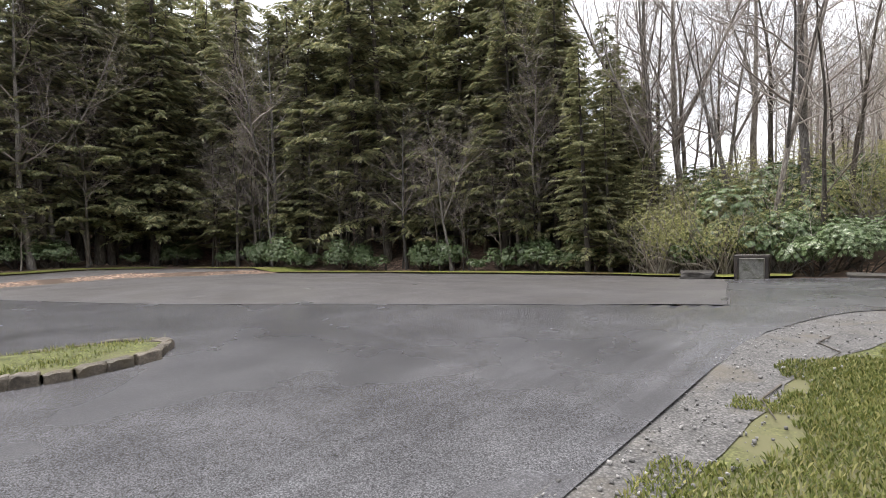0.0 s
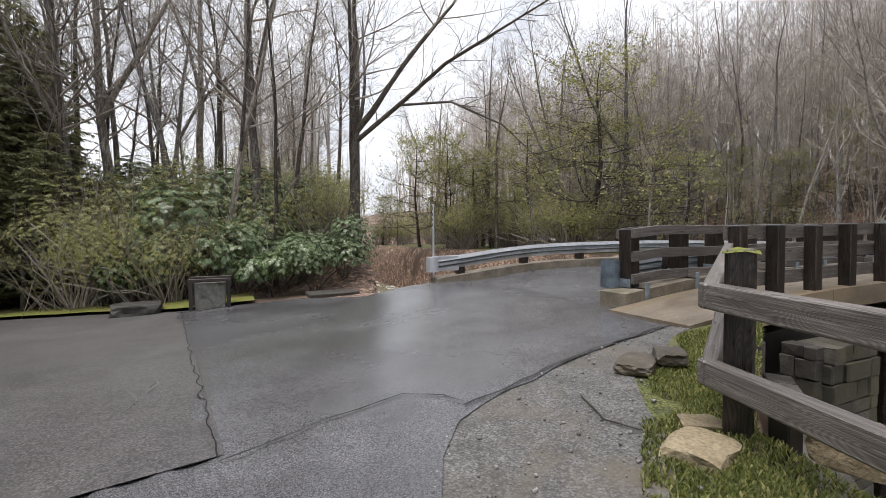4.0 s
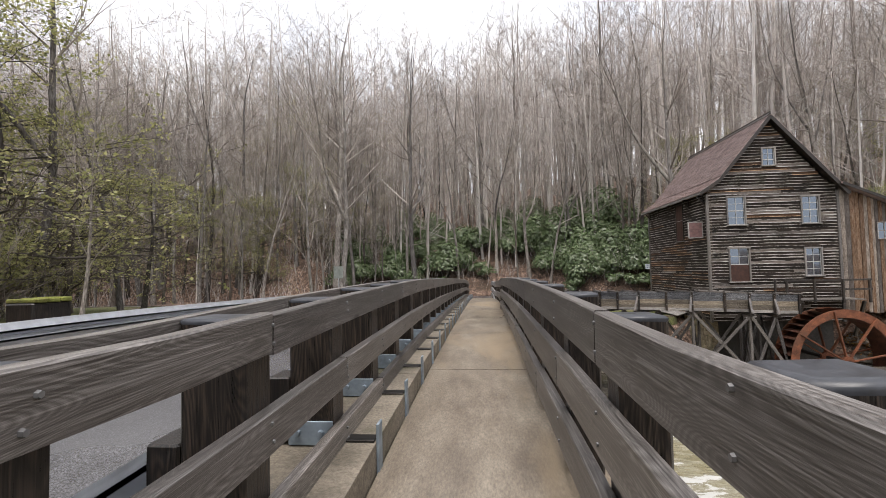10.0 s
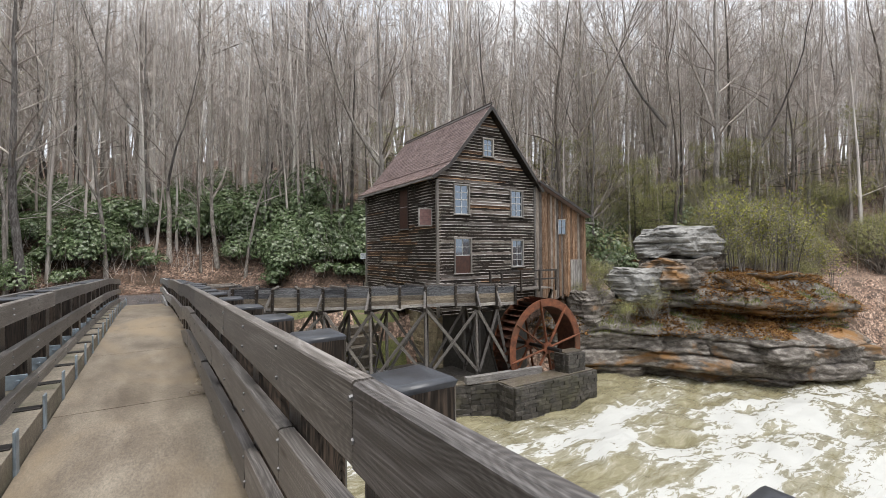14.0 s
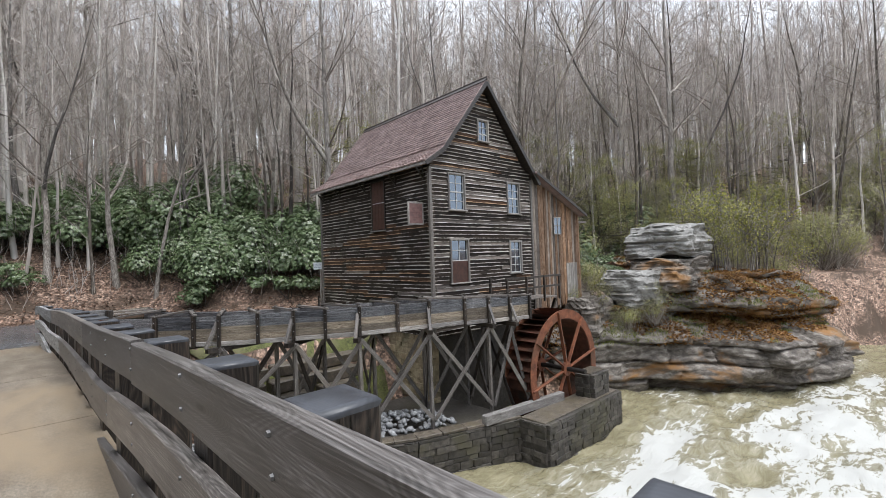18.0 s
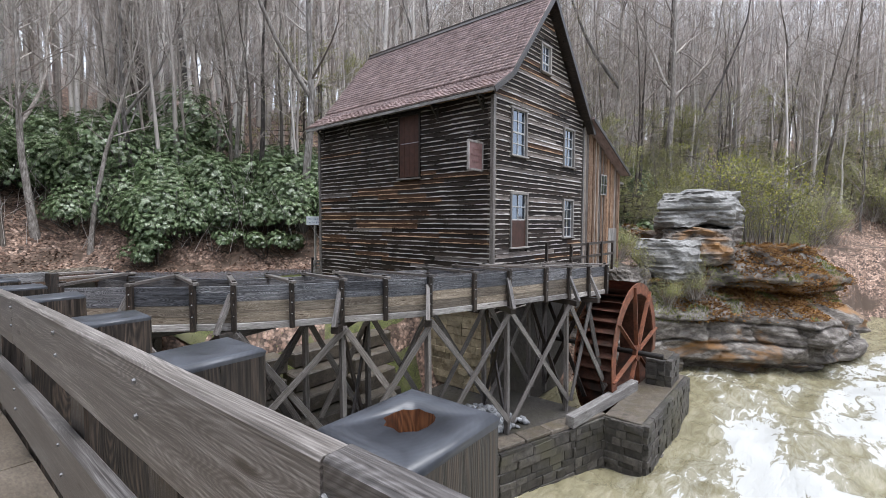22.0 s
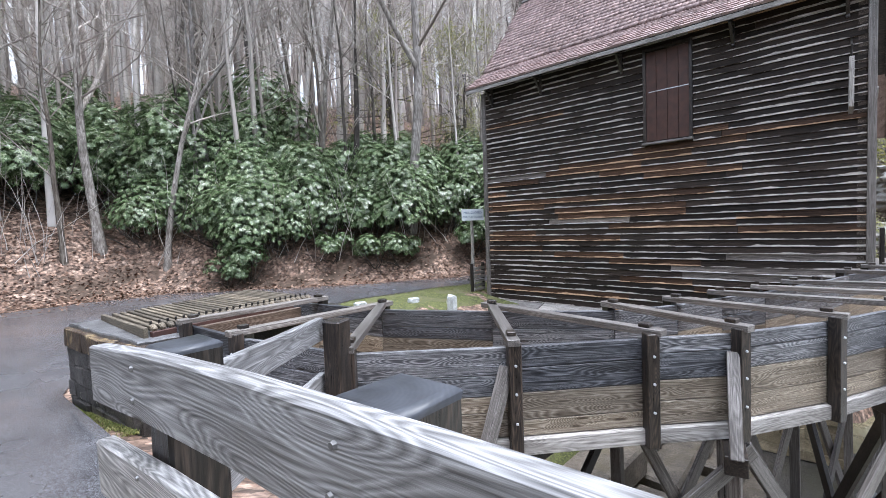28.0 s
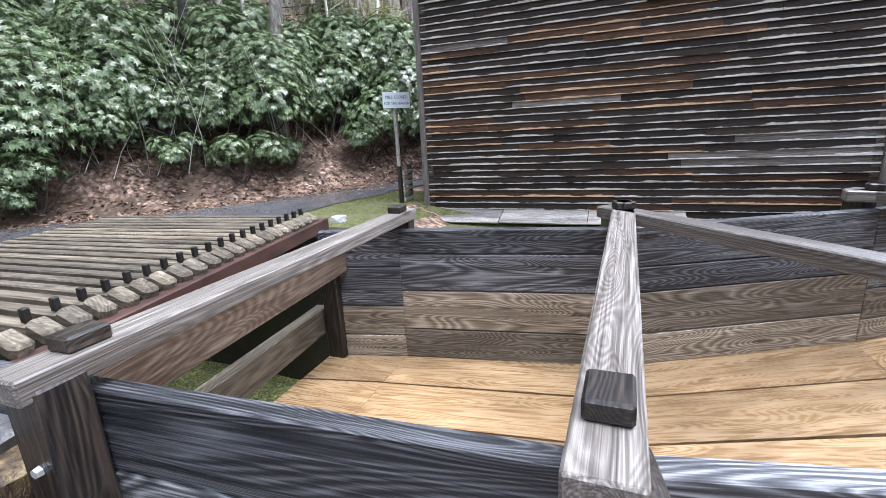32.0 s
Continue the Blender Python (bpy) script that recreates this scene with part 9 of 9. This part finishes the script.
while len(spots) < 30000:
    x = rng.uniform(-30, 12)
    y = table(x, FAR) + 0.1 + 9 * rng.random() ** 1.3
    spots.append((x, y, ground(x, y) + 0.03 + 0.03 * rng.random()))
scatter("fallen_leaves", "brown fallen leaves covering the bank above the road", "leaves", spots, (0.09, 0.17), (0.06, 0.11), M_LITTER, 0.35)
spots = []
while len(spots) < 3000:
    x = rng.uniform(-28, 8)
    y = table(x, FAR) - 1.2 * rng.random() ** 2.2
    spots.append((x, y, ground(x, y) + 0.04))
scatter("road_leaves", "scattered brown leaves along the road edge", "leaves", spots, (0.06, 0.12), (0.04, 0.08), M_LITTER, 0.15)

# loose stones of the shoulder
cv = np.array([(x, y, z) for x in (-1, 1) for y in (-1, 1) for z in (-1, 1)], float)
cf = np.array([(0, 1, 3, 2), (4, 6, 7, 5), (0, 4, 5, 1), (2, 3, 7, 6), (0, 2, 6, 4), (1, 5, 7, 3)])
vs, fs = [], []
for i in range(1500):
    x = rng.uniform(-10.6, 1.5)
    wd = table(x, GRAVEL_WIDE)
    y = table(x, EDGE_BY_X) - 0.1 + (wd + 0.3) * rng.random()
    r = 0.003 + 0.009 * rng.random() ** 3
    p = cv * r * rng.uniform(0.6, 1.2, 3) + rng.normal(0, r * 0.22, cv.shape)
    vs.append(p + (x, y, south_land(x, y) + 0.024 + r * 0.4))
    fs.append(cf + 8 * i)
tagged(mesh_np("loose_gravel", np.concatenate(vs), np.concatenate(fs), M_PEBBLE), "loose grey stones strewn over the gravel shoulder", "gravel", kind="stuff")

# twigs on the shoulder
for pts in (((-7.6, 0.55), (-7.2, 0.45), (-6.8, 0.6), (-6.5, 0.5)), ((-9.4, 1.9), (-9.0, 1.75), (-8.7, 1.85)), ((-5.6, 0.2), (-5.2, 0.1), (-4.8, 0.2))):
    bag = Bag()
    line = [(x, y, south_land(x, y) + 0.035) for x, y in pts]
    bag.limb(line, np.linspace(0.009, 0.004, len(line)), 5)
    v, f = bag.arrays()
    tagged(mesh_np("fallen_twig", v, f, M_BARK_DARK), "thin dark fallen twig lying on the gravel", "twig", "fallen twigs")
